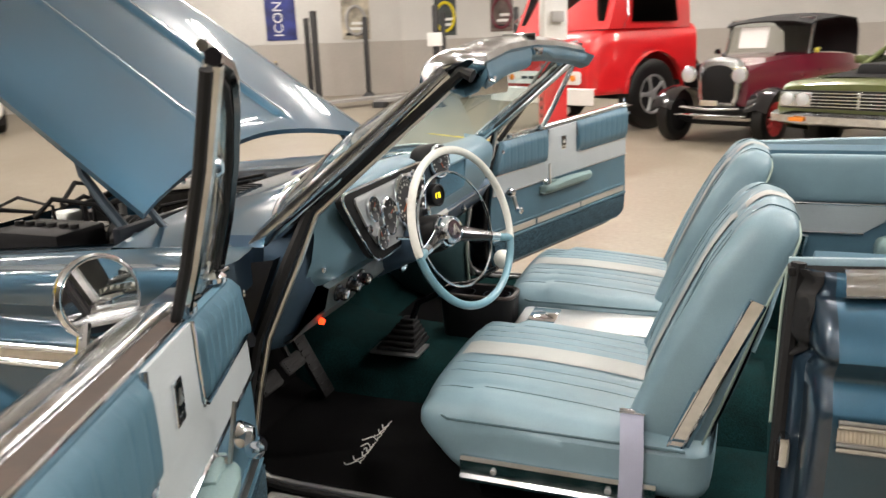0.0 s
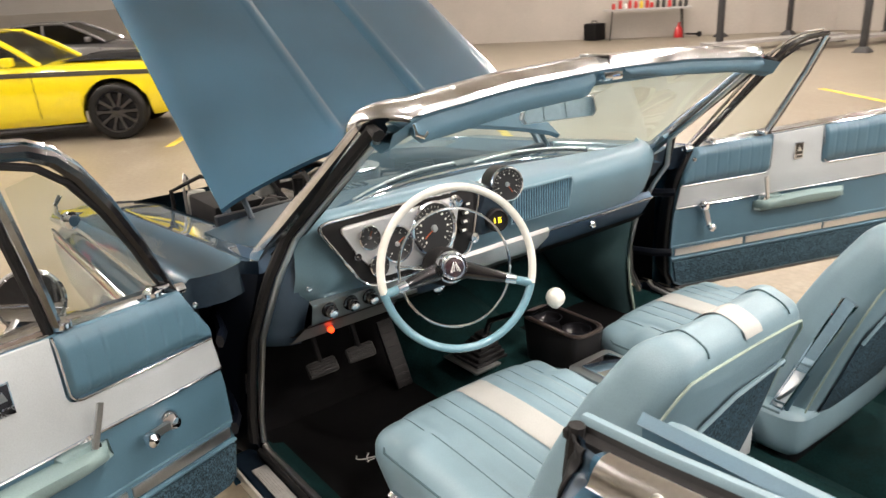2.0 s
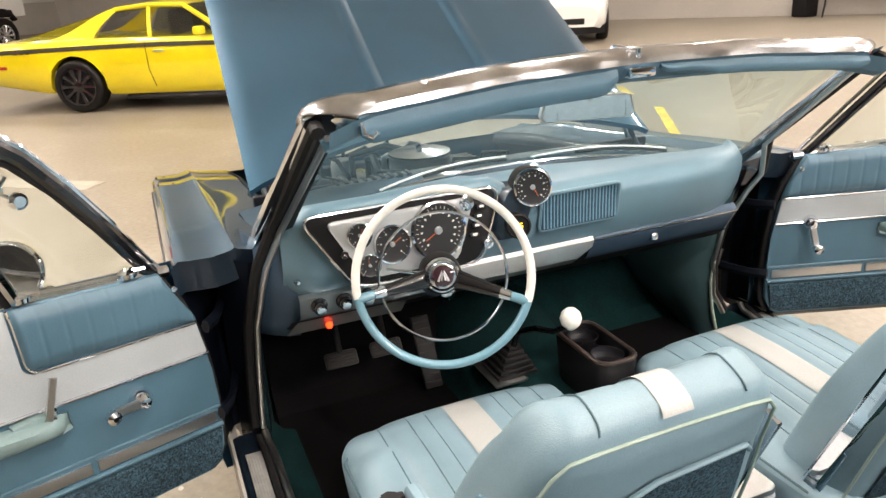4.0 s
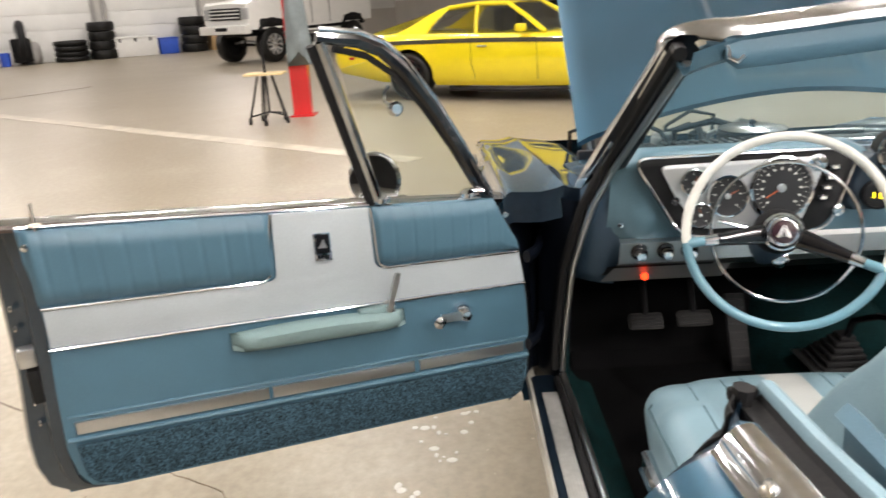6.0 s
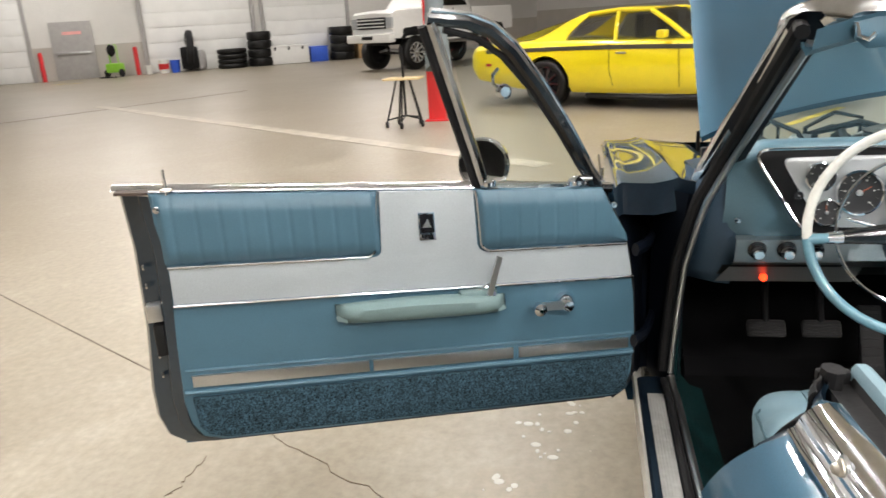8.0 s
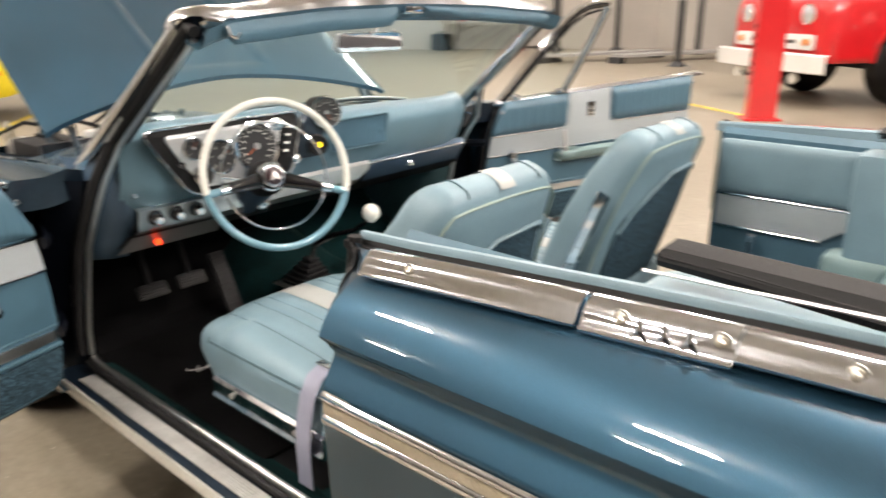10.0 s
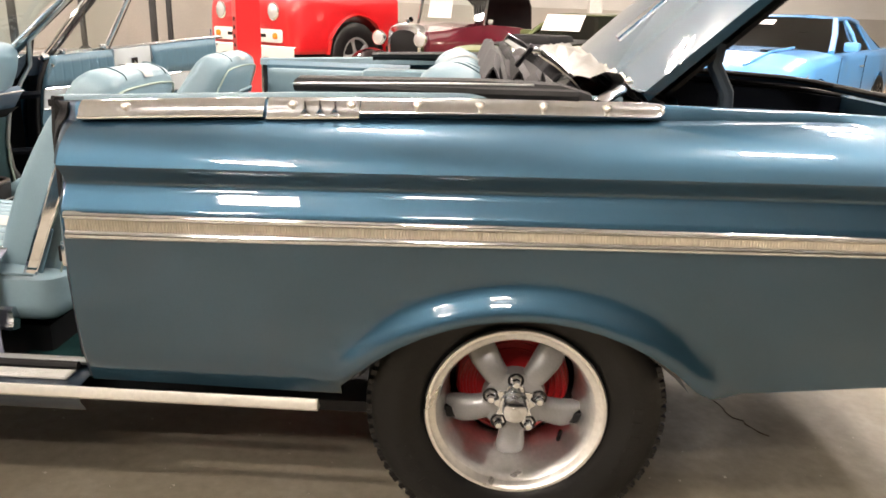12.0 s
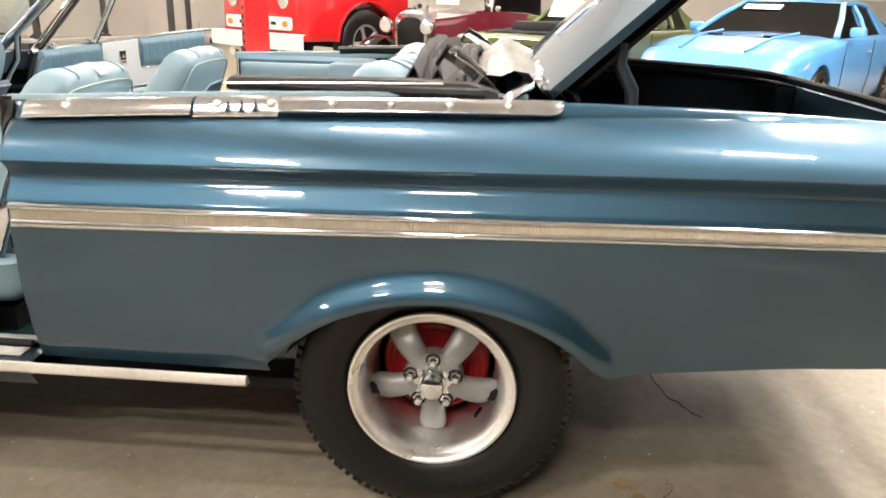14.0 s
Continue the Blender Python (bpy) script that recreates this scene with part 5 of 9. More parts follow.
def bucket_seat(yc, label):
    seat = part("bucket_seat", rbox((-1.46, yc, 0.34), (0.46, 0.44, 0.09), 0.02), BLACK, car, label)
    W, D = 0.60, 0.66
    seams = (-0.19, -0.135, -0.09, -0.045, 0.045, 0.09, 0.135, 0.19)

    def cush(o):
        groove = sum(math.exp(-((o.y - q) / 0.007) ** 2) for q in seams)
        if o.z > 0.04:
            o.z -= 0.004 * groove * min(1, max(0, (o.x + 0.27) / 0.06)) + 0.004 * math.exp(-((abs(o.y) - 0.205) / 0.02) ** 2)
            o.z -= 0.045 * max(0, (o.x + 0.3) / 0.6) - 0.006
        if o.x < 0.0 and o.z < 0.03:
            o.x += 0.10 * (0.03 - o.z) / 0.115 * min(1, -o.x / 0.25)
        if o.x < -0.2:
            o.z -= 0.02 * (abs(o.y) / 0.28) ** 3
        return o

    cm = Matrix.Translation((-1.485, yc, 0.508))
    part("cushion", move(soft((D, W, 0.17), 0.045, (0.018, 0.008, 0.03), (24, 84, 10), cush), cm), VINYL, seat, "teal pleated vinyl cushion", smooth=70)

    def cush_top(x, y, o=0.002):
        h = V(D / 2, W / 2, 0.085)
        z = 0.085 + 0.03 * (1 - min(1, abs(x) / h.x) ** 2.5) * (1 - min(1, abs(y) / h.y) ** 2.5)
        if x < -h.x + 0.045:
            d = (-h.x + 0.045) - x
            z = 0.040 + math.sqrt(max(0, 0.045**2 - d * d)) + (z - 0.085) * 0.6
        p = cush(V(x, y, z))
        return cm @ (p + V(0, 0, o))

    part("white_stripe", loft([[cush_top(x, y, 0.003) for y in steps(-0.042, 0.042, 8)] for x in steps(-0.322, 0.24, 22)]), VINYL_WHITE, seat, "white vinyl centre stripe", smooth=70)
    for y in (-0.205, -0.135, -0.09, 0.09, 0.135, 0.205):
        part("cushion_seam", tube([cush_top(x, y, 0.0002) for x in steps(-0.30, 0.23, 18)], 0.0015, 5), SEAM, seat)
    loop = [cm @ V(x, y, 0.048) for x, y in [(0.28, -W / 2 - 0.003), (-0.25, -W / 2 - 0.003), (-0.315, -W / 2 + 0.04), (-D / 2 - 0.013, -0.12), (-D / 2 - 0.015, 0), (-D / 2 - 0.013, 0.12), (-0.315, W / 2 - 0.04), (-0.25, W / 2 + 0.003), (0.28, W / 2 + 0.003)]]
    part("cushion_piping", tube(loop, 0.003, 6), SEAM, seat, "dark seam piping")
    # skirt: a bright pressed tray edge along each side
    for sy in (-1, 1):
        Y = lambda o: yc + sy * (W / 2 + o)
        part("seat_skirt", loft([[V(x, Y(-0.01), 0.468), V(x, Y(0.016), 0.474), V(x, Y(0.026), 0.468), V(x, Y(0.022), 0.459), V(x, Y(0.023), 0.432), V(x, Y(0.030), 0.424), V(x, Y(0.026), 0.414), V(x, Y(0.0), 0.410)] for x in (-1.70, -1.69, -1.5, -1.27, -1.26)], cap=True), CHROME_WORN, seat, "bright pressed metal seat skirt", smooth=30)
        for x in (-1.62, -1.36):
            part("skirt_screw", lathe([(0.008, 0), (0.007, 0.004), (0.001, 0.005)], Matrix.Translation((x, Y(0.0225), 0.445)) @ Matrix.Rotation(radians(-90 * sy), 4, "X"), 10), BRUSHED, seat)
    part("front_apron", loft([[V(-1.665, y, 0.424), V(-1.675, y, 0.417), V(-1.68, y, 0.372), V(-1.665, y, 0.36)] for y in (yc - W / 2 + 0.02, yc + W / 2 - 0.02)], cap=True), BLACK, seat, "black apron under the cushion")
    # back
    H, BW = 0.60, 0.535
    bseams = (-0.20, -0.115, -0.045, 0.045, 0.115, 0.20)
    lean = radians(20)
    bmx = Matrix.Translation((-1.158, yc + 0.008, 0.762)) @ Matrix.Rotation(lean, 4, "Y")

    def back(o):
        k = (o.z + H / 2) / H
        o.y *= 1.0 - 0.30 * max(0, k - 0.40) ** 1.6 / 0.44 - 0.05 * max(0, 0.25 - k)
        o.x *= 1.12 - 0.38 * k
        o.x -= 0.05 * (abs(o.y) / 0.28) ** 3 * (1 if o.x < 0.02 else 0.5)
        o.x += 0.03 * max(0, k - 0.75) * 2
        if o.x < -0.02:
            o.x += 0.004 * sum(math.exp(-((o.y - q) / 0.008) ** 2) for q in bseams)
        return o

    bk = part("backrest", move(soft((0.14, BW, H), 0.052, (0.02, 0.0, 0.012), (10, 64, 28), back), bmx), VINYL, seat, "teal vinyl backrest with pale piping", smooth=70)

    def back_at(y, z, face, o=0.003):
        """A point on the front (-1) or rear (1) face of the backrest."""
        hx, r = 0.07, 0.052
        x = hx + 0.02 * (1 - min(1, abs(y) / (BW / 2)) ** 2.5) * (1 - min(1, abs(z) / (H / 2)) ** 2.5)
        d = max(0, z - (H / 2 - r))
        x2 = x - r + math.sqrt(max(0, r * r - d * d))
        return bmx @ (back(V(face * x2, y, z)) + V(face * o, 0, 0))

    def over(y, o):
        """From the front face over the crest to the rear face, o off the cover."""
        pts = [back_at(y, z, -1, o) for z in steps(-0.20, H / 2 - 0.075, 14)]
        for a in steps(-90, 38, 12):
            sn, cs = math.sin(radians(a)), math.cos(radians(a))
            pts.append(bmx @ back(V(math.copysign(0.018, sn) * min(1, abs(sn) * 3) + (0.052 + o) * sn, y, H / 2 - 0.052 + (0.052 + o + 0.010) * cs)))
        return pts

    part("white_stripe", loft([over(y, 0.004) for y in steps(-0.037, 0.037, 6)]), VINYL_WHITE, seat, "white vinyl centre stripe", smooth=70)
    for q in (-0.20, -0.115, 0.115, 0.20):
        part("back_seam", tube([back_at(q, z, -1, 0.0004) for z in steps(-0.2, H / 2 - 0.08, 14)], 0.0015, 5), SEAM, seat)
    for q in (-0.175, 0.175):
        part("crest_seam", tube(over(q, -0.0005), 0.0016, 6), SEAM, seat)
    # piping round the rear shell
    pip = []
    for k in steps(0, 1, 12):
        pip.append(back_at(-BW / 2 + 0.020, -0.26 + 0.505 * k, 1, 0.002))
    for k in steps(0, 1, 8)[1:-1]:
        a = math.pi * (1 - k)
        pip.append(back_at((BW / 2 - 0.020) * math.cos(a), 0.245 + 0.036 * math.sin(a) ** 0.4, 1, 0.002))
    for k in steps(1, 0, 12):
        pip.append(back_at(BW / 2 - 0.020, -0.26 + 0.505 * k, 1, 0.002))
    part("shell_piping", tube(pip, 0.003, 6), PIPING, seat, "pale piping round the seat shell")
    pocket = [(0.197, 0.165), (0.18, 0.188), (-0.02, 0.187), (-0.10, 0.14), (-0.17, 0.085), (-0.20, 0.015)]
    rows2 = []
    for z in steps(-0.25, 0.185, 14):
        left = -0.20 if z < 0.055 else -0.20 + 1.0 * (z - 0.055) * (1 + 4 * (z - 0.055))
        right = 0.20 - 0.02 * max(0, z + 0.1)
        rows2.append([back_at(left + (right - left) * q, z, 1, 0.006) for q in steps(0, 1, 16)])
    part("map_panel", loft(rows2), CARPET_DOOR, seat, "blue loop carpet panel on the seat shell")
    part("panel_edge", tube([back_at(y, z, 1, 0.009) for y, z in pocket], 0.005, 6), VINYL, seat)
    # side irons
    for sy in (-1, 1):
        yy = yc + sy * (BW / 2 + 0.004)
        a, b = V(-1.234, yy, 0.535), V(-1.088, yy, 0.888)
        dv = (b - a).normalized()
        nv = V(dv.z, 0, -dv.x)
        prof_i = lambda p, w: [p + nv * w, p + nv * (w - 0.001) + V(0, sy * 0.010, 0), p + nv * (w - 0.004) + V(0, sy * 0.011, 0), p + nv * (w - 0.006) + V(0, sy * 0.008, 0), p - nv * (w - 0.006) + V(0, sy * 0.008, 0), p - nv * (w - 0.004) + V(0, sy * 0.011, 0), p - nv * (w - 0.001) + V(0, sy * 0.010, 0), p - nv * w]
        part("side_iron", loft([prof_i(a - dv * 0.006, 0.014), prof_i(a, 0.017), prof_i(a.lerp(b, 0.5), 0.018), prof_i(b, 0.0185), prof_i(b + dv * 0.004, 0.016)], cap=True), CHROME, seat, "bright chrome side iron", smooth=30)
        part("iron_bracket", loft([[p + nv * 0.022, p + nv * 0.022 + V(0, sy * 0.003, 0), p - nv * 0.022 + V(0, sy * 0.003, 0), p - nv * 0.022] for p in (a + V(-0.02, 0, -0.07), a.lerp(b, 0.4))], cap=True), VINYL_DOOR, seat, "blue steel bracket")
        part("iron_pivot", lathe([(0.024, 0.0), (0.024, 0.012), (0.014, 0.018), (0.003, 0.019)], Matrix.Translation((-1.268, yy, 0.498)) @ Matrix.Rotation(radians(-90 * sy), 4, "X"), 20), ENGINE, seat, "dark hinge pivot")
        part("pivot_bolt", lathe([(0.010, 0.0), (0.009, 0.007), (0.002, 0.009)], Matrix.Translation((-1.268, yy + sy * 0.017, 0.498)) @ Matrix.Rotation(radians(-90 * sy), 4, "X"), 12), BRUSHED, seat)
    return seat


bucket_seat(-0.44, "driver's teal vinyl bucket seat with white stripe")
bucket_seat(0.40, "passenger's teal vinyl bucket seat with white stripe")
# driver's lap belt over the cushion edge
belt = part("seat_belt", thick(loft([[V(-1.338 + dx, -0.778, 0.33), V(-1.338 + dx, -0.780, 0.43), V(-1.336 + dx, -0.776, 0.49), V(-1.338 + dx, -0.758, 0.555), V(-1.342 + dx, -0.730, 0.592), V(-1.345 + dx, -0.695, 0.604)] for dx in (0.0, 0.025, 0.05)]), 0.003), BELT_WEB, car, "grey seat belt webbing", smooth=60)
part("belt_tongue", rbox((-1.32, -0.69, 0.607), (0.056, 0.018, 0.006), 0.002), CHROME_WORN, belt, "chrome belt tongue")

# tunnel, mat, firewall side
KICK = mat("dark_teal_kick_vinyl", (0.075, 0.15, 0.165), 0.4, bump=0.2, bscale=300, var=0.12)
tunnel = part("tunnel", loft([[V(x, -0.26, 0.30), V(x, -0.19, 0.40 + h), V(x, -0.10, 0.45 + h), V(x, 0.08, 0.45 + h), V(x, 0.17, 0.40 + h), V(x, 0.24, 0.30)] for x, h in ((-2.6, 0.10), (-2.3, 0.02), (-2.0, 0.0), (-1.0, -0.02))]), CARPET, car, "dark green carpeted tunnel", smooth=50)
# driver's half in mat black: the dark under the dash is put into the colour
part("toe_board", loft([[V(-2.36, y, 0.302), V(-2.46, y, 0.34), V(-2.60, y, 0.60), V(-2.615, y, 0.92)] for y in (-0.80, -0.4, 0.0)]), MAT_BLACK, car, "toe board in mat black for the dark footwell")
part("toe_board", loft([[V(-2.36, y, 0.302), V(-2.46, y, 0.34), V(-2.60, y, 0.60), V(-2.615, y, 0.92)] for y in (0.004, 0.4, 0.80)]), CARPET, car, "dark green carpeted toe board")
for s in (1, -1):
    part("kick_panel", loft([[V(-2.60, -s * 0.80, z), V(-2.35, -s * 0.82, z), V(-2.22, -s * 0.845, z), V(-2.20 + 0.10 * max(0, z - 0.6), -s * 0.858, z)] if s > 0 else [V(-2.60, 0.60 + f, z), V(-2.42, 0.615 + f, z), V(-2.28, 0.635 + f * 0.6, z), V(-2.19, 0.665 + f * 0.4, z), V(-2.155 + 0.12 * max(0, z - 0.62), 0.69 + 0.12 * max(0, z - 0.62) + f * 0.4, z)] for z, f in ((0.30, 0.13), (0.36, 0.10), (0.44, 0.04), (0.55, 0.0), (0.70, 0.0), (0.80, 0.02), (0.93, 0.05))]), KICK if s < 0 else CARPET, car, "kick panel beside the footwell")
part("kick_piping", tube([V(-2.152 + 0.12 * max(0, z - 0.62), 0.688 + 0.12 * max(0, z - 0.62) + f * 0.4, z) for z, f in ((0.31, 0.12), (0.36, 0.10), (0.44, 0.04), (0.55, 0.0), (0.70, 0.0), (0.80, 0.02))], 0.006, 8), PIPING, car, "pale piping at the kick panel edge")
fm = part("floor_mat", slab(round_rect(-2.52, -0.805, -1.50, -0.25, 0.05), lambda a, b, w: V(a, b, 0.302 + w), 0.010, 0.003), MAT_BLACK, car, "black driver's floor mat with white stitched script")
part("floor_mat", slab(round_rect(-2.44, 0.25, -1.66, 0.76, 0.05), lambda a, b, w: V(a, b, 0.302 + w), 0.010, 0.003), MAT_BLACK, car, "black passenger's floor mat")
STITCH = mat("white_stitching", (0.7, 0.69, 0.66), 0.7)
script = bmesh.new()
s0, s1 = V(-2.035, -0.625, 0.3145), V(-2.045, -0.40, 0.3145)
along, tall = (s1 - s0), V(-0.98, -0.2, 0)
for k in range(9):
    p = s0 + along * ((k + (0.6 if k > 4 else 0)) / 9.6)
    hgt = 0.046 if k in (0, 5) else (0.034 if k in (1, 4) else 0.020)
    pts = [p + tall * (hgt * q) + along.normalized() * (0.010 * math.sin(q * 6.28 + k)) for q in steps(0, 1, 7)]
    tube(pts, 0.0017, 5, bm=script)
    tube([pts[0], pts[0] + along * 0.05 + tall * 0.004, pts[0] + along * 0.11], 0.0013, 5, bm=script)
part("stitched_script", script, STITCH, fm, "white stitched script strokes")

# pedals
def pedal(c, w, h, tilt, name, arm):
    m = Matrix.Translation(c) @ Matrix.Rotation(radians(tilt), 4, "Y")
    p = part(name, rbox((0, 0, 0), (0.014, w, h), 0.005, m), RUBBER, car, "black rubber pedal pad in a bright frame")
    part("pedal_frame", tube([m @ V(0.002, a, b) for a, b in round_rect(-w / 2, -h / 2, w / 2, h / 2, 0.008, 2)], 0.0025, 6, closed=True), ENGINE, p)
    for k in range(4):
        part("pedal_rib", rbox((0.008, 0, -h / 2 + h * (k + 1) / 5), (0.004, w * 0.85, 0.005), 0.001, m), RUBBER, p)
    part("pedal_arm", tube([V(*c) + V(-0.01, 0, 0.01), V(c[0] - 0.05, c[1], c[2] + 0.10), V(c[0] - 0.16, c[1] + arm, c[2] + 0.28)], 0.010, 8), BLACK, p)


pedal((-2.32, -0.595, 0.50), 0.10, 0.046, -35, "clutch_pedal", 0.03)
pedal((-2.335, -0.445, 0.495), 0.10, 0.046, -35, "brake_pedal", 0.03)
gas = part("throttle_pedal", rbox((0, 0, 0), (0.016, 0.062, 0.24), 0.006, Matrix.Translation((-2.36, -0.30, 0.43)) @ Matrix.Rotation(radians(-28), 4, "Y")), BLACK, car, "long black throttle pedal")
for k in range(9):
    part("pedal_rib", rbox((0.009, 0, -0.10 + 0.025 * k), (0.004, 0.05, 0.005), 0.001, Matrix.Translation((-2.36, -0.30, 0.43)) @ Matrix.Rotation(radians(-28), 4, "Y")), RUBBER, gas)

# shifter, cup box, console plate
boot = bmesh.new()
for k in range(6):
    rbox((-2.11 + 0.005 * k, -0.125, 0.455 + 0.017 * k), (0.135 - 0.018 * k, 0.13 - 0.018 * k, 0.013), 0.004, bm=boot)
sh = part("shift_boot", boot, RUBBER, car, "black ribbed shift boot")
part("boot_frame", rbox((-2.11, -0.125, 0.446), (0.17, 0.17, 0.008), 0.003), BRUSHED, sh)
part("shift_lever", tube([V(-2.09, -0.125, 0.50), V(-2.05, -0.125, 0.60), V(-1.95, -0.122, 0.655), V(-1.85, -0.12, 0.69), V(-1.785, -0.12, 0.735)], [0.010, 0.010, 0.009, 0.008, 0.007], 10), BLACK_GLOSS, sh, "black cranked shift lever")
part("shift_knob", lathe([(0.010, -0.03), (0.014, -0.026), (0.024, -0.015), (0.028, 0.0), (0.024, 0.015), (0.014, 0.025), (0.002, 0.028)], Matrix.Translation((-1.768, -0.12, 0.765)), 28), WHITE_PLASTIC, sh, "white ball shift knob")
box = part("cup_box", loft([[V(x, y, z) for x, y in round_rect(-2.02 + i, -0.025 + i, -1.765 - i, 0.105 - i, 0.035)] for z, i in ((0.40, 0.01), (0.585, 0.0), (0.60, 0.004), (0.60, 0.012), (0.55, 0.014))], closed=True, cap=True), BLACK, car, "black plastic cup holder box on the tunnel", smooth=40)
part("box_rim", tube([V(x, y, 0.597) for x, y in round_rect(-2.016, -0.021, -1.769, 0.101, 0.035)], 0.007, 8, closed=True), mat("brown_black_rim", (0.035, 0.025, 0.022), 0.3), box)
for cx in (-1.955, -1.832):
    part("cup_ring", lathe([(0.043, 0.575), (0.046, 0.592), (0.042, 0.592), (0.039, 0.555), (0.002, 0.552)], Matrix.Translation((cx, 0.040, 0)), 28), BLACK_GLOSS, box)
part("coins", lathe([(0.012, 0.562), (0.012, 0.566), (0.002, 0.567)], Matrix.Translation((-1.83, 0.045, 0)), 14), GOLD_TRIM, box)
cons = part("console_plate", slab(round_rect(-1.74, -0.105, -1.25, 0.07, 0.02), lambda a, b, w: V(a, b, 0.535 + w), 0.014, 0.005), BRUSHED, car, "brushed metal centre console plate")
part("console_body", rbox((-1.49, -0.018, 0.48), (0.48, 0.165, 0.12), 0.01), VINYL_PALE, cons)
part("ashtray", rbox((-1.66, -0.018, 0.552), (0.09, 0.12, 0.010), 0.003), CHROME, cons, "chrome ashtray lid")

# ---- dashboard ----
# deeper blue than DASH; the glovebox's shadow is partly put into this colour
DASH_LOW = mat("deep_blue_shaded_dash", (0.045, 0.085, 0.135), 0.45, bump=0.12, bscale=350, var=0.08)
rings = []
for y in steps(-0.775, 0.715, 40):
    cx, cz = cowl_edge(max(-0.75, min(0.75, y)))
    e = 1 - max(0, abs(y + 0.005) - 0.70) / 0.075
    fx = -1.985 - 0.05 * (1 - e) - 0.10 * max(0, (y - 0.47) / 0.245) ** 2.6
    up = 0.045 * min(1, max(0, (-0.13 - y) / 0.08)) * (1 - (1 - e))
    rings.append([V(cx + 0.02, y, cz - 0.005), V((cx + fx) / 2 - 0.02, y, 1.03 + up * 0.5), V(fx - 0.06, y, 1.043 + up), V(fx - 0.025, y, 1.036 + up), V(fx - up * 0.3, y, 1.012 + up), V(fx + 0.004 - up * 0.8, y, 0.985 + up * 0.5), V(fx - 0.01, y, 0.93), V(fx - 0.035, y, 0.875), V(fx - 0.05, y, 0.855)])
dash = part("dashboard", loft(rings), DASH, car, "blue padded dashboard", smooth=60)
for s, c in ((1, 0.0), (-1, 0.10)):
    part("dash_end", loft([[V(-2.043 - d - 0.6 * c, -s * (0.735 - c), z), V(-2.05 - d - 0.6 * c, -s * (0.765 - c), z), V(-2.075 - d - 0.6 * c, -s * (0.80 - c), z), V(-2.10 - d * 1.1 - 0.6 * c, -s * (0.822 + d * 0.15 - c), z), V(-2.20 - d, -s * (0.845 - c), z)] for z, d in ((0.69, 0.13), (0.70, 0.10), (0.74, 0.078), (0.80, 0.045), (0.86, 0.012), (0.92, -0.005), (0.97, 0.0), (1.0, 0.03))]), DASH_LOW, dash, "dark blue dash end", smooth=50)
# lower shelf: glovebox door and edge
lower = part("glovebox", loft([[V(-2.045, y, 0.868), V(-2.030, y, 0.852), V(-2.03, y, 0.842), V(-2.040, y, 0.832), V(-2.075, y, 0.775), V(-2.10, y, 0.757), V(-2.20, y, 0.75)] for y in (0.125, 0.4, 0.60, 0.655)]), DASH_LOW, dash, "dark blue glovebox door, its shadow partly in the colour", smooth=50)
part("dash_bead", tube([V(-2.027, y, 0.848) for y in steps(0.12, 0.655, 4)], 0.003, 8), CHROME, dash, "chrome bead")
part("glovebox_button", lathe([(0.012, 0), (0.012, 0.012), (0.003, 0.016)], Matrix.Translation((-2.052, 0.35, 0.809)) @ Matrix.Rotation(radians(75), 4, "Y"), 16), CHROME, dash, "chrome glovebox button")
part("centre_plate", loft([[V(-2.032, y, 0.862), V(-2.022, y, 0.85), V(-2.03, y, 0.80 + 0.03 * k), V(-2.06, y, 0.775 + 0.045 * k)] for y, k in ((-0.50, 0), (-0.1, 0), (0.07, 0), (0.118, 0.9))]), BRUSHED, dash, "brushed silver centre plate", smooth=30)
part("under_dash", loft([[V(-2.06, y, 0.78), V(-2.12, y, 0.735), V(-2.45, y, 0.70), V(-2.55, y, 0.9)] for y in (-0.77, 0, 0.66)]), BLACK, dash)
# ribbed speaker recess
# ribs lightened in colour so that they stand out from the darkened floor
RIB_TEAL = mat("rib_teal_lightened", (0.16, 0.33, 0.44), 0.35, var=0.05, coat=0.3)
part("recess_frame", tube([V(-1.972 - (1.035 - z) * 0.14, y, z) for y, z in round_rect(-0.085, 0.925, 0.165, 1.03, 0.012, 3)], 0.006, 8, closed=True), DASH, dash)
part("recess_floor", rbox((-1.982, 0.04, 0.978), (0.010, 0.24, 0.10), 0.004), RECESS, dash, "speaker recess floor, its shade put into deep blue")
for k in range(23):
    y = -0.074 + 0.0104 * k
    part("speaker_rib", tube([V(-1.976, y, 1.022), V(-1.9775, y, 0.972), V(-1.977, y, 0.932)], 0.0019, 5), RIB_TEAL, dash)

# instrument cluster
def rounded(poly, r, n=5):
    """A flat outline with its corners rounded."""
    out = []
    for i, p in enumerate(poly):
        p, a, b = Vector(p), Vector(poly[i - 1]), Vector(poly[(i + 1) % len(poly)])
        q0 = p + (a - p).normalized() * min(r, (a - p).length * 0.45)
        q1 = p + (b - p).normalized() * min(r, (b - p).length * 0.45)
        out += [tuple(q0 * (1 - k) ** 2 + p * (2 * k * (1 - k)) + q1 * k * k) for k in steps(0, 1, n)]
    return out


CL = Matrix.Translation((-1.992, -0.460, 0.988)) @ Matrix.Rotation(radians(-8), 4, "Y") @ Matrix.Diagonal((1, 1.04, 1.06, 1))
put_c = lambda a, b, w: CL @ V(w, a, b)
hood_out = rounded([(-0.262, 0.078), (-0.15, -0.098), (0.178, -0.098), (0.245, 0.078)], 0.04)
cluster = part("instrument_panel", slab(hood_out, put_c, 0.020, 0.006), BLACK, dash, "black-framed silver instrument cluster")
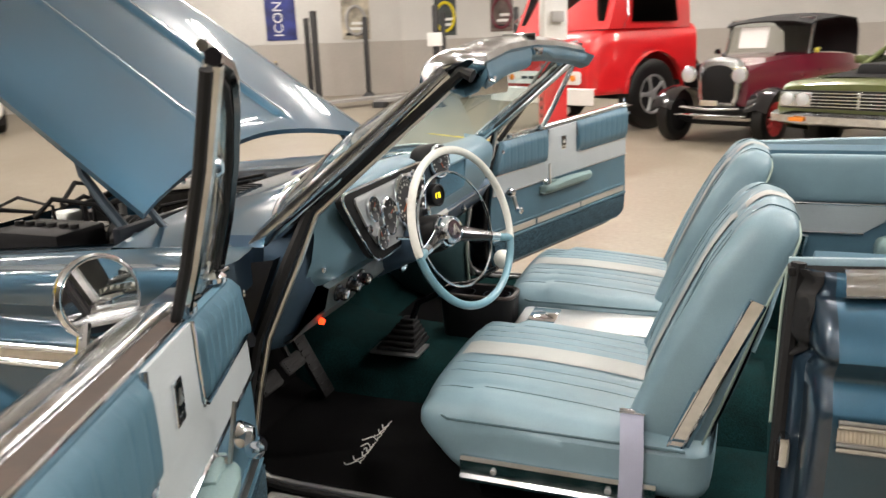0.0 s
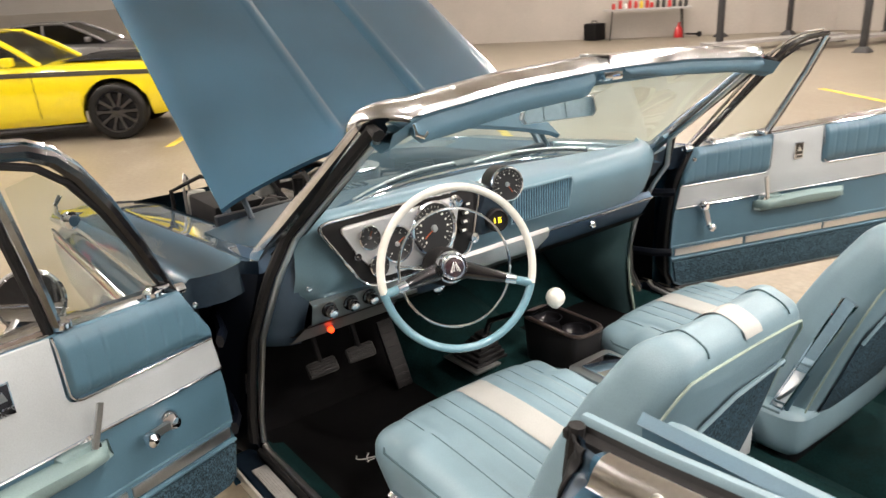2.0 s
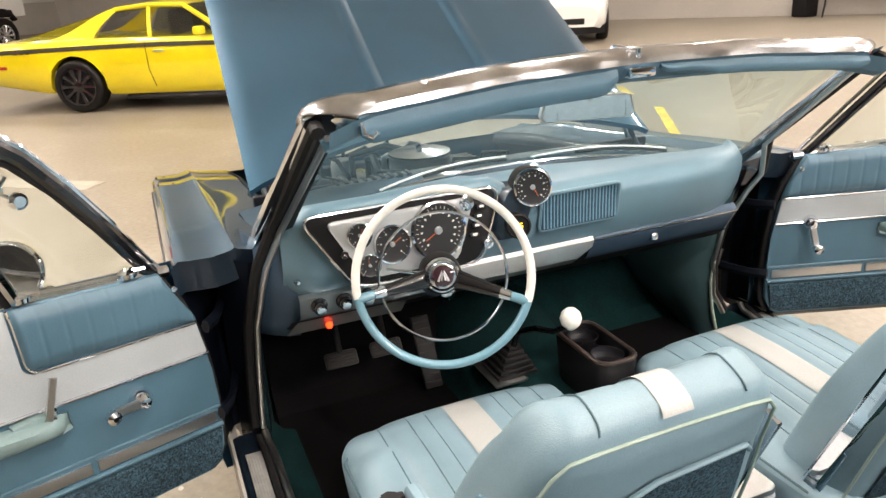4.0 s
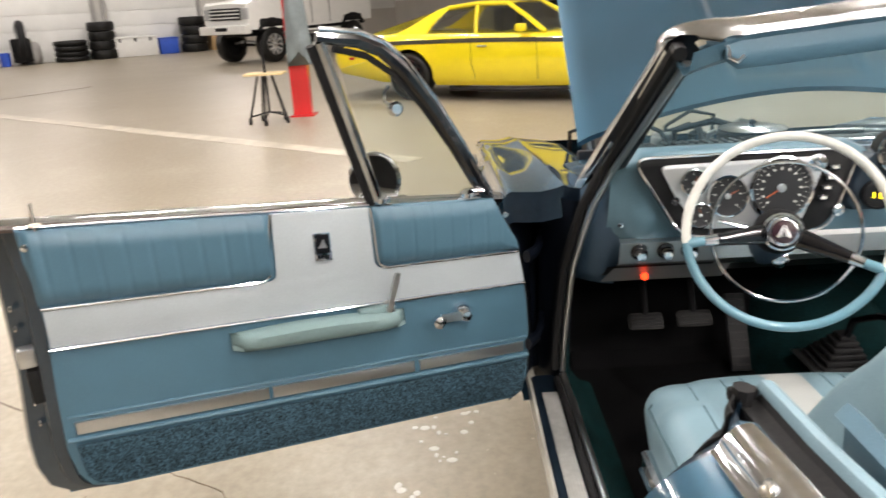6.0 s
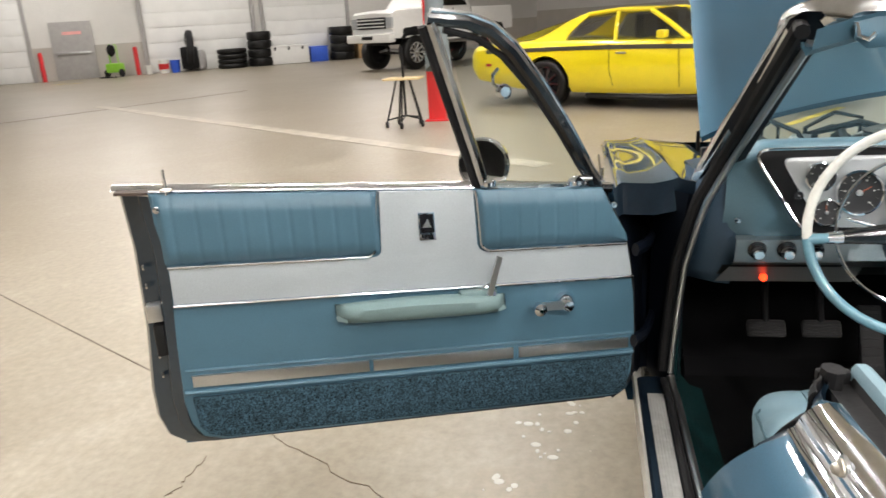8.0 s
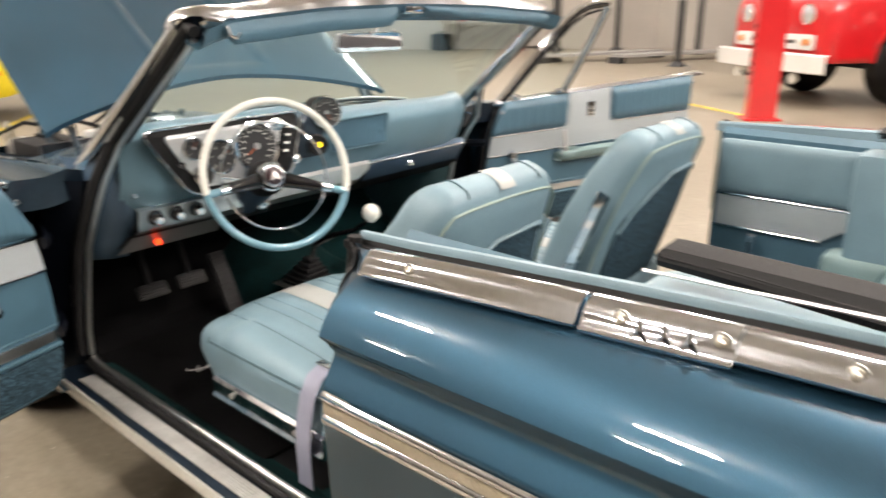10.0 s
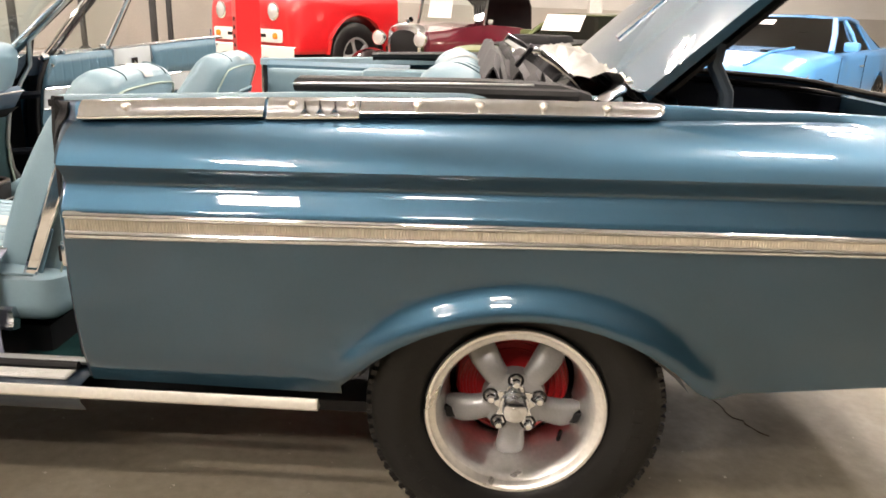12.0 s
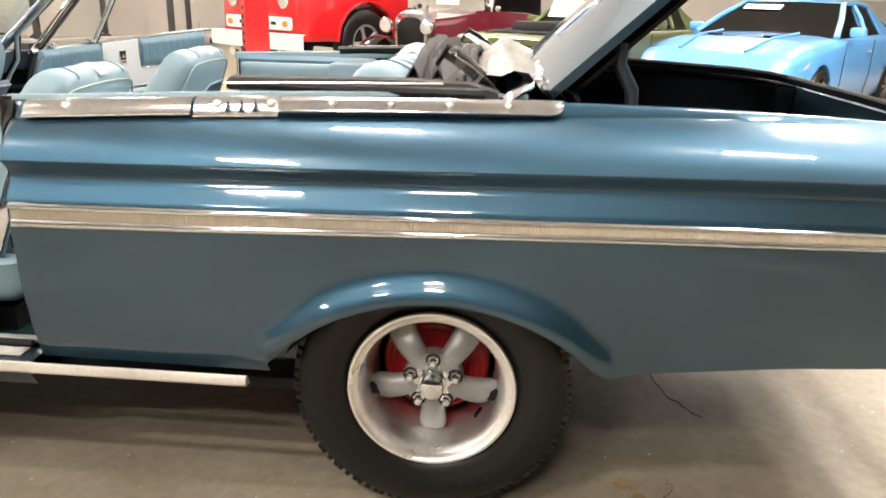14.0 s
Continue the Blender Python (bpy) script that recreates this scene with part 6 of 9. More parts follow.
part("cluster_lip", tube([put_c(a * 1.01, b * 1.03, 0.022) for a, b in hood_out], 0.0035, 8, closed=True), CHROME, cluster)
face_out = rounded([(-0.205, 0.062), (-0.16, -0.02), (-0.108, -0.084), (0.115, -0.084), (0.172, 0.066)], 0.022)
part("cluster_face", slab(face_out, lambda a, b, w: put_c(a, b, 0.0205 + w), 0.006, 0.003), SILVER, cluster, "silver gauge panel")
GAUGE_FACE = mat("black_gauge_face", (0.012, 0.013, 0.015), 0.5, var=0.1)


def gauge(a, b, r, name="gauge", ticks=20, needle=200, m=None, parent=None):
    m = (m or CL @ Matrix.Translation((0.028, a, b))) @ Matrix.Rotation(radians(90), 4, "Y")
    g = part(name, lathe([(r, 0.0), (r * 1.10, 0.002), (r * 1.09, 0.008), (r * 1.0, 0.010), (r * 0.95, 0.003)], m, 36), CHROME, parent or cluster, "chrome-ringed gauge")
    part("gauge_face", lathe([(r * 0.96, 0.002), (r * 0.96, 0.004), (0.001, 0.0042)], m, 36), GAUGE_FACE, g if not parent else parent)
    part("dial_centre", lathe([(r * 0.15, 0.0043), (r * 0.15, 0.0062), (0.001, 0.0064)], m, 20), BRUSHED, g if not parent else parent)
    tk = bmesh.new()
    for k in range(ticks):
        w = m @ Matrix.Rotation(radians(-225 + 270 * k / (ticks - 1) - 90), 4, "Z")
        rbox((r * 0.84, 0, 0.005), (r * (0.10 if k % 2 == 0 else 0.06), r * 0.02, 0.0008), 0, w, tk)
        if k % 2 == 0:
            rbox((r * 0.66, 0, 0.005), (r * 0.085, r * 0.07, 0.0008), 0, w, tk)
    part("gauge_ticks", tk, WHITE_PLASTIC, g if not parent else parent, smooth=0)
    nd = bmesh.new()
    w = m @ Matrix.Rotation(radians(needle), 4, "Z")
    rbox((r * 0.30, 0, 0.0065), (r * 0.6, r * 0.035, 0.001), 0, w, nd)
    part("needle", nd, mat("orange_needle", (0.55, 0.12, 0.04), 0.4) if "orange_needle" not in bpy.data.materials else bpy.data.materials["orange_needle"], g if not parent else parent, smooth=0)
    part("needle_hub", lathe([(r * 0.13, 0.006), (r * 0.12, 0.010), (0.0005, 0.0105)], m, 16), BRUSHED, g if not parent else parent)
    return g


gauge(0.068, 0.0, 0.066, "speedometer", 25, 300)
gauge(-0.052, -0.012, 0.043, "fuel_gauge", 11, 120)
gauge(-0.128, 0.022, 0.028, "temperature_gauge", 9, 150)
gauge(-0.113, -0.052, 0.026, "oil_gauge", 9, 190)
gauge(-0.170, -0.016, 0.009, "warning_dial", 3, 90)
part("clock_window", lathe([(0.019, 0.02), (0.019, 0.028), (0.012, 0.030), (0.012, 0.046), (0.002, 0.048)], CL @ Matrix.Translation((0, 0.150, 0.052)) @ Matrix.Rotation(radians(90), 4, "Y"), 20), CHROME, cluster, "chrome wiper knob")
for k in range(4):
    part("gear_button", rbox((0.030, 0.186 - 0.008 * k, 0.040 - 0.022 * k), (0.012, 0.026, 0.014), 0.004, CL), BLACK_GLOSS, cluster, "black push button")
    part("gear_button_mark", rbox((0.0365, 0.186 - 0.008 * k, 0.040 - 0.022 * k), (0.001, 0.012, 0.006), 0, CL), WHITE_PLASTIC, cluster)
part("cluster_knob", lathe([(0.014, 0), (0.013, 0.016), (0.004, 0.02)], CL @ Matrix.Translation((0.02, 0.196, -0.055)) @ Matrix.Rotation(radians(90), 4, "Y"), 18), CHROME, cluster, "chrome knob")

# add-on tachometer and digital gauge
part("gauge_pod", loft([[V(-2.06, y0, z), V(-1.995, y0 + 0.005, z), V(-1.978, y0 + 0.02, z), V(-1.978, y1 - 0.015, z), V(-2.0, y1, z), V(-2.06, y1, z)] for z, y0, y1 in ((0.925, -0.225, -0.13), (0.95, -0.235, -0.115), (1.0, -0.225, -0.10), (1.045, -0.205, -0.085), (1.06, -0.19, -0.095))], closed=True, cap=True), PAINT_JAMB, dash, "dark blue gauge pod", smooth=50)
tach = part("tachometer", lathe([(0.045, -0.075), (0.052, -0.06), (0.054, 0.0), (0.050, 0.006)], Matrix.Translation((-1.968, -0.115, 1.06)) @ Matrix.Rotation(radians(-14), 4, "Z") @ Matrix.Rotation(radians(84), 4, "Y"), 32), BLACK, dash, "black add-on tachometer")
gauge(0, 0, 0.047, "tach_dial", 19, 30, Matrix.Translation((-1.966, -0.116, 1.061)) @ Matrix.Rotation(radians(-14), 4, "Z") @ Matrix.Rotation(radians(-6), 4, "Y"), tach)
dg = Matrix.Translation((-1.955, -0.165, 0.965)) @ Matrix.Rotation(radians(-14), 4, "Z") @ Matrix.Rotation(radians(84), 4, "Y")
digi = part("digital_gauge", lathe([(0.030, -0.05), (0.034, -0.01), (0.034, 0.004), (0.029, 0.006), (0.028, 0.0), (0.001, 0.0)], dg, 28), BLACK, dash, "black digital gauge with amber digits")
dd = bmesh.new()
for a, b, w, h in ((-0.009, 0.0, 0.003, 0.014), (0.004, 0.0, 0.003, 0.014), (0.010, -0.004, 0.003, 0.007), (0.007, 0.006, 0.008, 0.002), (0.007, 0.0, 0.008, 0.002), (0.007, -0.007, 0.008, 0.002)):
    rbox((-b, a, 0.002), (h, w, 0.001), 0, dg, dd)
part("digits", dd, AMBER, digi, "amber digits", smooth=0)

# switch panel at the left
sw = part("switch_panel", loft([[V(-2.035, y, 0.862), V(-2.018, y, 0.855), V(-2.035, y, 0.795), V(-2.06, y, 0.785)] for y in (-0.748, -0.6, -0.48)]), BRUSHED, dash, "brushed switch panel")
part("switch_apron", loft([[V(-2.05, y, 0.79), V(-2.062, y, 0.782), V(-2.10, y - e, 0.742), V(-2.130, y - e * 1.6, 0.712), V(-2.16, y - e, 0.708)] for y, e in ((-0.745, 0.018), (-0.6, 0), (-0.45, 0))]), SPOKE_GREY, dash)
for k, y in enumerate((-0.70, -0.635, -0.575)):
    m = Matrix.Translation((-2.022, y, 0.83)) @ Matrix.Rotation(radians(100), 4, "Y")
    kn = part("switch_knob", lathe([(0.022, 0.0), (0.021, 0.004), (0.015, 0.006), (0.016, 0.022), (0.013, 0.026)], m, 24), BLACK_GLOSS, dash, "black and chrome switch knob")
    part("knob_cap", lathe([(0.013, 0.0262), (0.011, 0.030), (0.002, 0.031)], m, 20), CHROME, kn)
part("ignition", lathe([(0.02, 0), (0.02, 0.01), (0.012, 0.016), (0.002, 0.017)], Matrix.Translation((-2.0, -0.36, 0.80)) @ Matrix.Rotation(radians(95), 4, "Y"), 20), CHROME, dash, "chrome ignition lock")
part("warning_lamp", lathe([(0.009, 0.0), (0.009, 0.006), (0.007, 0.011), (0.002, 0.013)], Matrix.Translation((-2.098, -0.665, 0.736)) @ Matrix.Rotation(radians(105), 4, "Y"), 18), RED_LAMP, dash, "glowing red warning lamp")
part("dash_screw", lathe([(0.008, 0), (0.006, 0.004), (0.001, 0.005)], Matrix.Translation((-2.03, -0.745, 0.90)) @ Matrix.Rotation(radians(90), 4, "Y"), 10), CHROME, dash)

# ---- steering wheel ----
SW_N = V(0.918, -0.275, 0.285).normalized()
SW_R = V(0, 0, 1).cross(SW_N).normalized()
SW_U = SW_N.cross(SW_R)
SW = Matrix((-SW_U, SW_R, SW_N)).transposed().to_4x4()
SW.translation = (-1.775, -0.4546, 0.9458)
# in its plane: local -x is up, local y to the right, z towards the driver; the hub lies deeper than the rim
R, HUB = 0.2025, -0.058
ring = lambda a, r=R, z=0.0: SW @ V(-r * math.cos(radians(a)), r * math.sin(radians(a)), z)
HM = SW @ Matrix.Translation((0, 0, HUB))
stw = part("steering_wheel", tube([HM @ V(0, 0, -0.03), HM @ V(0.01, 0, -0.10), HM @ V(0.04, 0, -0.30)], [0.040, 0.046, 0.05], 20), DASH_LOW, car, "white and teal two-spoke steering wheel")
part("rim_white", tube([ring(a) for a in steps(-98.5, 111, 48)], 0.0102, 12), WHITE_PLASTIC, stw, "ivory upper rim")
part("rim_teal", tube([ring(a) for a in steps(111.3, 261.2, 40)], 0.0104, 12), TEAL_PLASTIC, stw, "teal lower rim")
for aim in (-99, 111):
    d = V(-math.cos(radians(aim)), math.sin(radians(aim)), 0)
    side = V(-d.y, d.x, 0)
    rings = []
    for k in steps(0, 1, 8):
        p = d * (0.030 + 0.112 * k) + V(0, 0, HUB - 0.004 + 0.040 * k)
        w = 0.024 - 0.011 * k
        rings.append([SW @ (p + side * (w * math.cos(a)) + V(0, 0, 0.012 * math.sin(a))) for a in [2 * math.pi * j / 14 for j in range(14)]])
    part("spoke", loft(rings, closed=True, cap=True), BLACK_GLOSS, stw, "black steering spoke", smooth=60)
    part("spoke_ferrule", tube([SW @ (d * 0.140 + V(0, 0, HUB + 0.035)), SW @ (d * 0.166 + V(0, 0, HUB + 0.044))], [0.0145, 0.012], 14), CHROME, stw, "chrome spoke ferrule")
    part("rim_stub", tube([SW @ (d * 0.164 + V(0, 0, HUB + 0.043)), SW @ (d * 0.186 + V(0, 0, -0.004)), SW @ (d * R)], [0.0105, 0.0115, 0.0115], 12), TEAL_PLASTIC, stw, "teal rim stub")
part("horn_ring", tube([ring(a, 0.150, -0.026) for a in steps(0, 352, 60)], 0.0034, 8, closed=True), CHROME, stw, "slim chrome horn ring")
part("column_bell", lathe([(0.052, -0.085), (0.050, -0.03), (0.044, -0.012)], HM, 32), BLACK, stw, "black column bell")
part("horn_button", lathe([(0.040, -0.014), (0.043, -0.006), (0.042, 0.002), (0.038, 0.006), (0.036, 0.022), (0.033, 0.026), (0.030, 0.022), (0.027, 0.023), (0.002, 0.026)], HM, 40), CHROME, stw, "chrome horn button")
part("horn_emblem", lathe([(0.0255, 0.0245), (0.024, 0.0265), (0.002, 0.0290)], HM, 30), mat("maroon_enamel", (0.035, 0.012, 0.018), 0.25, coat=0.6), stw, "dark maroon horn emblem")
em = bmesh.new()
for sg in (-1, 1):
    tube([HM @ V(0.012, sg * 0.012, 0.0285), HM @ V(-0.014, sg * 0.002, 0.0295)], [0.003, 0.0012], 6, bm=em)
    tube([HM @ V(0.010, sg * 0.005, 0.0295), HM @ V(-0.008, sg * 0.001, 0.0300)], [0.0022, 0.001], 6, bm=em)
part("emblem_strokes", em, BRUSHED, stw, "bright emblem strokes")
part("turn_lever", tube([HM @ V(0.0, -0.04, -0.07), HM @ V(-0.02, -0.13, -0.06)], [0.005, 0.004], 8), CHROME, stw, "chrome turn lever")

# ---- rear cabin ----
part("rear_riser", loft([[V(-1.0, y, 0.31), V(-0.83, y, 0.31), V(-0.80, y, 0.34), V(-0.78, y, 0.44), V(-0.5, y, 0.45)] for y in (-0.70, 0.0, 0.70)]), CARPET, car, "dark green carpet below the rear seat", smooth=30)
for s in (1, -1):
    part("side_carpet", rbox((-0.88, -s * 0.688, 0.41), (0.30, 0.012, 0.22), 0.004), CARPET, car, "dark green carpet along the sill")

rs = part("rear_seat", move(soft((0.50, 1.10, 0.20), 0.06, (0.0, 0.0, 0.03), (12, 40, 8)), Matrix.Translation((-0.55, 0.0, 0.46))), VINYL, car, "teal vinyl rear bench seat", smooth=70)
RB = Matrix.Translation((-0.235, 0.03, 0.82)) @ Matrix.Rotation(radians(24), 4, "Y")


def rear_shape(o):
    o.x -= 0.04 * (abs(o.y) / 0.55) ** 3
    q = sum(math.exp(-((o.y - c) / 0.012) ** 2) for c in (-0.44, -0.33, -0.22, -0.11, 0.08, 0.19, 0.30, 0.41))
    if o.x < 0 or o.z > 0.2:
        o *= 1 - 0.018 * q
    return o


part("rear_backrest", move(soft((0.20, 1.12, 0.54), 0.085, (0.03, 0, 0.01), (12, 120, 18), rear_shape), RB), VINYL, rs, "teal pleated rear backrest", smooth=70)
part("rear_stripe", loft([[RB @ (rear_shape(V(x, y, z)) + V(*o)) for y in steps(-0.06, 0.03, 6)] for x, z, o in ((-0.128, -0.05, (-0.003, 0, 0)), (-0.125, 0.08, (-0.003, 0, 0)), (-0.112, 0.185, (-0.003, 0, 0)), (-0.085, 0.245, (-0.003, 0, 0.003)), (-0.04, 0.279, (0, 0, 0.003)), (0.02, 0.281, (0, 0, 0.003)), (0.06, 0.265, (0, 0, 0.003)))]), VINYL_WHITE, rs, "white stripe", smooth=70)
ROLL = [V(-0.130, 0, -0.05), V(-0.127, 0, 0.08), V(-0.114, 0, 0.185), V(-0.087, 0, 0.245), V(-0.04, 0, 0.279), V(0.02, 0, 0.281), V(0.06, 0, 0.265)]
for turn in range(2):
    ROLL = [ROLL[0]] + [q for a, b in zip(ROLL, ROLL[1:]) for q in (a.lerp(b, 0.25), a.lerp(b, 0.75))] + [ROLL[-1]]
for y in (-0.44, -0.33, -0.22, -0.11, 0.08, 0.19, 0.30, 0.41):
    part("pleat_seam", tube([RB @ rear_shape(V(p.x, y, p.z)) for p in ROLL], 0.0022, 6), SEAM, rs)
part("rear_piping", tube([RB @ rear_shape(V(0.075, y, 0.268)) for y in steps(-0.5, 0.5, 20)], 0.007, 6), PIPING, rs)
for s in (1, -1):
    S = lambda x, y, z: V(x, -s * y, z)
    # side panel from the jamb to the rear seat
    sp = part("rear_side_panel", thick(loft([[S(x, 0.70, 0.42), S(x, 0.705, 0.70), S(x, 0.71, 0.80), S(x, 0.715, 0.99), S(x, 0.735, 1.008)] for x in (-1.0, -0.8, -0.55, -0.40)]), 0.02), VINYL_DOOR, car, "blue vinyl rear side panel")
    part("side_pale", slab([(-0.985, 0.80), (-0.56, 0.80), (-0.60, 0.74), (-0.66, 0.70), (-0.985, 0.70)], lambda a, b, w: S(a, 0.693 - w, b), 0.005, 0.002), VINYL_PALE, sp, "pale grey insert")
    for z, x1 in ((0.803, -0.56), (0.697, -0.66)):
        part("chrome_strip", tube([S(-0.985, 0.688, z), S(x1, 0.688, z)], 0.005, 8), CHROME, sp)
    part("side_pad", move(soft((0.44, 0.03, 0.17), 0.013, (0, 0.006, 0), (20, 6, 10)), Matrix.Translation(S(-0.77, 0.69, 0.895))), VINYL, sp, "teal upper pad", smooth=70)
    part("rear_quarter_block", rbox(S(-0.37, 0.645, 0.83), (0.42, 0.13, 0.33), 0.02), VINYL, sp, "teal side bolster beside the rear seat")
    part("rear_armrest", move(soft((0.46, 0.10, 0.09), 0.03, (0, 0.0, 0.005), (16, 8, 6)), Matrix.Translation(S(-0.40, 0.62, 0.66))), VINYL_GREEN, sp, "grey-green rear armrest", smooth=70)
    part("quarter_crank", tube([S(-0.86, 0.675, 0.60), S(-0.855, 0.66, 0.64), S(-0.85, 0.655, 0.69)], [0.012, 0.008, 0.013], 10), CHROME, sp, "chrome quarter-window crank")
    part("quarter_top", loft([[S(x, lerp(BELT, x)[0] - 0.075, lerp(BELT, x)[1] - 0.02), S(x, lerp(BELT, x)[0] - 0.071, lerp(BELT, x)[1] + 0.004), S(x, lerp(BELT, x)[0] - 0.064, lerp(BELT, x)[1] + 0.009), S(x, lerp(BELT, x)[0] - 0.054, lerp(BELT, x)[1] + 0.009), S(x, lerp(BELT, x)[0] - 0.050, lerp(BELT, x)[1] + 0.003), S(x, lerp(BELT, x)[0] - 0.049, lerp(BELT, x)[1] - 0.02)] for x in steps(-1.05, 0.2, 10)]), VINYL, sp, "teal vinyl strip along the window slot")
    part("quarter_slot", loft([[S(x, lerp(BELT, x)[0] + o, lerp(BELT, x)[1] + d) for o, d in ((-0.050, -0.002), (-0.046, -0.010), (-0.034, -0.013), (-0.022, -0.010), (-0.017, -0.003), (-0.017, -0.02), (-0.050, -0.02))] for x in steps(-1.04, 0.1, 10)], closed=True, cap=True), RUBBER, sp, "black quarter-window slot")
    part("slot_cap", rbox(S(-1.046, 0.832, 0.998), (0.012, 0.035, 0.016), 0.004), RUBBER, sp)
    # top rails folded down over the rear side
    rail = part("folded_top_rail", loft([[S(x, y + 0.15 * min(0, x), z + d) for y, d in ((0.715, -th), (0.765, -th), (0.775, -th * 0.4), (0.765, 0.006), (0.72, 0.009), (0.69, 0.0))] for x, z, th in ((-0.545, 1.052, 0.010), (-0.30, 1.060, 0.018), (-0.10, 1.066, 0.028), (0.06, 1.064, 0.036), (0.13, 1.045, 0.02))], closed=True, cap=True), CANVAS, car, "black folded roof rail", smooth=40)
    part("rail_strip", tube([S(-0.53, 0.776, 1.054), S(-0.2, 0.776, 1.066), S(0.0, 0.776, 1.070)], 0.0025, 6), BRUSHED, rail, "thin bright strip")
    part("rail_seal", tube([S(-0.55, 0.675, 1.040), S(-0.45, 0.695, 1.044), S(-0.30, 0.72, 1.044), S(-0.1, 0.755, 1.046), S(0.1, 0.78, 1.05)], 0.014, 8), RUBBER, rail)

# folded soft top behind the rear seat
top = part("folded_top", loft([[V(x, y, z) for y, z in ((-0.70, 1.00), (-0.62, 1.03 + h * 0.4), (-0.45, 1.02 + h), (-0.2, 1.01 + h * 0.8), (0.1, 1.01 + h), (0.4, 1.02 + h * 0.7), (0.62, 1.03 + h * 0.5), (0.70, 1.0))] for x, h in ((-0.10, -0.02), (-0.06, 0.08), (-0.02, 0.10), (0.03, 0.03), (0.07, 0.06), (0.12, 0.0), (0.16, -0.04))]), CANVAS_GREY, car, "charcoal folded soft top", smooth=60)
for k, (x, z) in enumerate(((-0.05, 1.10), (0.06, 1.085))):
    part("top_bow", tube([V(x, -0.66, z - 0.05), V(x - 0.01, -0.4, z), V(x - 0.015, 0, z + 0.012), V(x - 0.01, 0.4, z), V(x, 0.68, z - 0.04)], 0.013, 8), BLACK, top, "black roof bow")
random.seed(11)
for k, (xl, xp, xr, zp) in enumerate(((-0.135, -0.085, -0.055, 1.142), (-0.075, -0.035, 0.0, 1.135), (-0.02, 0.025, 0.05, 1.115))):
    fold = []
    for i, y in enumerate(steps(-0.63, 0.63, 16)):
        w = random.uniform(-0.012, 0.012)
        drop = 0.045 * (abs(y) / 0.63) ** 3
        fold.append([V(xl, y, 1.03), V(xl + 0.4 * (xp - xl) + w, y, 1.075 - drop * 0.5), V(xp - 0.007 + w, y, zp - 0.006 - drop), V(xp + w, y, zp - drop), V(xp + 0.007 + w, y, zp - 0.008 - drop), V(xr, y, 1.03)])
    part("canvas_fold", thick(loft(fold), 0.004), CANVAS if k == 1 else CANVAS_GREY, top, "folded charcoal canvas", smooth=40)
for s in (1, -1):
    S = lambda x, y, z: V(x, -s * y, z)
    hinge = [(0.0, 1.135), (0.03, 1.118), (0.075, 1.085), (0.115, 1.045)]
    part("hinge_plate", thick(loft([[S(x - 0.018, 0.60, z - 0.012), S(x - 0.006, 0.615, z - 0.002), S(x + 0.012, 0.63, z + 0.002), S(x + 0.026, 0.655, z - 0.010)] for x, z in hinge]), 0.004), CHROME_WORN, top, "bright pressed top hinge plate", smooth=30)
    part("hinge_arm", tube([S(-0.03, 0.60, 1.10), S(0.0, 0.625, 1.145), S(0.05, 0.63, 1.118), S(0.12, 0.65, 1.062)], [0.007, 0.009, 0.009, 0.007], 8), BLACK_GLOSS, top, "black top hinge arm")
    for x, z in ((0.012, 1.136), (0.085, 1.086)):
        part("hinge_pin", lathe([(0.011, 0), (0.010, 0.006), (0.002, 0.009)], Matrix.Translation(S(x, 0.635, z)) @ Matrix.Rotation(radians(90 * s), 4, "X"), 12), CHROME, top)
rings = []
random.seed(5)
for i, y in enumerate(steps(-0.70, 0.70, 22)):
    wob = [0.012 * math.sin(i * 1.9 + k * 2.1) + random.uniform(-0.006, 0.006) for k in range(7)]
    xo = 0.02
    rings.append([V(0.05 + xo * 0.7 + 0.034 * k, y, 1.025 + (0.105 - 0.035 * (y / 0.7) ** 2) * math.sin((0.12 + 0.86 * k / 6) * math.pi) + wob[k]) for k in range(7)])
part("rear_window_vinyl", loft(rings), CLEAR_VINYL, top, "crumpled clear vinyl rear window", smooth=80)
part("well_liner", loft([[V(-0.12, y, 0.98), V(0.0, y, 0.80), V(0.2, y, 0.80), V(0.26, y, 1.02)] for y in (-0.76, 0, 0.76)]), CANVAS, top)
rdm = part("rear_deck_moulding", tube([V(0.14, -0.785, 1.035), V(0.19, -0.74, 1.062), V(0.235, -0.5, 1.07), V(0.25, 0, 1.075), V(0.235, 0.5, 1.07), V(0.19, 0.74, 1.062), V(0.14, 0.785, 1.035)], 0.020, 10, flat=0.55), CHROME, car, "chrome moulding behind the top well", smooth=60)
for y in (-0.68, -0.54, -0.40, -0.24, -0.08, 0.08, 0.24, 0.40, 0.54, 0.68):
    x, z = 0.247 - 0.055 * abs(y) ** 2.2, 1.084 - 0.010 * abs(y) ** 1.5
    part("snap_fastener", lathe([(0.011, -0.004), (0.0105, 0.002), (0.006, 0.005), (0.003, 0.010)], Matrix.Translation((x, y, z)), 12), GOLD_TRIM, rdm)

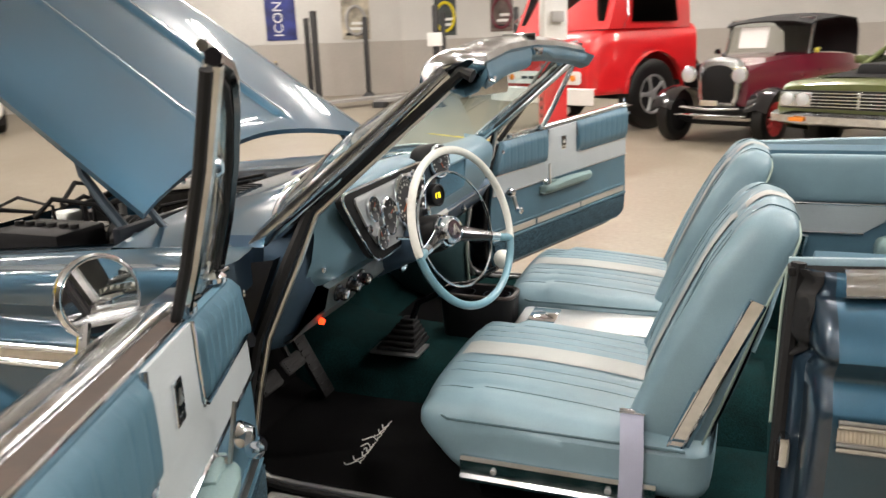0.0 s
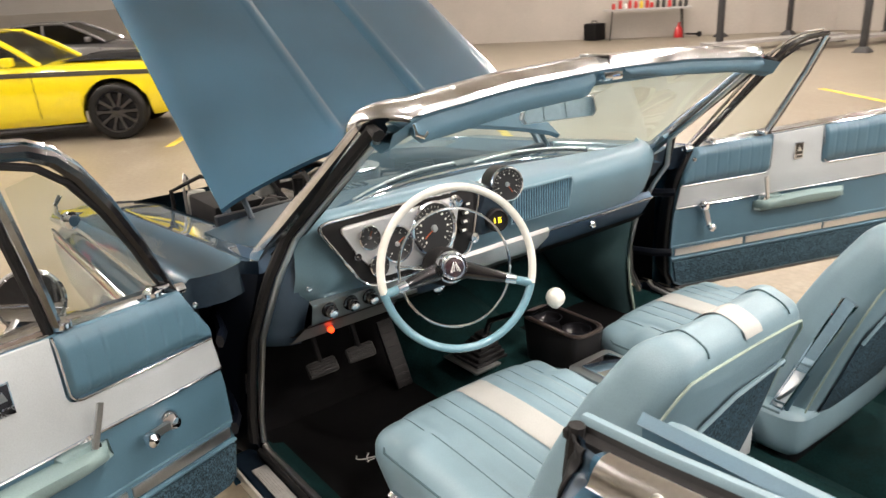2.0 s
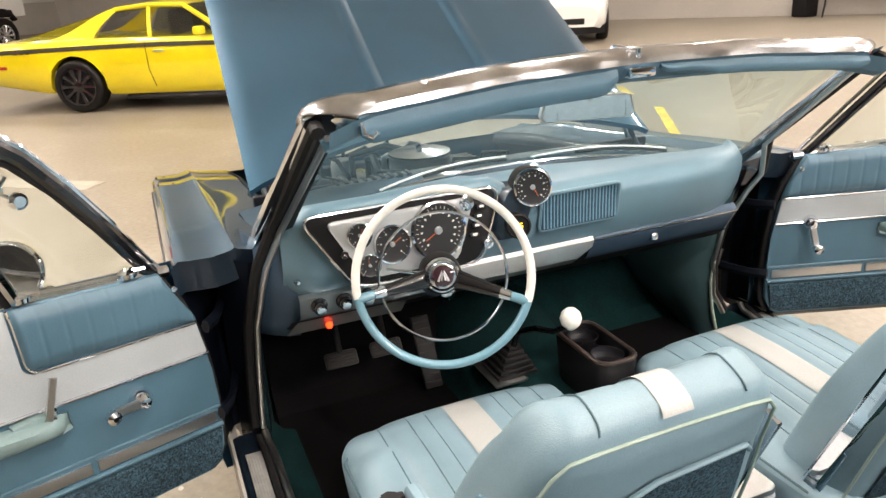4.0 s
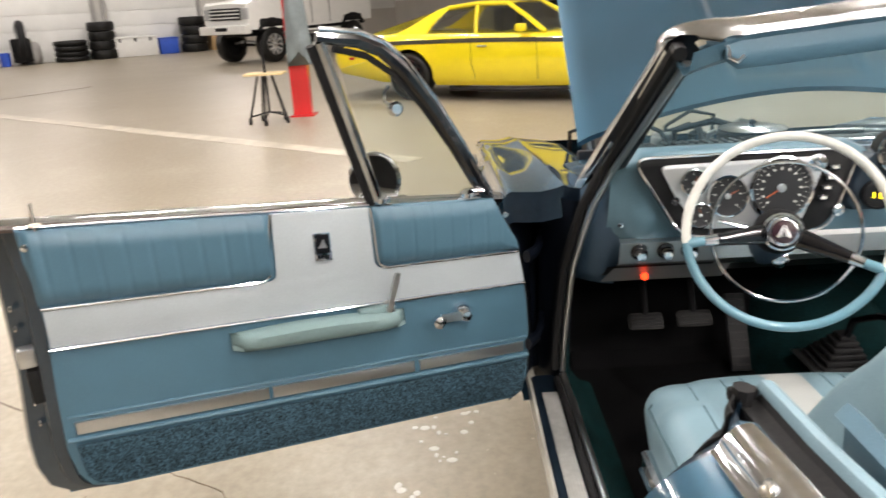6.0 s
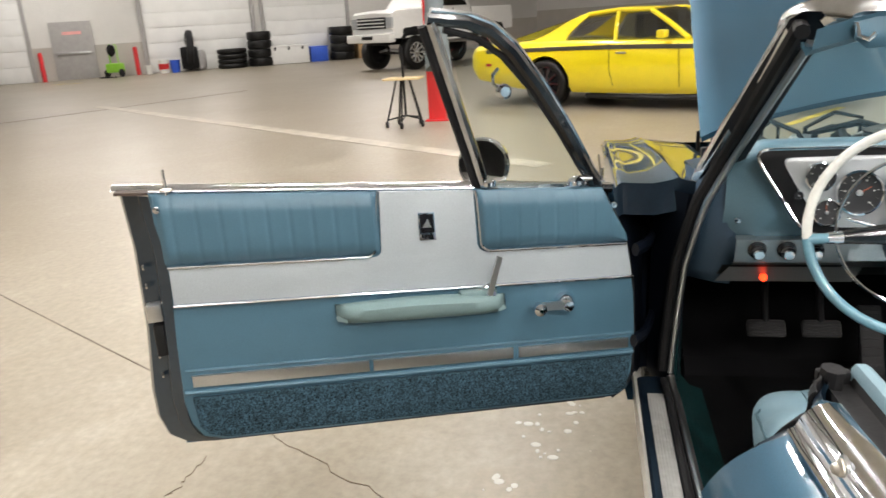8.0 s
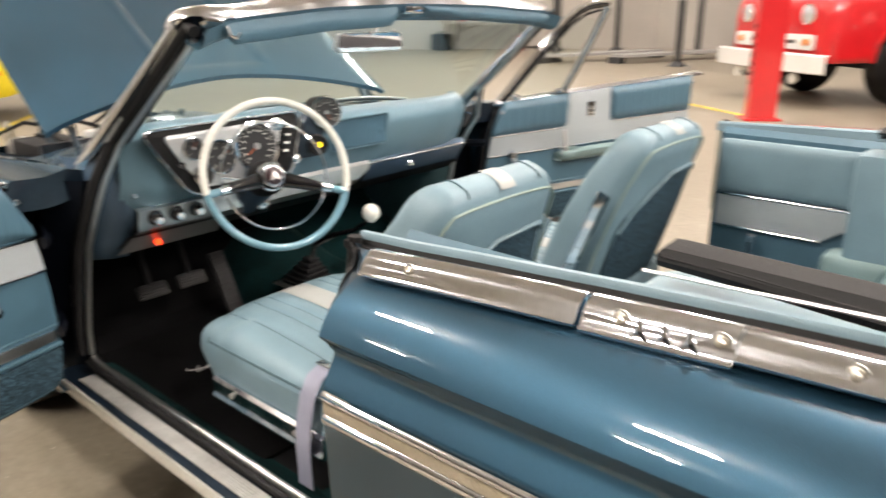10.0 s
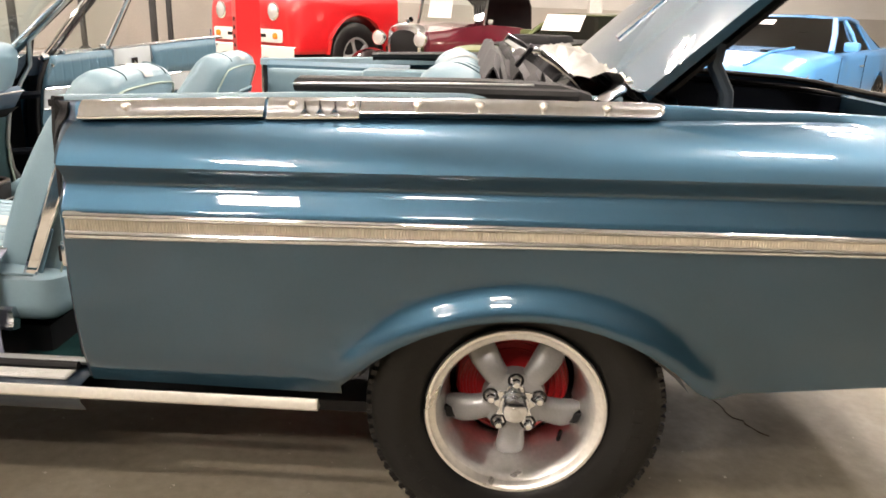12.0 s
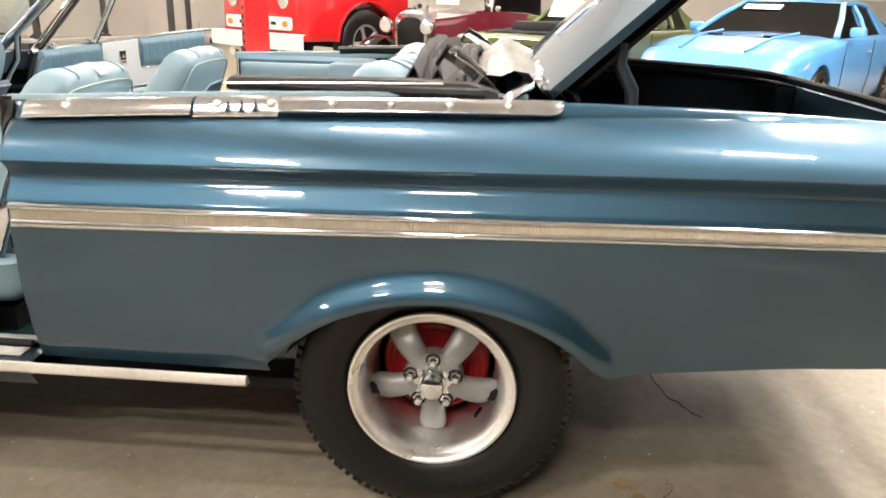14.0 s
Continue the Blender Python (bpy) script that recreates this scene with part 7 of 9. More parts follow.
# ---- trunk ----
deck = part("tulip_panel", loft([[V(0.235, y, 1.062), V(0.28, y, 1.066), V(0.32, y, 1.05), V(0.33, y, 1.02)] for y in steps(-0.75, 0.75, 10)]), PAINT, car, "blue panel before the trunk")
for s in (1, -1):
    S = lambda x, y, z: V(x, -s * y, z)
    part("trunk_gutter", loft([[S(x, lerp(BELT, x)[0] - 0.018, lerp(BELT, x)[1] - 0.004), S(x, lerp(BELT, x)[0] - 0.04, lerp(BELT, x)[1] - 0.012), S(x, lerp(BELT, x)[0] - 0.047, lerp(BELT, x)[1] - 0.04), S(x, lerp(BELT, x)[0] - 0.09, lerp(BELT, x)[1] - 0.045), S(x, lerp(BELT, x)[0] - 0.10, 0.60)] for x in steps(0.26, 1.40, 8)]), PAINT_DARK, deck, "dark trunk gutter")
    part("trunk_seal", tube([S(x, lerp(BELT, x)[0] - 0.07, lerp(BELT, x)[1] - 0.035) for x in steps(0.34, 1.36, 10)], 0.012, 8), RUBBER, deck, "black trunk seal")
part("trunk_floor", rbox((0.85, 0, 0.58), (1.15, 1.34, 0.03), 0.01), BLACK, deck, "black trunk floor")
part("trunk_bulkhead", rbox((0.30, 0, 0.80), (0.03, 1.3, 0.42), 0.01), BLACK, deck)
part("rear_panel", loft([[V(1.42, y, 0.5), V(1.46, y, 0.6), V(1.47, y, 0.8), V(1.44, y, 0.93), V(1.40, y, 0.965), V(1.36, y, 0.955), V(1.35, y, 0.6)] for y in steps(-0.94, 0.94, 12)]), PAINT, car, "blue tail panel")
part("rear_bumper", loft([[V(1.48 - 0.10 * (abs(y) / 0.95) ** 4, y, 0.40), V(1.56 - 0.10 * (abs(y) / 0.95) ** 4, y, 0.44), V(1.57 - 0.10 * (abs(y) / 0.95) ** 4, y, 0.50), V(1.50 - 0.10 * (abs(y) / 0.95) ** 4, y, 0.55)] for y in steps(-0.97, 0.97, 16)]), CHROME, car, "chrome rear bumper")
rim_path = [V(0.34, 0.72, 1.035), V(0.7, 0.715, 1.03), V(1.12, 0.695, 1.012), V(1.25, 0.67, 1.0), V(1.31, 0.60, 0.99), V(1.33, 0.4, 0.985), V(1.335, 0, 0.985), V(1.33, -0.4, 0.98), V(1.31, -0.60, 0.97), V(1.25, -0.665, 0.965)]
part("trunk_rim", tube(rim_path, 0.020, 10, flat=0.8), PAINT, deck, "blue rim of the trunk opening", smooth=60)
part("trunk_weatherstrip", tube([p + V(-0.012 if p.x > 1.2 else 0, -0.022 if p.y > 0.65 else 0, 0.008) for p in rim_path], 0.011, 8), RUBBER, deck, "black trunk weatherstrip")
LID = radians(43)


def lid_point(u, y, w=0.0):
    c = 0.03 * (1 - (y / 0.76) ** 2) - (0.05 * max(0, u - 0.95) / 0.2)
    return V(0.248, y, 1.055) + V(math.cos(LID), 0, math.sin(LID)) * u + V(-math.sin(LID), 0, math.cos(LID)) * (c + w)


lid = part("trunk_lid", thick(loft([[lid_point(u, y) for y in steps(-0.735, 0.735, 24)] for u in (0, 0.015, 0.08, 0.3, 0.6, 0.9, 1.05, 1.12)]), 0.022), PAINT, car, "open blue trunk lid", smooth=40)
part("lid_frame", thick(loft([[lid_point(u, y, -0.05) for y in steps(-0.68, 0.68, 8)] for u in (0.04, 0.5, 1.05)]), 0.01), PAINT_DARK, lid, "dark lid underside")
part("lid_spear", tube([lid_point(u, 0, 0.004) for u in steps(0.12, 1.05, 6)], 0.008, 8), CHROME, lid, "chrome lid spear")
for s in (1, -1):
    part("lid_hinge", tube([V(0.42, -s * 0.66, 0.93), V(0.46, -s * 0.66, 1.0), V(0.455, -s * 0.66, 1.06), V(0.42, -s * 0.66, 1.12), V(0.425, -s * 0.66, 1.17)], 0.024, 10, flat=0.7), DARK_STEEL, lid, "gooseneck lid hinge")

# ---- vehicles round the hall ----
YELLOW = mat("yellow_paint", (0.80, 0.65, 0.004), 0.35, var=0.03, coat=1.0)
RED_PAINT = mat("red_paint", (0.60, 0.010, 0.014), 0.35, var=0.05, coat=0.8)
MAROON = mat("maroon_paint", (0.12, 0.004, 0.018), 0.3, var=0.06, coat=1.0)
OLIVE = mat("olive_green_paint", (0.10, 0.125, 0.04), 0.35, 0.3, var=0.05, coat=1.0)
SKY_BLUE = mat("bright_blue_paint", (0.10, 0.36, 0.75), 0.35, 0.1, var=0.04, coat=1.0)
WHITE_PAINT = mat("white_paint", (0.78, 0.78, 0.76), 0.35, var=0.03, coat=0.8)
GREY_PAINT = mat("dark_grey_paint", (0.12, 0.12, 0.125), 0.35, 0.3, var=0.05, coat=0.8)
STRIPE = mat("dark_stripe", (0.06, 0.055, 0.035), 0.4)
LAMP_GLASS = mat("lamp_lens", (0.62, 0.64, 0.66), 0.12, 0.4, var=0.1, coat=0.8)
AMBER_LENS = mat("amber_lens", (0.75, 0.22, 0.02), 0.25, coat=0.6)
DARK_INSIDE = mat("dark_cabin", (0.02, 0.02, 0.022), 0.7)
PAPER = mat("white_paper", (0.8, 0.8, 0.78), 0.7, var=0.03)
LIFT_GREY = mat("dark_lift_steel", (0.03, 0.03, 0.032), 0.5, var=0.2)
HANDLE = mat("satin_metal", (0.5, 0.5, 0.5), 0.3, 0.9)


def road_wheel(parent, x, y, r, w, rim, rim_r, spokes=5, rim_label=""):
    sg = 1 if y > 0 else -1
    m = Matrix.Translation((x, y, r)) @ Matrix.Rotation(radians(-90 * sg), 4, "X")
    b = part("wheel", lathe([(rim_r * 0.96, -w * 0.3), (rim_r * 0.96, w * 0.30), (rim_r * 0.2, w * 0.28)], m, 28), BLACK, parent, rim_label)
    part("tyre", lathe([(rim_r, -w * 0.45), (r * 0.9, -w * 0.5), (r * 0.985, -w * 0.4), (r, -w * 0.2), (r, w * 0.2), (r * 0.985, w * 0.4), (r * 0.9, w * 0.5), (rim_r * 1.02, w * 0.47), (rim_r, w * 0.35)], m, 40, cap=False), TYRE, b, "black tyre", smooth=50)
    part("rim", lathe([(rim_r * 0.99, w * 0.30), (rim_r * 1.0, w * 0.46), (rim_r * 0.93, w * 0.47), (rim_r * 0.88, w * 0.36)], m, 36, cap=False), rim, b)
    for k in range(spokes):
        q = m @ Matrix.Rotation(2 * math.pi * k / spokes, 4, "Z")
        part("spoke", loft([[q @ V(a, -h, z), q @ V(a, -h * 0.6, z + 0.02), q @ V(a, h * 0.6, z + 0.02), q @ V(a, h, z)] for a, h, z in ((rim_r * 0.1, rim_r * 0.16, w * 0.36), (rim_r * 0.55, rim_r * 0.10, w * 0.36), (rim_r * 0.95, rim_r * 0.15, w * 0.38))]), rim, b)
    part("hub", lathe([(rim_r * 0.25, w * 0.3), (rim_r * 0.24, w * 0.44), (rim_r * 0.05, w * 0.47)], m, 20), rim, b)
    return b


def shell(stations, arches, n=60, r_arch=0.39, z_arch=0.33):
    """A car's lower body from stations (x, half width, underside, shoulder, top)."""
    x0, x1 = stations[0][0], stations[-1][0]
    xs = set(steps(x0, x1, n))
    for c in arches:
        xs |= {c - r_arch * 0.999, c + r_arch * 0.999, c - r_arch - 0.002, c + r_arch + 0.002}
        xs |= {c + r_arch * math.cos(math.pi * k / 12) * 0.999 for k in range(13)}
    rings = []
    for x in sorted(xs):
        hw, z0, zs, zt = lerp(stations, x)
        za = z0
        for c in arches:
            if abs(x - c) < r_arch:
                za = max(za, z_arch + math.sqrt(r_arch**2 - (x - c) ** 2))
        lower = [(0.88, z0), (0.975, z0 + 0.09), (1.0, z0 + (zs - z0) * 0.45), (0.995, z0 + (zs - z0) * 0.62), (0.99, zs - 0.06)]
        half = [(hw * k, max(z, za)) for k, z in lower] + [(hw * 0.965, zs - 0.012), (hw * 0.90, zs + (zt - zs) * 0.45), (hw * 0.70, zt - 0.012), (hw * 0.35, zt), (0, zt + 0.006)]
        rings.append([V(x, y, z) for y, z in half] + [V(x, -y, z) for y, z in half[-2::-1]])
    return loft(rings, cap=True)


def pane_of(name, corners, parent, material=None, t=0.006):
    b = bmesh.new()
    b.faces.new([b.verts.new(c) for c in corners])
    return part(name, thick(b, t), material or GLASS_DARK, parent, smooth=0)


def coupe(name, label, cat, at, heading, paint, st, arches, cabin, wheel, k=1.0, extras=None, roof=None, glassm=None, sail=0.58):
    """A closed car facing +x: cabin = (xa, xb, xc, xd, zbelt, zroof, hw_belt, hw_roof, x_post)."""
    c = thing(name, label, cat, (at[0], at[1], 0), heading)
    c.scale = (k, k, k)
    body = part("body", shell(st, arches, r_arch=wheel[0] * 1.16, z_arch=wheel[0]), paint, c, smooth=40)
    part("inner_arch", rbox(((arches[0] + arches[1]) / 2, 0, 0.55), (arches[0] - arches[1] + 0.9, 1.25, 0.42), 0.02), BLACK, c, "black under-body")
    xa, xb, xc, xd, zb, zr, hb, hr, xp = cabin
    roof_m = roof or paint
    part("roof", loft([[V(x, y * hr, zr + dz - 0.05 * abs(y) ** 4) for y in steps(-1, 1, 10)] for x, dz in ((xb, -0.035), (xb - 0.12, -0.008), ((xb + xc) / 2, 0.012), (xc + 0.12, -0.008), (xc, -0.05))]), roof_m, c, smooth=60)
    for s in (1, -1):
        for p, q, r in (((xa, s * hb, zb), (xb, s * hr, zr - 0.06), 0.035), ((xp, s * hb * 1.0, zb), (xp - 0.05, s * hr, zr - 0.05), 0.028)):
            part("pillar", tube([V(*p), V(*p).lerp(V(*q), 0.5) + V(0, s * 0.015, 0.02), V(*q)], r, 8), roof_m, c)
        part("roof_rail", tube([V(xb, s * hr, zr - 0.05), V((xb + xc) / 2, s * hr * 1.01, zr - 0.03), V(xc, s * hr, zr - 0.07)], 0.03, 8), roof_m, c)
        g = glassm or GLASS_DARK
        pane_of("side_window", [V(xa - 0.06, s * hb, zb), V(xb - 0.02, s * hr, zr - 0.07), V(xp - 0.03, s * hr, zr - 0.06), V(xp, s * hb, zb)], c, g)
        pane_of("side_window", [V(xp - 0.03, s * hb, zb), V(xp - 0.07, s * hr, zr - 0.06), V(xc + 0.02, s * hr, zr - 0.09), V(xd + (xp - xd) * sail, s * hb, zb)], c, g)
        side_y = lambda z: s * (hb * 1.0 + (hr - hb) * min(1, max(0, (z - zb) / (zr - 0.07 - zb))))
        xq = xd + (xp - xd) * (sail - 0.02)
        arc_top = [(xc + 0.10 + (xd - 0.06 - xc - 0.10) * k, zb + 0.015 + (zr - 0.06 - zb) * (0.5 + 0.5 * math.cos(math.pi * min(1, k / 0.72))) ** 1.15) for k in steps(0, 1, 14)]
        front_edge = [(xq + (xc + 0.04 - xq) * k ** 1.5, zb - 0.03 + (zr - 0.075 - zb + 0.03) * k) for k in steps(0, 1, 6)]
        part("sail_panel", slab(front_edge + arc_top, lambda a, b, w: V(a, side_y(b) + s * (w - 0.012), b), 0.024, 0.006), roof_m, c, "body-coloured sail panel", smooth=40)
    pane_of("windshield", [V(xa, hb * 0.97, zb), V(xb, hr * 0.97, zr - 0.05), V(xb, -hr * 0.97, zr - 0.05), V(xa, -hb * 0.97, zb)], c, glassm or GLASS_DARK)
    pane_of("rear_window", [V(xd, hb * 0.95, zb), V(xc, hr * 0.95, zr - 0.06), V(xc, -hr * 0.95, zr - 0.06), V(xd, -hb * 0.95, zb)], c, glassm or GLASS_DARK)
    part("cabin_floor", rbox(((xa + xd) / 2, 0, zb - 0.06), (abs(xa - xd) * 0.9, hb * 1.75, 0.06), 0.02), DARK_INSIDE, c)
    for s in (1, -1):
        part("front_seat", rbox((xp + 0.25, s * 0.36, zb + 0.10), (0.16, 0.46, 0.46), 0.06), DARK_INSIDE, c)
    part("steering_wheel", tube([V(xa - 0.42 - 0.06 * math.sin(a), 0.36 + 0.17 * math.cos(a), zb + 0.06 + 0.15 * math.sin(a)) for a in [2 * math.pi * i / 20 for i in range(20)]], 0.012, 6, closed=True), DARK_INSIDE, c)
    for ax in arches:
        for s in (1, -1):
            road_wheel(c, ax, s * wheel[4], wheel[0], wheel[1], wheel[2], wheel[3], wheel[5], wheel[6])
    for s in (1, -1):
        hw = lerp(st, xp)[0]
        seam = [V(xp - 0.04, s * (hw + 0.002), zb - 0.03), V(xp - 0.04, s * (hw + 0.004), 0.55), V(xp + 0.02, s * (hw * 0.985 + 0.004), 0.32)]
        part("door_seam", tube(seam, 0.004, 5), BLACK, c)
        seam = [V(xa - 0.10, s * (lerp(st, xa)[0] + 0.002), zb - 0.05), V(xa - 0.08, s * (lerp(st, xa)[0] + 0.003), 0.5), V(xa - 0.08, s * (lerp(st, xa)[0] * 0.985 + 0.002), 0.32)]
        part("door_seam", tube(seam, 0.004, 5), BLACK, c)
        part("door_handle", rbox((xp + 0.14, s * (hw + 0.012), zb - 0.16), (0.15, 0.02, 0.025), 0.008), HANDLE, c)
        part("side_mirror", rbox((xa - 0.30, s * (hb + 0.14), zb + 0.07), (0.12, 0.17, 0.11), 0.035), paint, c)
    return c, body


# yellow fastback coupe
st = [(-2.95, 0.74, 0.46, 0.80, 0.86), (-2.84, 0.82, 0.38, 0.88, 0.93), (-2.0, 0.90, 0.26, 0.92, 0.97), (-1.0, 0.91, 0.22, 0.92, 0.98), (0.6, 0.90, 0.22, 0.90, 0.94), (1.5, 0.89, 0.24, 0.87, 0.93), (2.2, 0.86, 0.30, 0.82, 0.88), (2.42, 0.80, 0.40, 0.76, 0.82)]
yc, yb = coupe("yellow_coupe", "bright yellow fastback coupe with dark side stripe", "car", (-12.15, 0.10), 61, YELLOW, st, (1.42, -1.50), (0.62, 0.02, -0.95, -2.35, 0.93, 1.36, 0.80, 0.60, -0.42), (0.345, 0.26, BLACK_GLOSS, 0.25, 0.79, 10, "black alloy wheel"), 1.06, glassm=glass("yellow_car_glass", (0.80, 0.82, 0.82)), sail=0.60)
for s in (1, -1):
    part("side_stripe", loft([[V(x, s * (lerp(st, x)[0] * 0.997 + 0.004), z - 0.028), V(x, s * (lerp(st, x)[0] * 0.992 + 0.006), z + 0.028)] for x, z in [(x, 0.80 + 0.045 * math.sin((x + 2.3) / 4.6 * 3.14) - 0.01 * x) for x in steps(-2.6, 2.2, 30)]]), STRIPE, yc, "dark side stripe")
    part("marker_lamp", rbox((-2.55, s * 0.845, 0.62), (0.10, 0.03, 0.04), 0.006), RED_DRUM, yc, "red side marker")
    part("marker_lamp", rbox((2.1, s * 0.87, 0.58), (0.14, 0.02, 0.05), 0.006), AMBER_LENS, yc, "amber side marker")
    for k in range(4):
        part("lettering_bar", rbox((-2.30 + 0.085 * k, s * 0.885, 0.82), (0.055, 0.006, 0.06), 0), STRIPE, yc)
    part("headlamp", lathe([(0.09, 0), (0.085, 0.03), (0.02, 0.045)], Matrix.Translation((2.40, s * 0.62, 0.66)) @ Matrix.Rotation(radians(90), 4, "Y"), 20), LAMP_GLASS, yc)
part("front_bumper", loft([[V(2.44 + 0.05 * (1 - abs(y)), y * 0.86, 0.42), V(2.52 + 0.05 * (1 - abs(y)), y * 0.87, 0.46), V(2.52 + 0.05 * (1 - abs(y)), y * 0.87, 0.51), V(2.44 + 0.05 * (1 - abs(y)), y * 0.86, 0.54)] for y in steps(-1, 1, 8)]), CHROME, yc, "chrome bumper")
part("hood_scoop", rbox((1.35, 0, 0.96), (0.75, 0.55, 0.10), 0.04, taper=(0.9, 0.9)), BLACK, yc, "black hood scoop")
part("black_hood", loft([[V(x, y, lerp(st, x)[3] + 0.012) for y in steps(-0.55, 0.55, 6)] for x in (0.75, 1.4, 2.1)]), BLACK, yc, "matt black hood panel")
part("rocker_pipe", tube([V(-0.9, -0.75, 0.17), V(0.3, -0.78, 0.17), V(1.0, -0.7, 0.19)], 0.035, 8), ENGINE, yc)

# white sedan and grey sedan further off
st = [(-2.3, 0.72, 0.40, 0.86, 0.92), (-2.1, 0.86, 0.28, 0.96, 1.02), (-1.2, 0.92, 0.20, 0.98, 1.02), (0.8, 0.92, 0.20, 0.92, 0.98), (1.6, 0.90, 0.22, 0.84, 0.92), (2.15, 0.82, 0.26, 0.70, 0.78), (2.35, 0.66, 0.30, 0.60, 0.66)]
ws, _ = coupe("white_sedan", "modern white sedan with slim dark headlamps", "car", (-16.9, 9.02), -30, WHITE_PAINT, st, (1.45, -1.40), (0.95, 0.15, -0.9, -1.75, 0.98, 1.42, 0.82, 0.60, -0.25), (0.33, 0.22, GREY_PAINT, 0.23, 0.80, 5, "grey alloy wheel"), 1.18)
for s in (1, -1):
    part("headlamp", loft([[V(2.12, s * 0.60, 0.68), V(2.13, s * 0.62, 0.73)], [V(2.02, s * 0.80, 0.70), V(1.98, s * 0.80, 0.76)], [V(1.75, s * 0.885, 0.76), V(1.72, s * 0.88, 0.79)]]), BLACK_GLOSS, ws, "dark slim headlamp")
part("intake", rbox((2.30, 0, 0.40), (0.12, 0.86, 0.11), 0.02), BLACK, ws, "black lower intake")
part("valance", loft([[V(2.30 - 0.35 * abs(y) ** 3, y * 0.80, 0.16), V(2.37 - 0.35 * abs(y) ** 3, y * 0.82, 0.17), V(2.37 - 0.35 * abs(y) ** 3, y * 0.82, 0.30), V(2.30 - 0.35 * abs(y) ** 3, y * 0.80, 0.31)] for y in steps(-1, 1, 12)], cap=True), BLACK, ws, "black lower valance")
for s in (1, -1):
    part("corner_vent", tube([V(2.235, s * 0.52, 0.50), V(2.12, s * 0.72, 0.53), V(2.08, s * 0.75, 0.40)], [0.008, 0.018, 0.008], 6), BLACK, ws, "dark corner vent")
gs, _ = coupe("grey_sedan", "dark grey sedan parked behind the yellow coupe", "car", (-18.6, 2.2), 62, GREY_PAINT, st, (1.45, -1.40), (0.95, 0.15, -0.9, -1.75, 0.98, 1.42, 0.82, 0.60, -0.25), (0.33, 0.22, GREY_PAINT, 0.23, 0.80, 5, "grey alloy wheel"), 1.0)

# bright blue sedan
st = [(-2.45, 0.74, 0.38, 0.92, 0.98), (-2.2, 0.88, 0.26, 1.0, 1.06), (-1.2, 0.93, 0.20, 0.99, 1.04), (0.8, 0.93, 0.20, 0.95, 1.02), (1.7, 0.92, 0.22, 0.88, 0.98), (2.25, 0.86, 0.25, 0.78, 0.86), (2.48, 0.74, 0.28, 0.62, 0.68)]
bs, _ = coupe("blue_sedan", "bright sky-blue sports sedan with black wheels", "car", (3.85, 7.63), -128.75, SKY_BLUE, st, (1.50, -1.42), (0.90, 0.05, -1.0, -1.95, 0.99, 1.42, 0.83, 0.60, -0.30), (0.34, 0.24, BLACK_GLOSS, 0.25, 0.82, 10, "black alloy wheel"), 1.0)
for s in (1, -1):
    part("headlamp", loft([[V(2.36, s * 0.66, 0.60), V(2.33, s * 0.66, 0.72)], [V(2.22, s * 0.83, 0.62), V(2.16, s * 0.83, 0.76)], [V(1.9, s * 0.905, 0.72), V(1.85, s * 0.895, 0.80)]]), LAMP_GLASS, bs, "clear swept headlamp")
    part("hood_crease", tube([V(1.0, s * 0.45, 1.035), V(1.7, s * 0.42, 0.99), V(2.3, s * 0.36, 0.86)], 0.014, 6), SKY_BLUE, bs)
    part("vent_slot", rbox((1.5, s * 0.32, 1.0), (0.25, 0.08, 0.02), 0.006), BLACK, bs)
part("grille", rbox((2.46, 0, 0.52), (0.06, 1.0, 0.16), 0.02), BLACK, bs, "black grille")
part("intake", rbox((2.44, 0, 0.32), (0.10, 1.4, 0.12), 0.02), BLACK, bs)
part("paper_sheet", slab([(0.05, 0.0), (0.52, 0.0), (0.52, 0.14), (0.05, 0.14)], lambda a, b, w: V(0.30 - b * 0.86 + w * 0.2, -a, 1.285 + b * 0.42 + w), 0.003), PAPER, bs, "white paper behind the windshield")
part("wiper", tube([V(0.93, 0.5, 1.0), V(0.80, 0.1, 1.03)], 0.01, 6), BLACK, bs)

# olive green hardtop with a black scooped hood
st = [(-2.55, 0.82, 0.40, 0.84, 0.90), (-2.3, 0.93, 0.30, 0.92, 0.97), (-1.2, 0.96, 0.24, 0.94, 0.99), (0.8, 0.96, 0.24, 0.93, 0.99), (1.8, 0.95, 0.27, 0.90, 0.96), (2.45, 0.93, 0.36, 0.86, 0.92), (2.56, 0.90, 0.42, 0.80, 0.86)]
hd = radians(-123)
gc, _ = coupe("green_hardtop", "olive green hardtop with black hood scoop and quad headlamps", "car", (0.26 - 2.58 * math.cos(hd), 6.60 - 2.58 * math.sin(hd)), -123, OLIVE, st, (1.55, -1.38), (0.70, 0.10, -1.15, -1.75, 0.98, 1.36, 0.84, 0.62, -0.45), (0.335, 0.22, BRUSHED, 0.19, 0.84, 5, "steel wheel"), 1.0, glassm=glass("green_car_glass", (0.45, 0.5, 0.45)))
part("front_bumper", loft([[V(2.60 - 0.14 * abs(y) ** 4, y * 0.96, 0.42), V(2.70 - 0.14 * abs(y) ** 4, y * 0.97, 0.45), V(2.71 - 0.14 * abs(y) ** 4, y * 0.97, 0.53), V(2.62 - 0.14 * abs(y) ** 4, y * 0.96, 0.57)] for y in steps(-1, 1, 14)]), CHROME_WORN, gc, "chrome front bumper")
part("grille_opening", rbox((2.565, 0, 0.70), (0.04, 1.74, 0.20), 0.03), BLACK, gc, "black grille opening")
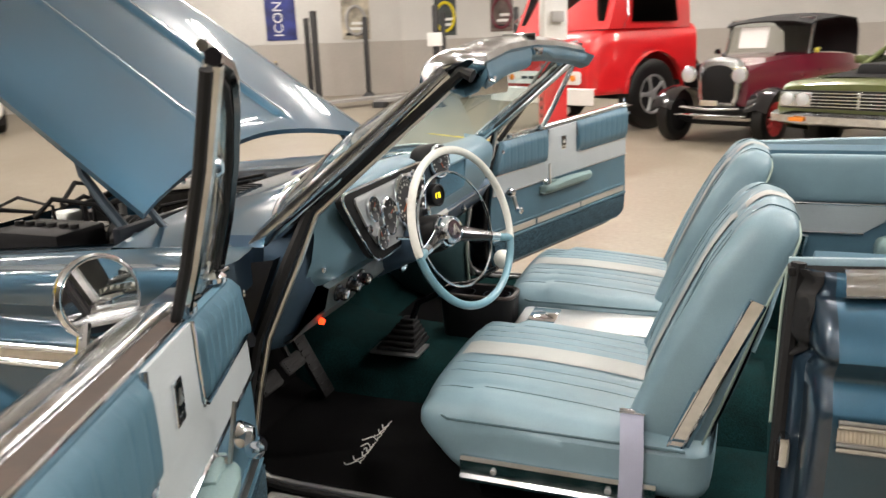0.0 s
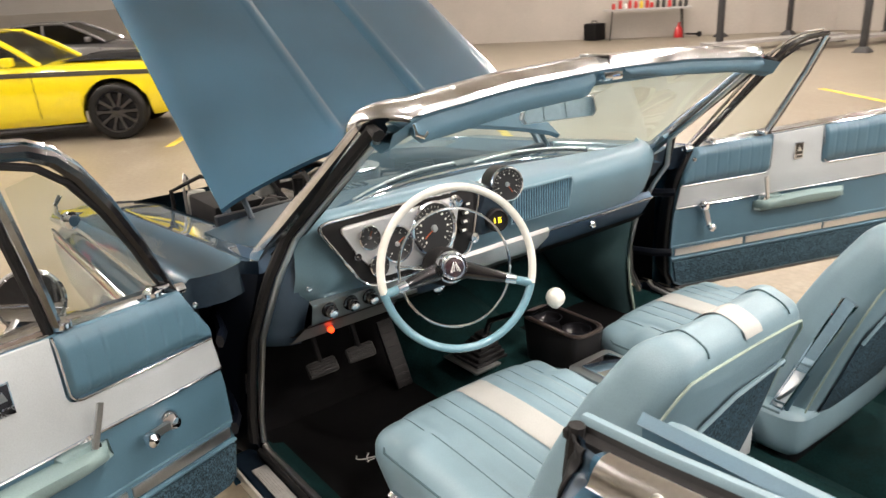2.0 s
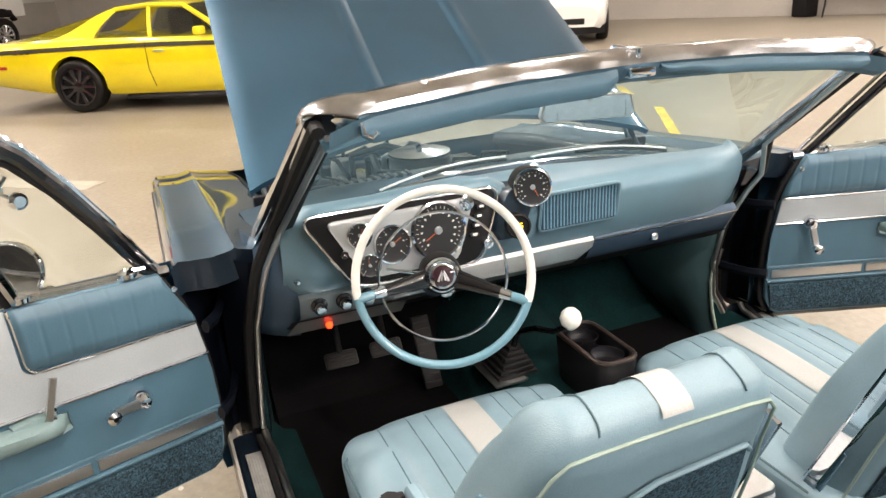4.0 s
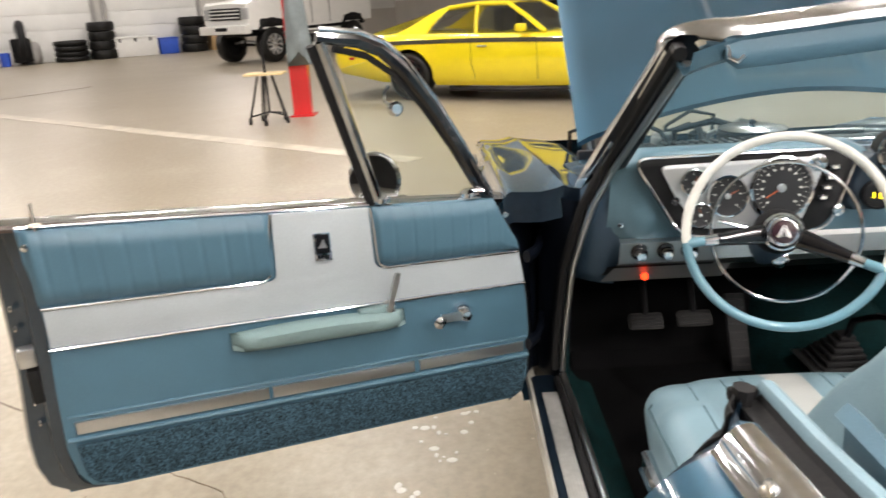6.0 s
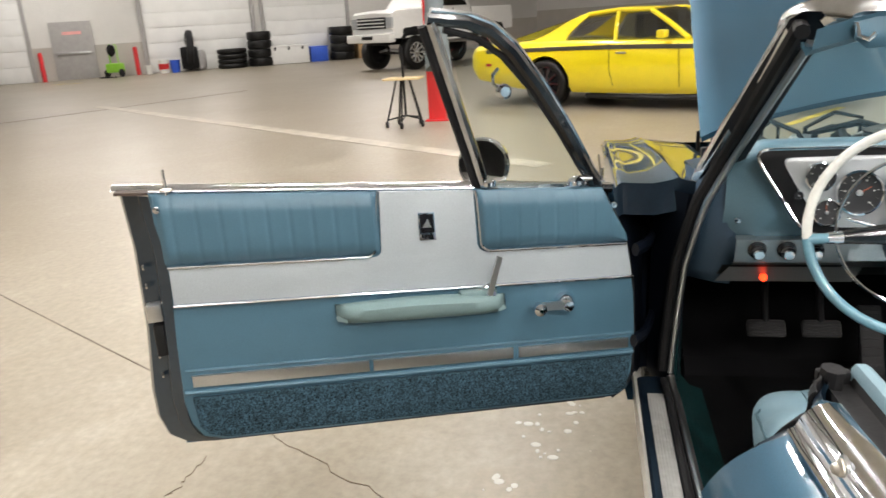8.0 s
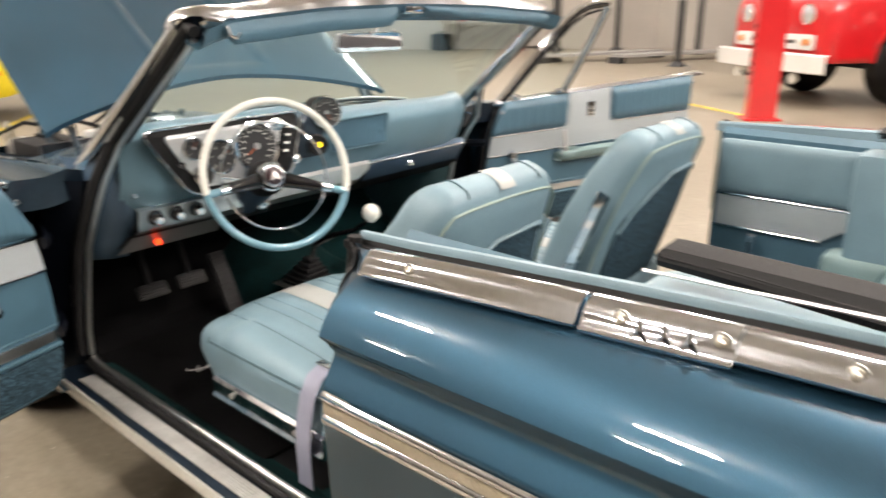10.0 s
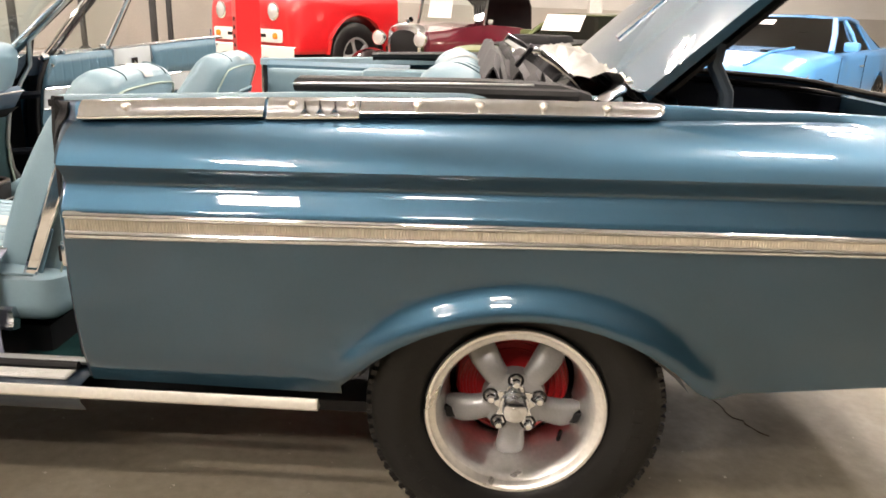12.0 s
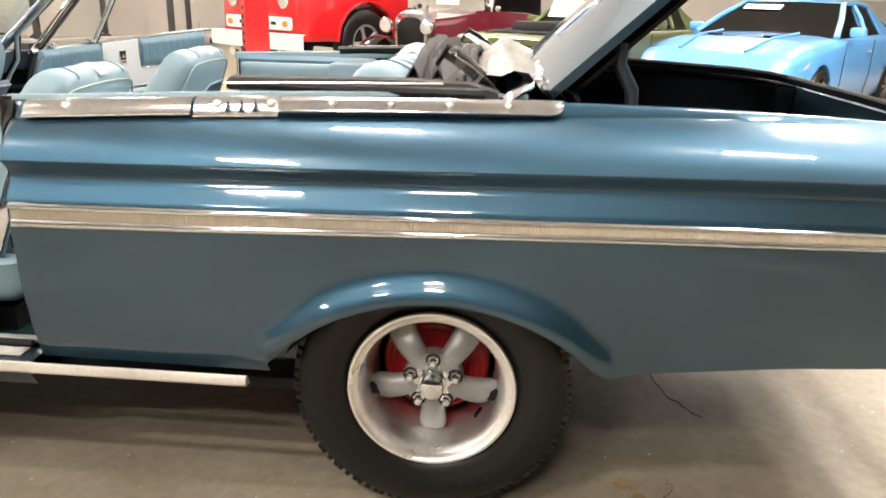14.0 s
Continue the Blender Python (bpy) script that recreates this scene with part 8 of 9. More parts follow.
for k in range(5):
    part("grille_bar", rbox((2.595, 0, 0.63 + 0.035 * k), (0.02, 1.02, 0.012), 0.003), CHROME, gc, "chrome grille bar")
part("grille_post", rbox((2.60, 0, 0.70), (0.025, 0.025, 0.18), 0.004), CHROME, gc)
for s in (1, -1):
    part("lamp_bezel", rbox((2.575, s * 0.69, 0.70), (0.03, 0.36, 0.17), 0.02), CHROME_WORN, gc)
    for d in (0.605, 0.775):
        part("headlamp", lathe([(0.072, 0), (0.07, 0.02), (0.04, 0.035), (0.005, 0.04)], Matrix.Translation((2.592, s * d, 0.70)) @ Matrix.Rotation(radians(90), 4, "Y"), 24), LAMP_GLASS, gc, "round sealed-beam headlamp")
    part("turn_lamp", rbox((2.715, s * 0.60, 0.49), (0.02, 0.16, 0.045), 0.006), AMBER_LENS, gc, "amber turn lamp")
part("hood_scoop", rbox((1.75, 0, 1.0), (0.70, 0.62, 0.12), 0.04, taper=(0.9, 0.92)), BLACK, gc, "black hood scoop")
part("black_hood", loft([[V(x, y, lerp(st, x)[3] + 0.012) for y in steps(-0.5, 0.5, 6)] for x in (0.85, 1.6, 2.4)]), BLACK, gc, "matt black hood panel")
part("paper_sheet", slab([(-0.3, 0.0), (0.3, 0.0), (0.3, 0.22), (-0.3, 0.22)], lambda a, b, w: V(0.56 - b * 0.8 + w, a - 0.35, 1.10 + b + w), 0.003), PAPER, gc, "white paper in the windshield")

# maroon vintage roadster
vt = thing("vintage_roadster", "maroon vintage roadster with black fenders and black top", "car", (-1.02, 8.55, 0), -120)
part("body_tub", loft([[V(x, -w, 0.5), V(x, -w * 1.03, z - 0.15), V(x, -w * 0.97, z), V(x, 0, z + 0.03), V(x, w * 0.97, z), V(x, w * 1.03, z - 0.15), V(x, w, 0.5)] for x, w, z in ((0.10, 0.34, 1.02), (-0.5, 0.44, 1.07), (-1.0, 0.60, 1.13), (-1.2, 0.66, 1.14), (-2.2, 0.68, 1.10), (-2.7, 0.60, 1.0))], cap=True), MAROON, vt, "maroon body", smooth=50)
shell_out = [(-0.25, 0.50), (-0.29, 0.62), (-0.30, 0.90), (-0.28, 1.02), (-0.22, 1.09), (-0.12, 1.13), (0, 1.14), (0.12, 1.13), (0.22, 1.09), (0.28, 1.02), (0.30, 0.90), (0.29, 0.62), (0.25, 0.50)]
part("radiator_shell", slab(shell_out, lambda a, b, w: V(0.06 + w, a, b), 0.17, 0.025, seg=3), CHROME_WORN, vt, "chrome radiator shell", smooth=50)
part("radiator_core", slab([(a * 0.80, 0.55 + (b - 0.50) * 0.76) for a, b in shell_out], lambda a, b, w: V(0.226 + w, a, b), 0.008, 0.003), BLACK, vt, "dark radiator core")
part("radiator_cap", lathe([(0.03, 1.13), (0.03, 1.17), (0.01, 1.19)], Matrix.Translation((0.15, 0, 0)), 14), CHROME, vt)
for s in (1, -1):
    part("headlamp", lathe([(0.02, -0.12), (0.07, -0.09), (0.105, -0.02), (0.11, 0.02), (0.10, 0.03)], Matrix.Translation((0.34, s * 0.36, 0.92)) @ Matrix.Rotation(radians(90), 4, "Y"), 26), CHROME, vt, "chrome bucket headlamp")
    part("headlamp_lens", lathe([(0.10, 0.026), (0.07, 0.04), (0.004, 0.046)], Matrix.Translation((0.34, s * 0.36, 0.92)) @ Matrix.Rotation(radians(90), 4, "Y"), 26), LAMP_GLASS, vt)
    fen = []
    for a in steps(20, 150, 14):
        c, q = math.cos(radians(a)), math.sin(radians(a))
        p = V(0.10 + 0.43 * c, 0, 0.36 + 0.41 * q)
        fen.append([p + V(0, s * y, -0.03 * abs(y - 0.68) / 0.12) for y in (0.52, 0.58, 0.68, 0.78, 0.82)])
    fen += [[V(x, s * y, z) for y in (0.52, 0.58, 0.68, 0.78, 0.82)] for x, z in ((-0.5, 0.42), (-0.75, 0.36), (-1.6, 0.35))]
    part("front_fender", thick(loft(fen), 0.01), BLACK_GLOSS, vt, "glossy black front fender", smooth=60)
    part("rear_fender", thick(loft([[V(-2.35 + 0.47 * math.cos(radians(a)), s * y, 0.38 + 0.44 * math.sin(radians(a))) for y in (0.58, 0.68, 0.82)] for a in steps(15, 190, 12)]), 0.01), BLACK_GLOSS, vt, "glossy black rear fender")
    road_wheel(vt, 0.12, s * 0.68, 0.36, 0.17, RED_DRUM, 0.22, 12, "red wire wheel")
    road_wheel(vt, -2.35, s * 0.68, 0.36, 0.17, RED_DRUM, 0.22, 12, "red wire wheel")
    part("top_post", tube([V(-1.0, s * 0.60, 1.13), V(-1.12, s * 0.58, 1.57)], 0.02, 8), CHROME, vt, "chrome windshield post")
    part("cowl_lamp", lathe([(0.02, -0.05), (0.045, 0.0), (0.04, 0.02)], Matrix.Translation((-0.98, s * 0.72, 1.18)) @ Matrix.Rotation(radians(90), 4, "Y"), 16), CHROME, vt)
part("canvas_top", thick(loft([[V(x, y * w, z - 0.06 * abs(y) ** 3) for y in steps(-1, 1, 10)] for x, w, z in ((-0.98, 0.60, 1.58), (-1.1, 0.63, 1.63), (-1.8, 0.65, 1.68), (-2.4, 0.62, 1.65), (-2.66, 0.56, 1.50), (-2.74, 0.55, 1.12))]), 0.02), CANVAS, vt, "black canvas top", smooth=60)
part("windshield_frame", tube([V(-1.0, -0.60, 1.14), V(-1.1, -0.59, 1.60), V(-1.1, 0.59, 1.60), V(-1.0, 0.60, 1.14)], 0.018, 8), CHROME, vt)
pane_of("windshield", [V(-1.0, -0.58, 1.16), V(-1.1, -0.57, 1.58), V(-1.1, 0.57, 1.58), V(-1.0, 0.58, 1.16)], vt, GLASS)
pane_of("paper_sheet", [V(-1.0, 0.0, 1.22), V(-1.06, 0.0, 1.50), V(-1.06, -0.42, 1.50), V(-1.0, -0.42, 1.22)], vt, PAPER)
part("axle_beam", tube([V(0.12, -0.68, 0.34), V(0.14, -0.4, 0.28), V(0.14, 0.4, 0.28), V(0.12, 0.68, 0.34)], 0.03, 8), BLACK, vt)
part("spreader_bar", tube([V(0.40, -0.5, 0.40), V(0.44, 0, 0.40), V(0.40, 0.5, 0.40)], 0.016, 8), CHROME, vt)
part("spreader_bar", tube([V(0.42, -0.42, 0.50), V(0.44, 0, 0.48), V(0.42, 0.42, 0.50)], 0.018, 8), CHROME, vt, "chrome spreader bar")
part("front_plate", rbox((0.44, 0, 0.56), (0.012, 0.24, 0.07), 0.004), GOLD_TRIM, vt)
part("chassis", rbox((-1.2, 0, 0.42), (2.9, 0.9, 0.12), 0.02), BLACK, vt)

# red cab-over truck
tk = thing("red_truck", "red vintage cab-over truck with white bumper", "truck", (-3.76, 9.66, 0), -126)
ARCH_X = [-1.35 + 0.66 * math.cos(math.pi * k / 16) for k in range(17)]


def cab_ring(x):
    w = lerp([(-2.35, 1.10), (-0.35, 1.10), (-0.10, 1.05), (-0.03, 0.99), (0.0, 0.92)], x)
    z1 = lerp([(-2.35, 1.62), (-0.5, 1.58), (-0.2, 1.52), (-0.06, 1.42), (0.0, 1.32)], x)
    z0 = 0.60 if x > -1.3 else 0.72
    d = 0.66**2 - (x + 1.35) ** 2
    if d > 0:
        z0 = max(z0, 0.55 + math.sqrt(d))
    half = [(w * 0.97, z0), (w, z0 + 0.03), (w * 1.01, z0 + 0.10), (w * 1.0, max(z0 + 0.12, z1 - 0.22)), (w * 0.97, max(z0 + 0.14, z1 - 0.08)), (w * 0.90, z1), (0, z1 + 0.03)]
    return [V(x, y, z) for y, z in half] + [V(x, -y, z) for y, z in half[-2::-1]]


cab = part("cab", loft([cab_ring(x) for x in sorted(set([-2.35, -2.1, -2.012, -0.688, -0.5, -0.3, -0.2, -0.1, -0.06, -0.03, 0.0] + ARCH_X))], cap=True), RED_PAINT, tk, "red cab with a round fender", smooth=40)
part("cab_upper", loft([[V(xf, -w, z), V(xf + 0.06, -w * 0.6, z), V(xf + 0.08, 0, z), V(xf + 0.06, w * 0.6, z), V(xf, w, z), V(-1.0, w * 1.01, z), V(-2.2, w, z), V(-2.33, w * 0.9, z), V(-2.33, -w * 0.9, z), V(-2.2, -w, z), V(-1.0, -w * 1.01, z)] for z, w, xf in ((1.56, 1.07, -0.34), (1.75, 1.06, -0.42), (2.2, 1.0, -0.60), (2.34, 0.96, -0.68), (2.42, 0.80, -0.85))], closed=True, cap=True), RED_PAINT, tk, "red cab roof", smooth=40)
for s in (1, -1):
    pane_of("windshield", [V(-0.325, s * 0.03, 1.68), V(-0.49, s * 0.03, 2.14), V(-0.54, s * 0.90, 2.14), V(-0.37, s * 0.95, 1.68)], tk)
for s in (1, -1):
    pane_of("side_window", [V(-0.80, s * 1.105, 1.66), V(-0.86, s * 1.06, 2.15), V(-1.8, s * 1.06, 2.15), V(-1.85, s * 1.105, 1.66)], tk)
    part("headlamp", lathe([(0.12, 0), (0.118, 0.03), (0.10, 0.04), (0.01, 0.06)], Matrix.Translation((0.0, s * 0.66, 1.22)) @ Matrix.Rotation(radians(90), 4, "Y"), 26), LAMP_GLASS, tk, "round headlamp")
    part("headlamp_ring", lathe([(0.118, 0.03), (0.135, 0.02), (0.135, -0.01)], Matrix.Translation((0.0, s * 0.66, 1.22)) @ Matrix.Rotation(radians(90), 4, "Y"), 26, cap=False), CHROME, tk)
    part("turn_lamp", lathe([(0.05, 0), (0.045, 0.03), (0.005, 0.035)], Matrix.Translation((0.035, s * 0.72, 0.86)) @ Matrix.Rotation(radians(90), 4, "Y"), 18), AMBER_LENS, tk, "amber turn lamp")
    fl = [[V(-1.35 + 0.665 * math.cos(radians(a)), s * y, 0.55 + 0.665 * math.sin(radians(a))) for y in (1.08, 1.13, 1.15, 1.12)] for a in steps(4, 176, 18)]
    part("fender_lip", thick(loft(fl), 0.01), RED_PAINT, tk, "red fender lip", smooth=60)
    road_wheel(tk, -1.35, s * 0.97, 0.55, 0.28, SPOKE_GREY, 0.31, 5, "grey truck wheel")
    road_wheel(tk, -4.6, s * 0.97, 0.55, 0.30, SPOKE_GREY, 0.31, 5, "grey truck wheel")
    part("mirror_arm", tube([V(-0.65, s * 1.06, 1.55), V(-0.5, s * 1.30, 1.75), V(-0.7, s * 1.08, 2.0)], 0.016, 6), CHROME, tk, "chrome mirror arm")
    part("fog_lamp", lathe([(0.05, -0.06), (0.08, 0.0), (0.07, 0.02)], Matrix.Translation((0.10, s * 0.62, 0.38)) @ Matrix.Rotation(radians(90), 4, "Y"), 18), WHITE_PLASTIC, tk, "white fog lamp")
    part("tow_hook", tube([V(0.08, s * 0.38, 0.46), V(0.10, s * 0.34, 0.38), V(0.12, s * 0.40, 0.34), V(0.14, s * 0.46, 0.40)], 0.02, 8), BLACK, tk)
part("front_bumper", loft([[V(0.10 - 0.06 * abs(y) ** 6, y * 1.2, 0.46), V(0.20 - 0.10 * abs(y) ** 6, y * 1.22, 0.48), V(0.20 - 0.10 * abs(y) ** 6, y * 1.22, 0.70), V(0.10 - 0.06 * abs(y) ** 6, y * 1.2, 0.72)] for y in steps(-1, 1, 12)], cap=False), WHITE_PAINT, tk, "white steel bumper")
part("grille_panel", slab(round_rect(-0.86, 0.76, 0.86, 0.96, 0.05), lambda a, b, w: V(0.01 + w, a, b), 0.02, 0.006), WHITE_PAINT, tk, "white grille panel")
for k in range(6):
    part("grille_slot", rbox((0.034, -0.42 + 0.168 * k, 0.86), (0.008, 0.13, 0.05), 0.002), BLACK, tk, "dark grille slot")
part("chassis_frame", rbox((-3.2, 0, 0.72), (3.6, 0.9, 0.18), 0.02), BLACK, tk, "black chassis frame")
part("front_axle", tube([V(-1.35, -0.9, 0.5), V(-1.35, 0.9, 0.5)], 0.06, 10), BLACK, tk)
part("fuel_tank", rbox((-3.1, 0.85, 0.75), (0.9, 0.4, 0.4), 0.08), BLACK, tk, "black fuel tank")

# lifted white pickup by the garage doors
pk = thing("white_pickup", "lifted white pickup truck with off-road tyres", "truck", (-23.0, -7.6, 0), -33)
part("hood_and_cab", loft([[V(x, -w, z0), V(x, -w * 1.02, z0 + 0.3), V(x, -w * 0.97, z1), V(x, 0, z1 + 0.04), V(x, w * 0.97, z1), V(x, w * 1.02, z0 + 0.3), V(x, w, z0)] for x, w, z0, z1 in ((0.0, 0.92, 1.0, 1.70), (-0.15, 0.98, 0.98, 1.78), (-1.5, 1.0, 0.98, 1.82), (-3.3, 1.0, 0.98, 1.80), (-5.6, 1.0, 1.05, 1.80))], cap=True), WHITE_PAINT, pk, "white body", smooth=40)
part("cab_roof", loft([[V(x, -w, 1.8), V(x, -w * 0.85, z), V(x, w * 0.85, z), V(x, w, 1.8)] for x, w, z in ((-1.4, 0.98, 1.85), (-1.95, 0.98, 2.38), (-3.2, 0.98, 2.42), (-3.5, 0.98, 1.85))], cap=True), WHITE_PAINT, pk)
part("front_bumper", rbox((0.10, 0, 1.0), (0.28, 2.0, 0.26), 0.06), WHITE_PAINT, pk, "white bumper")
part("bumper_slot", rbox((0.245, 0, 1.02), (0.01, 0.5, 0.10), 0.01), BLACK, pk)
part("grille", rbox((0.02, 0, 1.44), (0.06, 1.3, 0.34), 0.03), BLACK, pk, "black grille")
for k in range(3):
    part("grille_bar", rbox((0.06, 0, 1.34 + 0.1 * k), (0.02, 1.25, 0.035), 0.006), WHITE_PAINT, pk)
for s in (1, -1):
    part("headlamp", rbox((0.0, s * 0.80, 1.44), (0.08, 0.28, 0.32), 0.03), LAMP_GLASS, pk)
    for x in (-0.85, -4.6):
        road_wheel(pk, x, s * 0.88, 0.52, 0.36, CHROME_WORN, 0.31, 10, "off-road wheel")
        part("arch_flare", thick(loft([[V(x + q * math.cos(radians(a)), s * y, 0.56 + q * math.sin(radians(a))) for q, y in ((0.60, 0.90), (0.62, 1.045), (0.70, 1.05), (0.74, 1.015))] for a in steps(35, 145, 14)]), 0.01), BLACK, pk, "black wheel arch flare", smooth=60)
        part("wheel_house", rbox((x, s * 0.86, 1.16), (1.05, 0.34, 0.30), 0.12), BLACK, pk, "dark wheel house")
    part("running_board", rbox((-2.7, s * 1.0, 0.86), (2.3, 0.16, 0.06), 0.02), WHITE_PAINT, pk, "white running board")
    for x in (-1.55, -2.6, -3.45):
        part("door_seam", rbox((x, s * 1.018, 1.42), (0.014, 0.02, 0.72), 0), BLACK, pk)
    part("tail_lower", tube([V(-1.4, s * 0.62, 0.80), V(-4.0, s * 0.62, 0.74)], 0.05, 8), STEEL_GREY, pk, "grey frame rail")
    part("control_arm", tube([V(-0.6, s * 0.1, 0.62), V(-0.85, s * 0.7, 0.55)], 0.05, 8), LAMP_GLASS, pk, "pale suspension arm")
    pane_of("side_window", [V(-1.6, s * 0.985, 1.86), V(-2.0, s * 0.90, 2.3), V(-3.1, s * 0.90, 2.32), V(-3.3, s * 0.985, 1.86)], pk)
part("axle", tube([V(-0.85, -0.8, 0.55), V(-0.85, 0.8, 0.55)], 0.08, 10), BLACK, pk)
part("frame_rail", rbox((-2.8, 0, 0.88), (5.2, 0.9, 0.2), 0.02), BLACK, pk)

# ---- lifts, posts and shop things ----
def lift_post(at, turn, label, split=3.4, k=1.0):
    p = thing("lift_post", label, "vehicle lift", (*at, 0), turn, group="red lift posts")
    part("column", loft([[V(x, y, z) for x, y in [(k * a, b) for a, b in ((-0.165, -0.13), (0.165, -0.13), (0.165, 0.05), (0.11, 0.05), (0.11, -0.08), (-0.11, -0.08), (-0.11, 0.05), (-0.165, 0.05))]] for z in (0.02, split)], closed=True, cap=True), RED_PAINT, p, "red steel column", smooth=0)
    if split < 3:
        part("upper_column", rbox((0, -0.03, (split + 3.4) / 2 + 0.005), (0.32, 0.2, 3.4 - split), 0.01), WHITE_PAINT, p, "white upper column")
        part("column_cap", rbox((-0.05, 0.06, split - 0.02), (0.13, 0.06, 0.10), 0.01), WHITE_PAINT, p)
    part("carriage", rbox((0, 0.02, 0.75), (0.20 * k, 0.16, 0.85), 0.015), RED_PAINT, p, "red carriage")
    part("base_plate", rbox((0, -0.03, 0.012), (0.44 * k, 0.34, 0.024), 0.004), RED_PAINT, p)
    for i in range(7):
        part("ladder_slot", rbox((-0.167 * k, -0.04, 0.45 + 0.11 * i), (0.008, 0.06, 0.05), 0.002), BLACK, p)
    part("control_box", rbox((0, -0.17, 1.72), (0.16, 0.08, 0.14), 0.01), STEEL_GREY, p, "grey control box")
    return p


post_a = lift_post((-3.24, 7.82), 35, "red two-post lift column with a white upper part", 1.42)
post_b = lift_post((-11.1, -3.27), 90, "red lift column with a grey jacket hung over it", 3.4, 0.78)
DENIM = mat("grey_blue_cloth", (0.16, 0.19, 0.20), 0.9, bump=0.5, bscale=60, var=0.2)
jk = bmesh.new()
rings = []
for i, z in enumerate(steps(0.92, 2.3, 14)):
    flare = 0.115 + 0.075 * max(0, 1 - i / 9) ** 1.4
    rings.append([V(-10.86 + 0.03 * math.sin(a * 2 + 0.4 * i) + 0.075 * math.cos(a), -3.20 + (flare + 0.022 * math.sin(a * 5 + 0.5 * i)) * math.sin(a), z - 0.20 * abs(math.sin(a)) * max(0, 1 - i / 5)) for a in [2 * math.pi * k / 30 for k in range(30)]])
tagged(part("hanging_jacket", loft(rings, closed=True, cap=True), DENIM, None, smooth=70), "grey-green work jacket hanging on the red column", "jacket")
stool = thing("rolling_stand", "black tripod stand on castors with a wooden top", "stand", (-10.45, -3.62, 0))
part("top_board", slab(round_rect(-0.26, -0.20, 0.26, 0.20, 0.03), lambda a, b, w: V(b, a, 0.66 + w), 0.025, 0.004), mat("pale_plywood", (0.55, 0.42, 0.22), 0.6, var=0.15), stool, "pale plywood top")
for a in (0, 72, 144, 216, 288):
    c, q = math.cos(radians(a)), math.sin(radians(a))
    part("leg", tube([V(0.10 * c, 0.10 * q, 0.66), V(0.26 * c, 0.26 * q, 0.10)], 0.013, 6), BLACK, stool)
    part("castor", lathe([(0.045, -0.015), (0.05, 0), (0.045, 0.015)], Matrix.Translation((0.27 * c, 0.27 * q, 0.05)) @ Matrix.Rotation(radians(90), 4, "X"), 14), RUBBER, stool)
    part("foot_bar", tube([V(0.0, 0, 0.16), V(0.26 * c, 0.26 * q, 0.11)], 0.012, 6), BLACK, stool)
part("mast", tube([V(0, 0, 0.16), V(0, 0, 1.1)], 0.018, 8), BLACK, stool)

# four-post lift at the north wall
fp = thing("four_post_lift", "black four-post lift with low ramps against the wall", "vehicle lift")
for x, y in ((-12.4, 17.4), (-11.0, 18.4), (-10.2, 13.9), (-7.3, 14.4), (-8.55, 18.4), (-6.1, 17.2)):
    part("lift_column", rbox((x, y, 1.15), (0.12, 0.12, 2.3), 0.01), LIFT_GREY, fp, "black column")
    part("column_foot", rbox((x, y, 0.06), (0.34, 0.34, 0.12), 0.03, taper=(0.5, 0.5)), LIFT_GREY, fp)
for x0, y0 in ((-10.2, 13.4), (-8.8, 14.4)):
    d = V(0.35, 0.94, 0)
    n = V(0.94, -0.35, 0)
    a, b = V(x0, y0, 0.14), V(x0, y0, 0.14) + d * 3.6
    part("runway", loft([[p - n * 0.24, p - n * 0.24 + V(0, 0, 0.06), p + n * 0.24 + V(0, 0, 0.06), p + n * 0.24] for p in (a, b)], closed=True, cap=True), STEEL_GREY, fp, "grey steel runway", smooth=0)
    for q in (a, b):
        part("runway_foot", rbox(q - V(0, 0, 0.07), (0.3, 0.3, 0.14), 0.01), LIFT_GREY, fp)
part("notice_board", rbox((-7.3, 14.30, 1.55), (0.36, 0.04, 0.30), 0.01), PAPER, fp, "white notice on a lift column")

# folding table with bottles
tb_c, tb_s = put_nw(5.15, 0, -0.55), put_nw(4.05, 0, -0.55)
tdir = (tb_c - tb_s).normalized()
tnrm = V(-tdir.y, tdir.x, 0)
table = thing("folding_table", "dark folding table against the wall, crowded with bottles", "table", tuple(tb_c))
TT = lambda a, b, z: tdir * a + tnrm * b + V(0, 0, z)
part("tabletop", slab(round_rect(-1.2, -0.36, 1.2, 0.36, 0.04), lambda a, b, w: TT(a, b, 0.80 + w), 0.045, 0.01), STEEL_GREY, table, "grey moulded top")
for a in (-0.95, 0.95):
    for b in (-0.26, 0.26):
        part("leg", tube([TT(a, b, 0.80), TT(a * 1.06, b, 0.0)], 0.016, 8), BLACK, table)
    part("brace", tube([TT(a, -0.26, 0.3), TT(a, 0.26, 0.3)], 0.01, 6), BLACK, table)
random.seed(11)
BOTTLE = [mat("bottle_" + n, c, 0.35, coat=0.4) for n, c in (("red", (0.5, 0.03, 0.03)), ("yellow", (0.7, 0.5, 0.04)), ("white", (0.75, 0.75, 0.72)), ("green", (0.05, 0.3, 0.08)), ("black", (0.03, 0.03, 0.03)))]
NAMES = ("red", "yellow", "white", "green", "black")
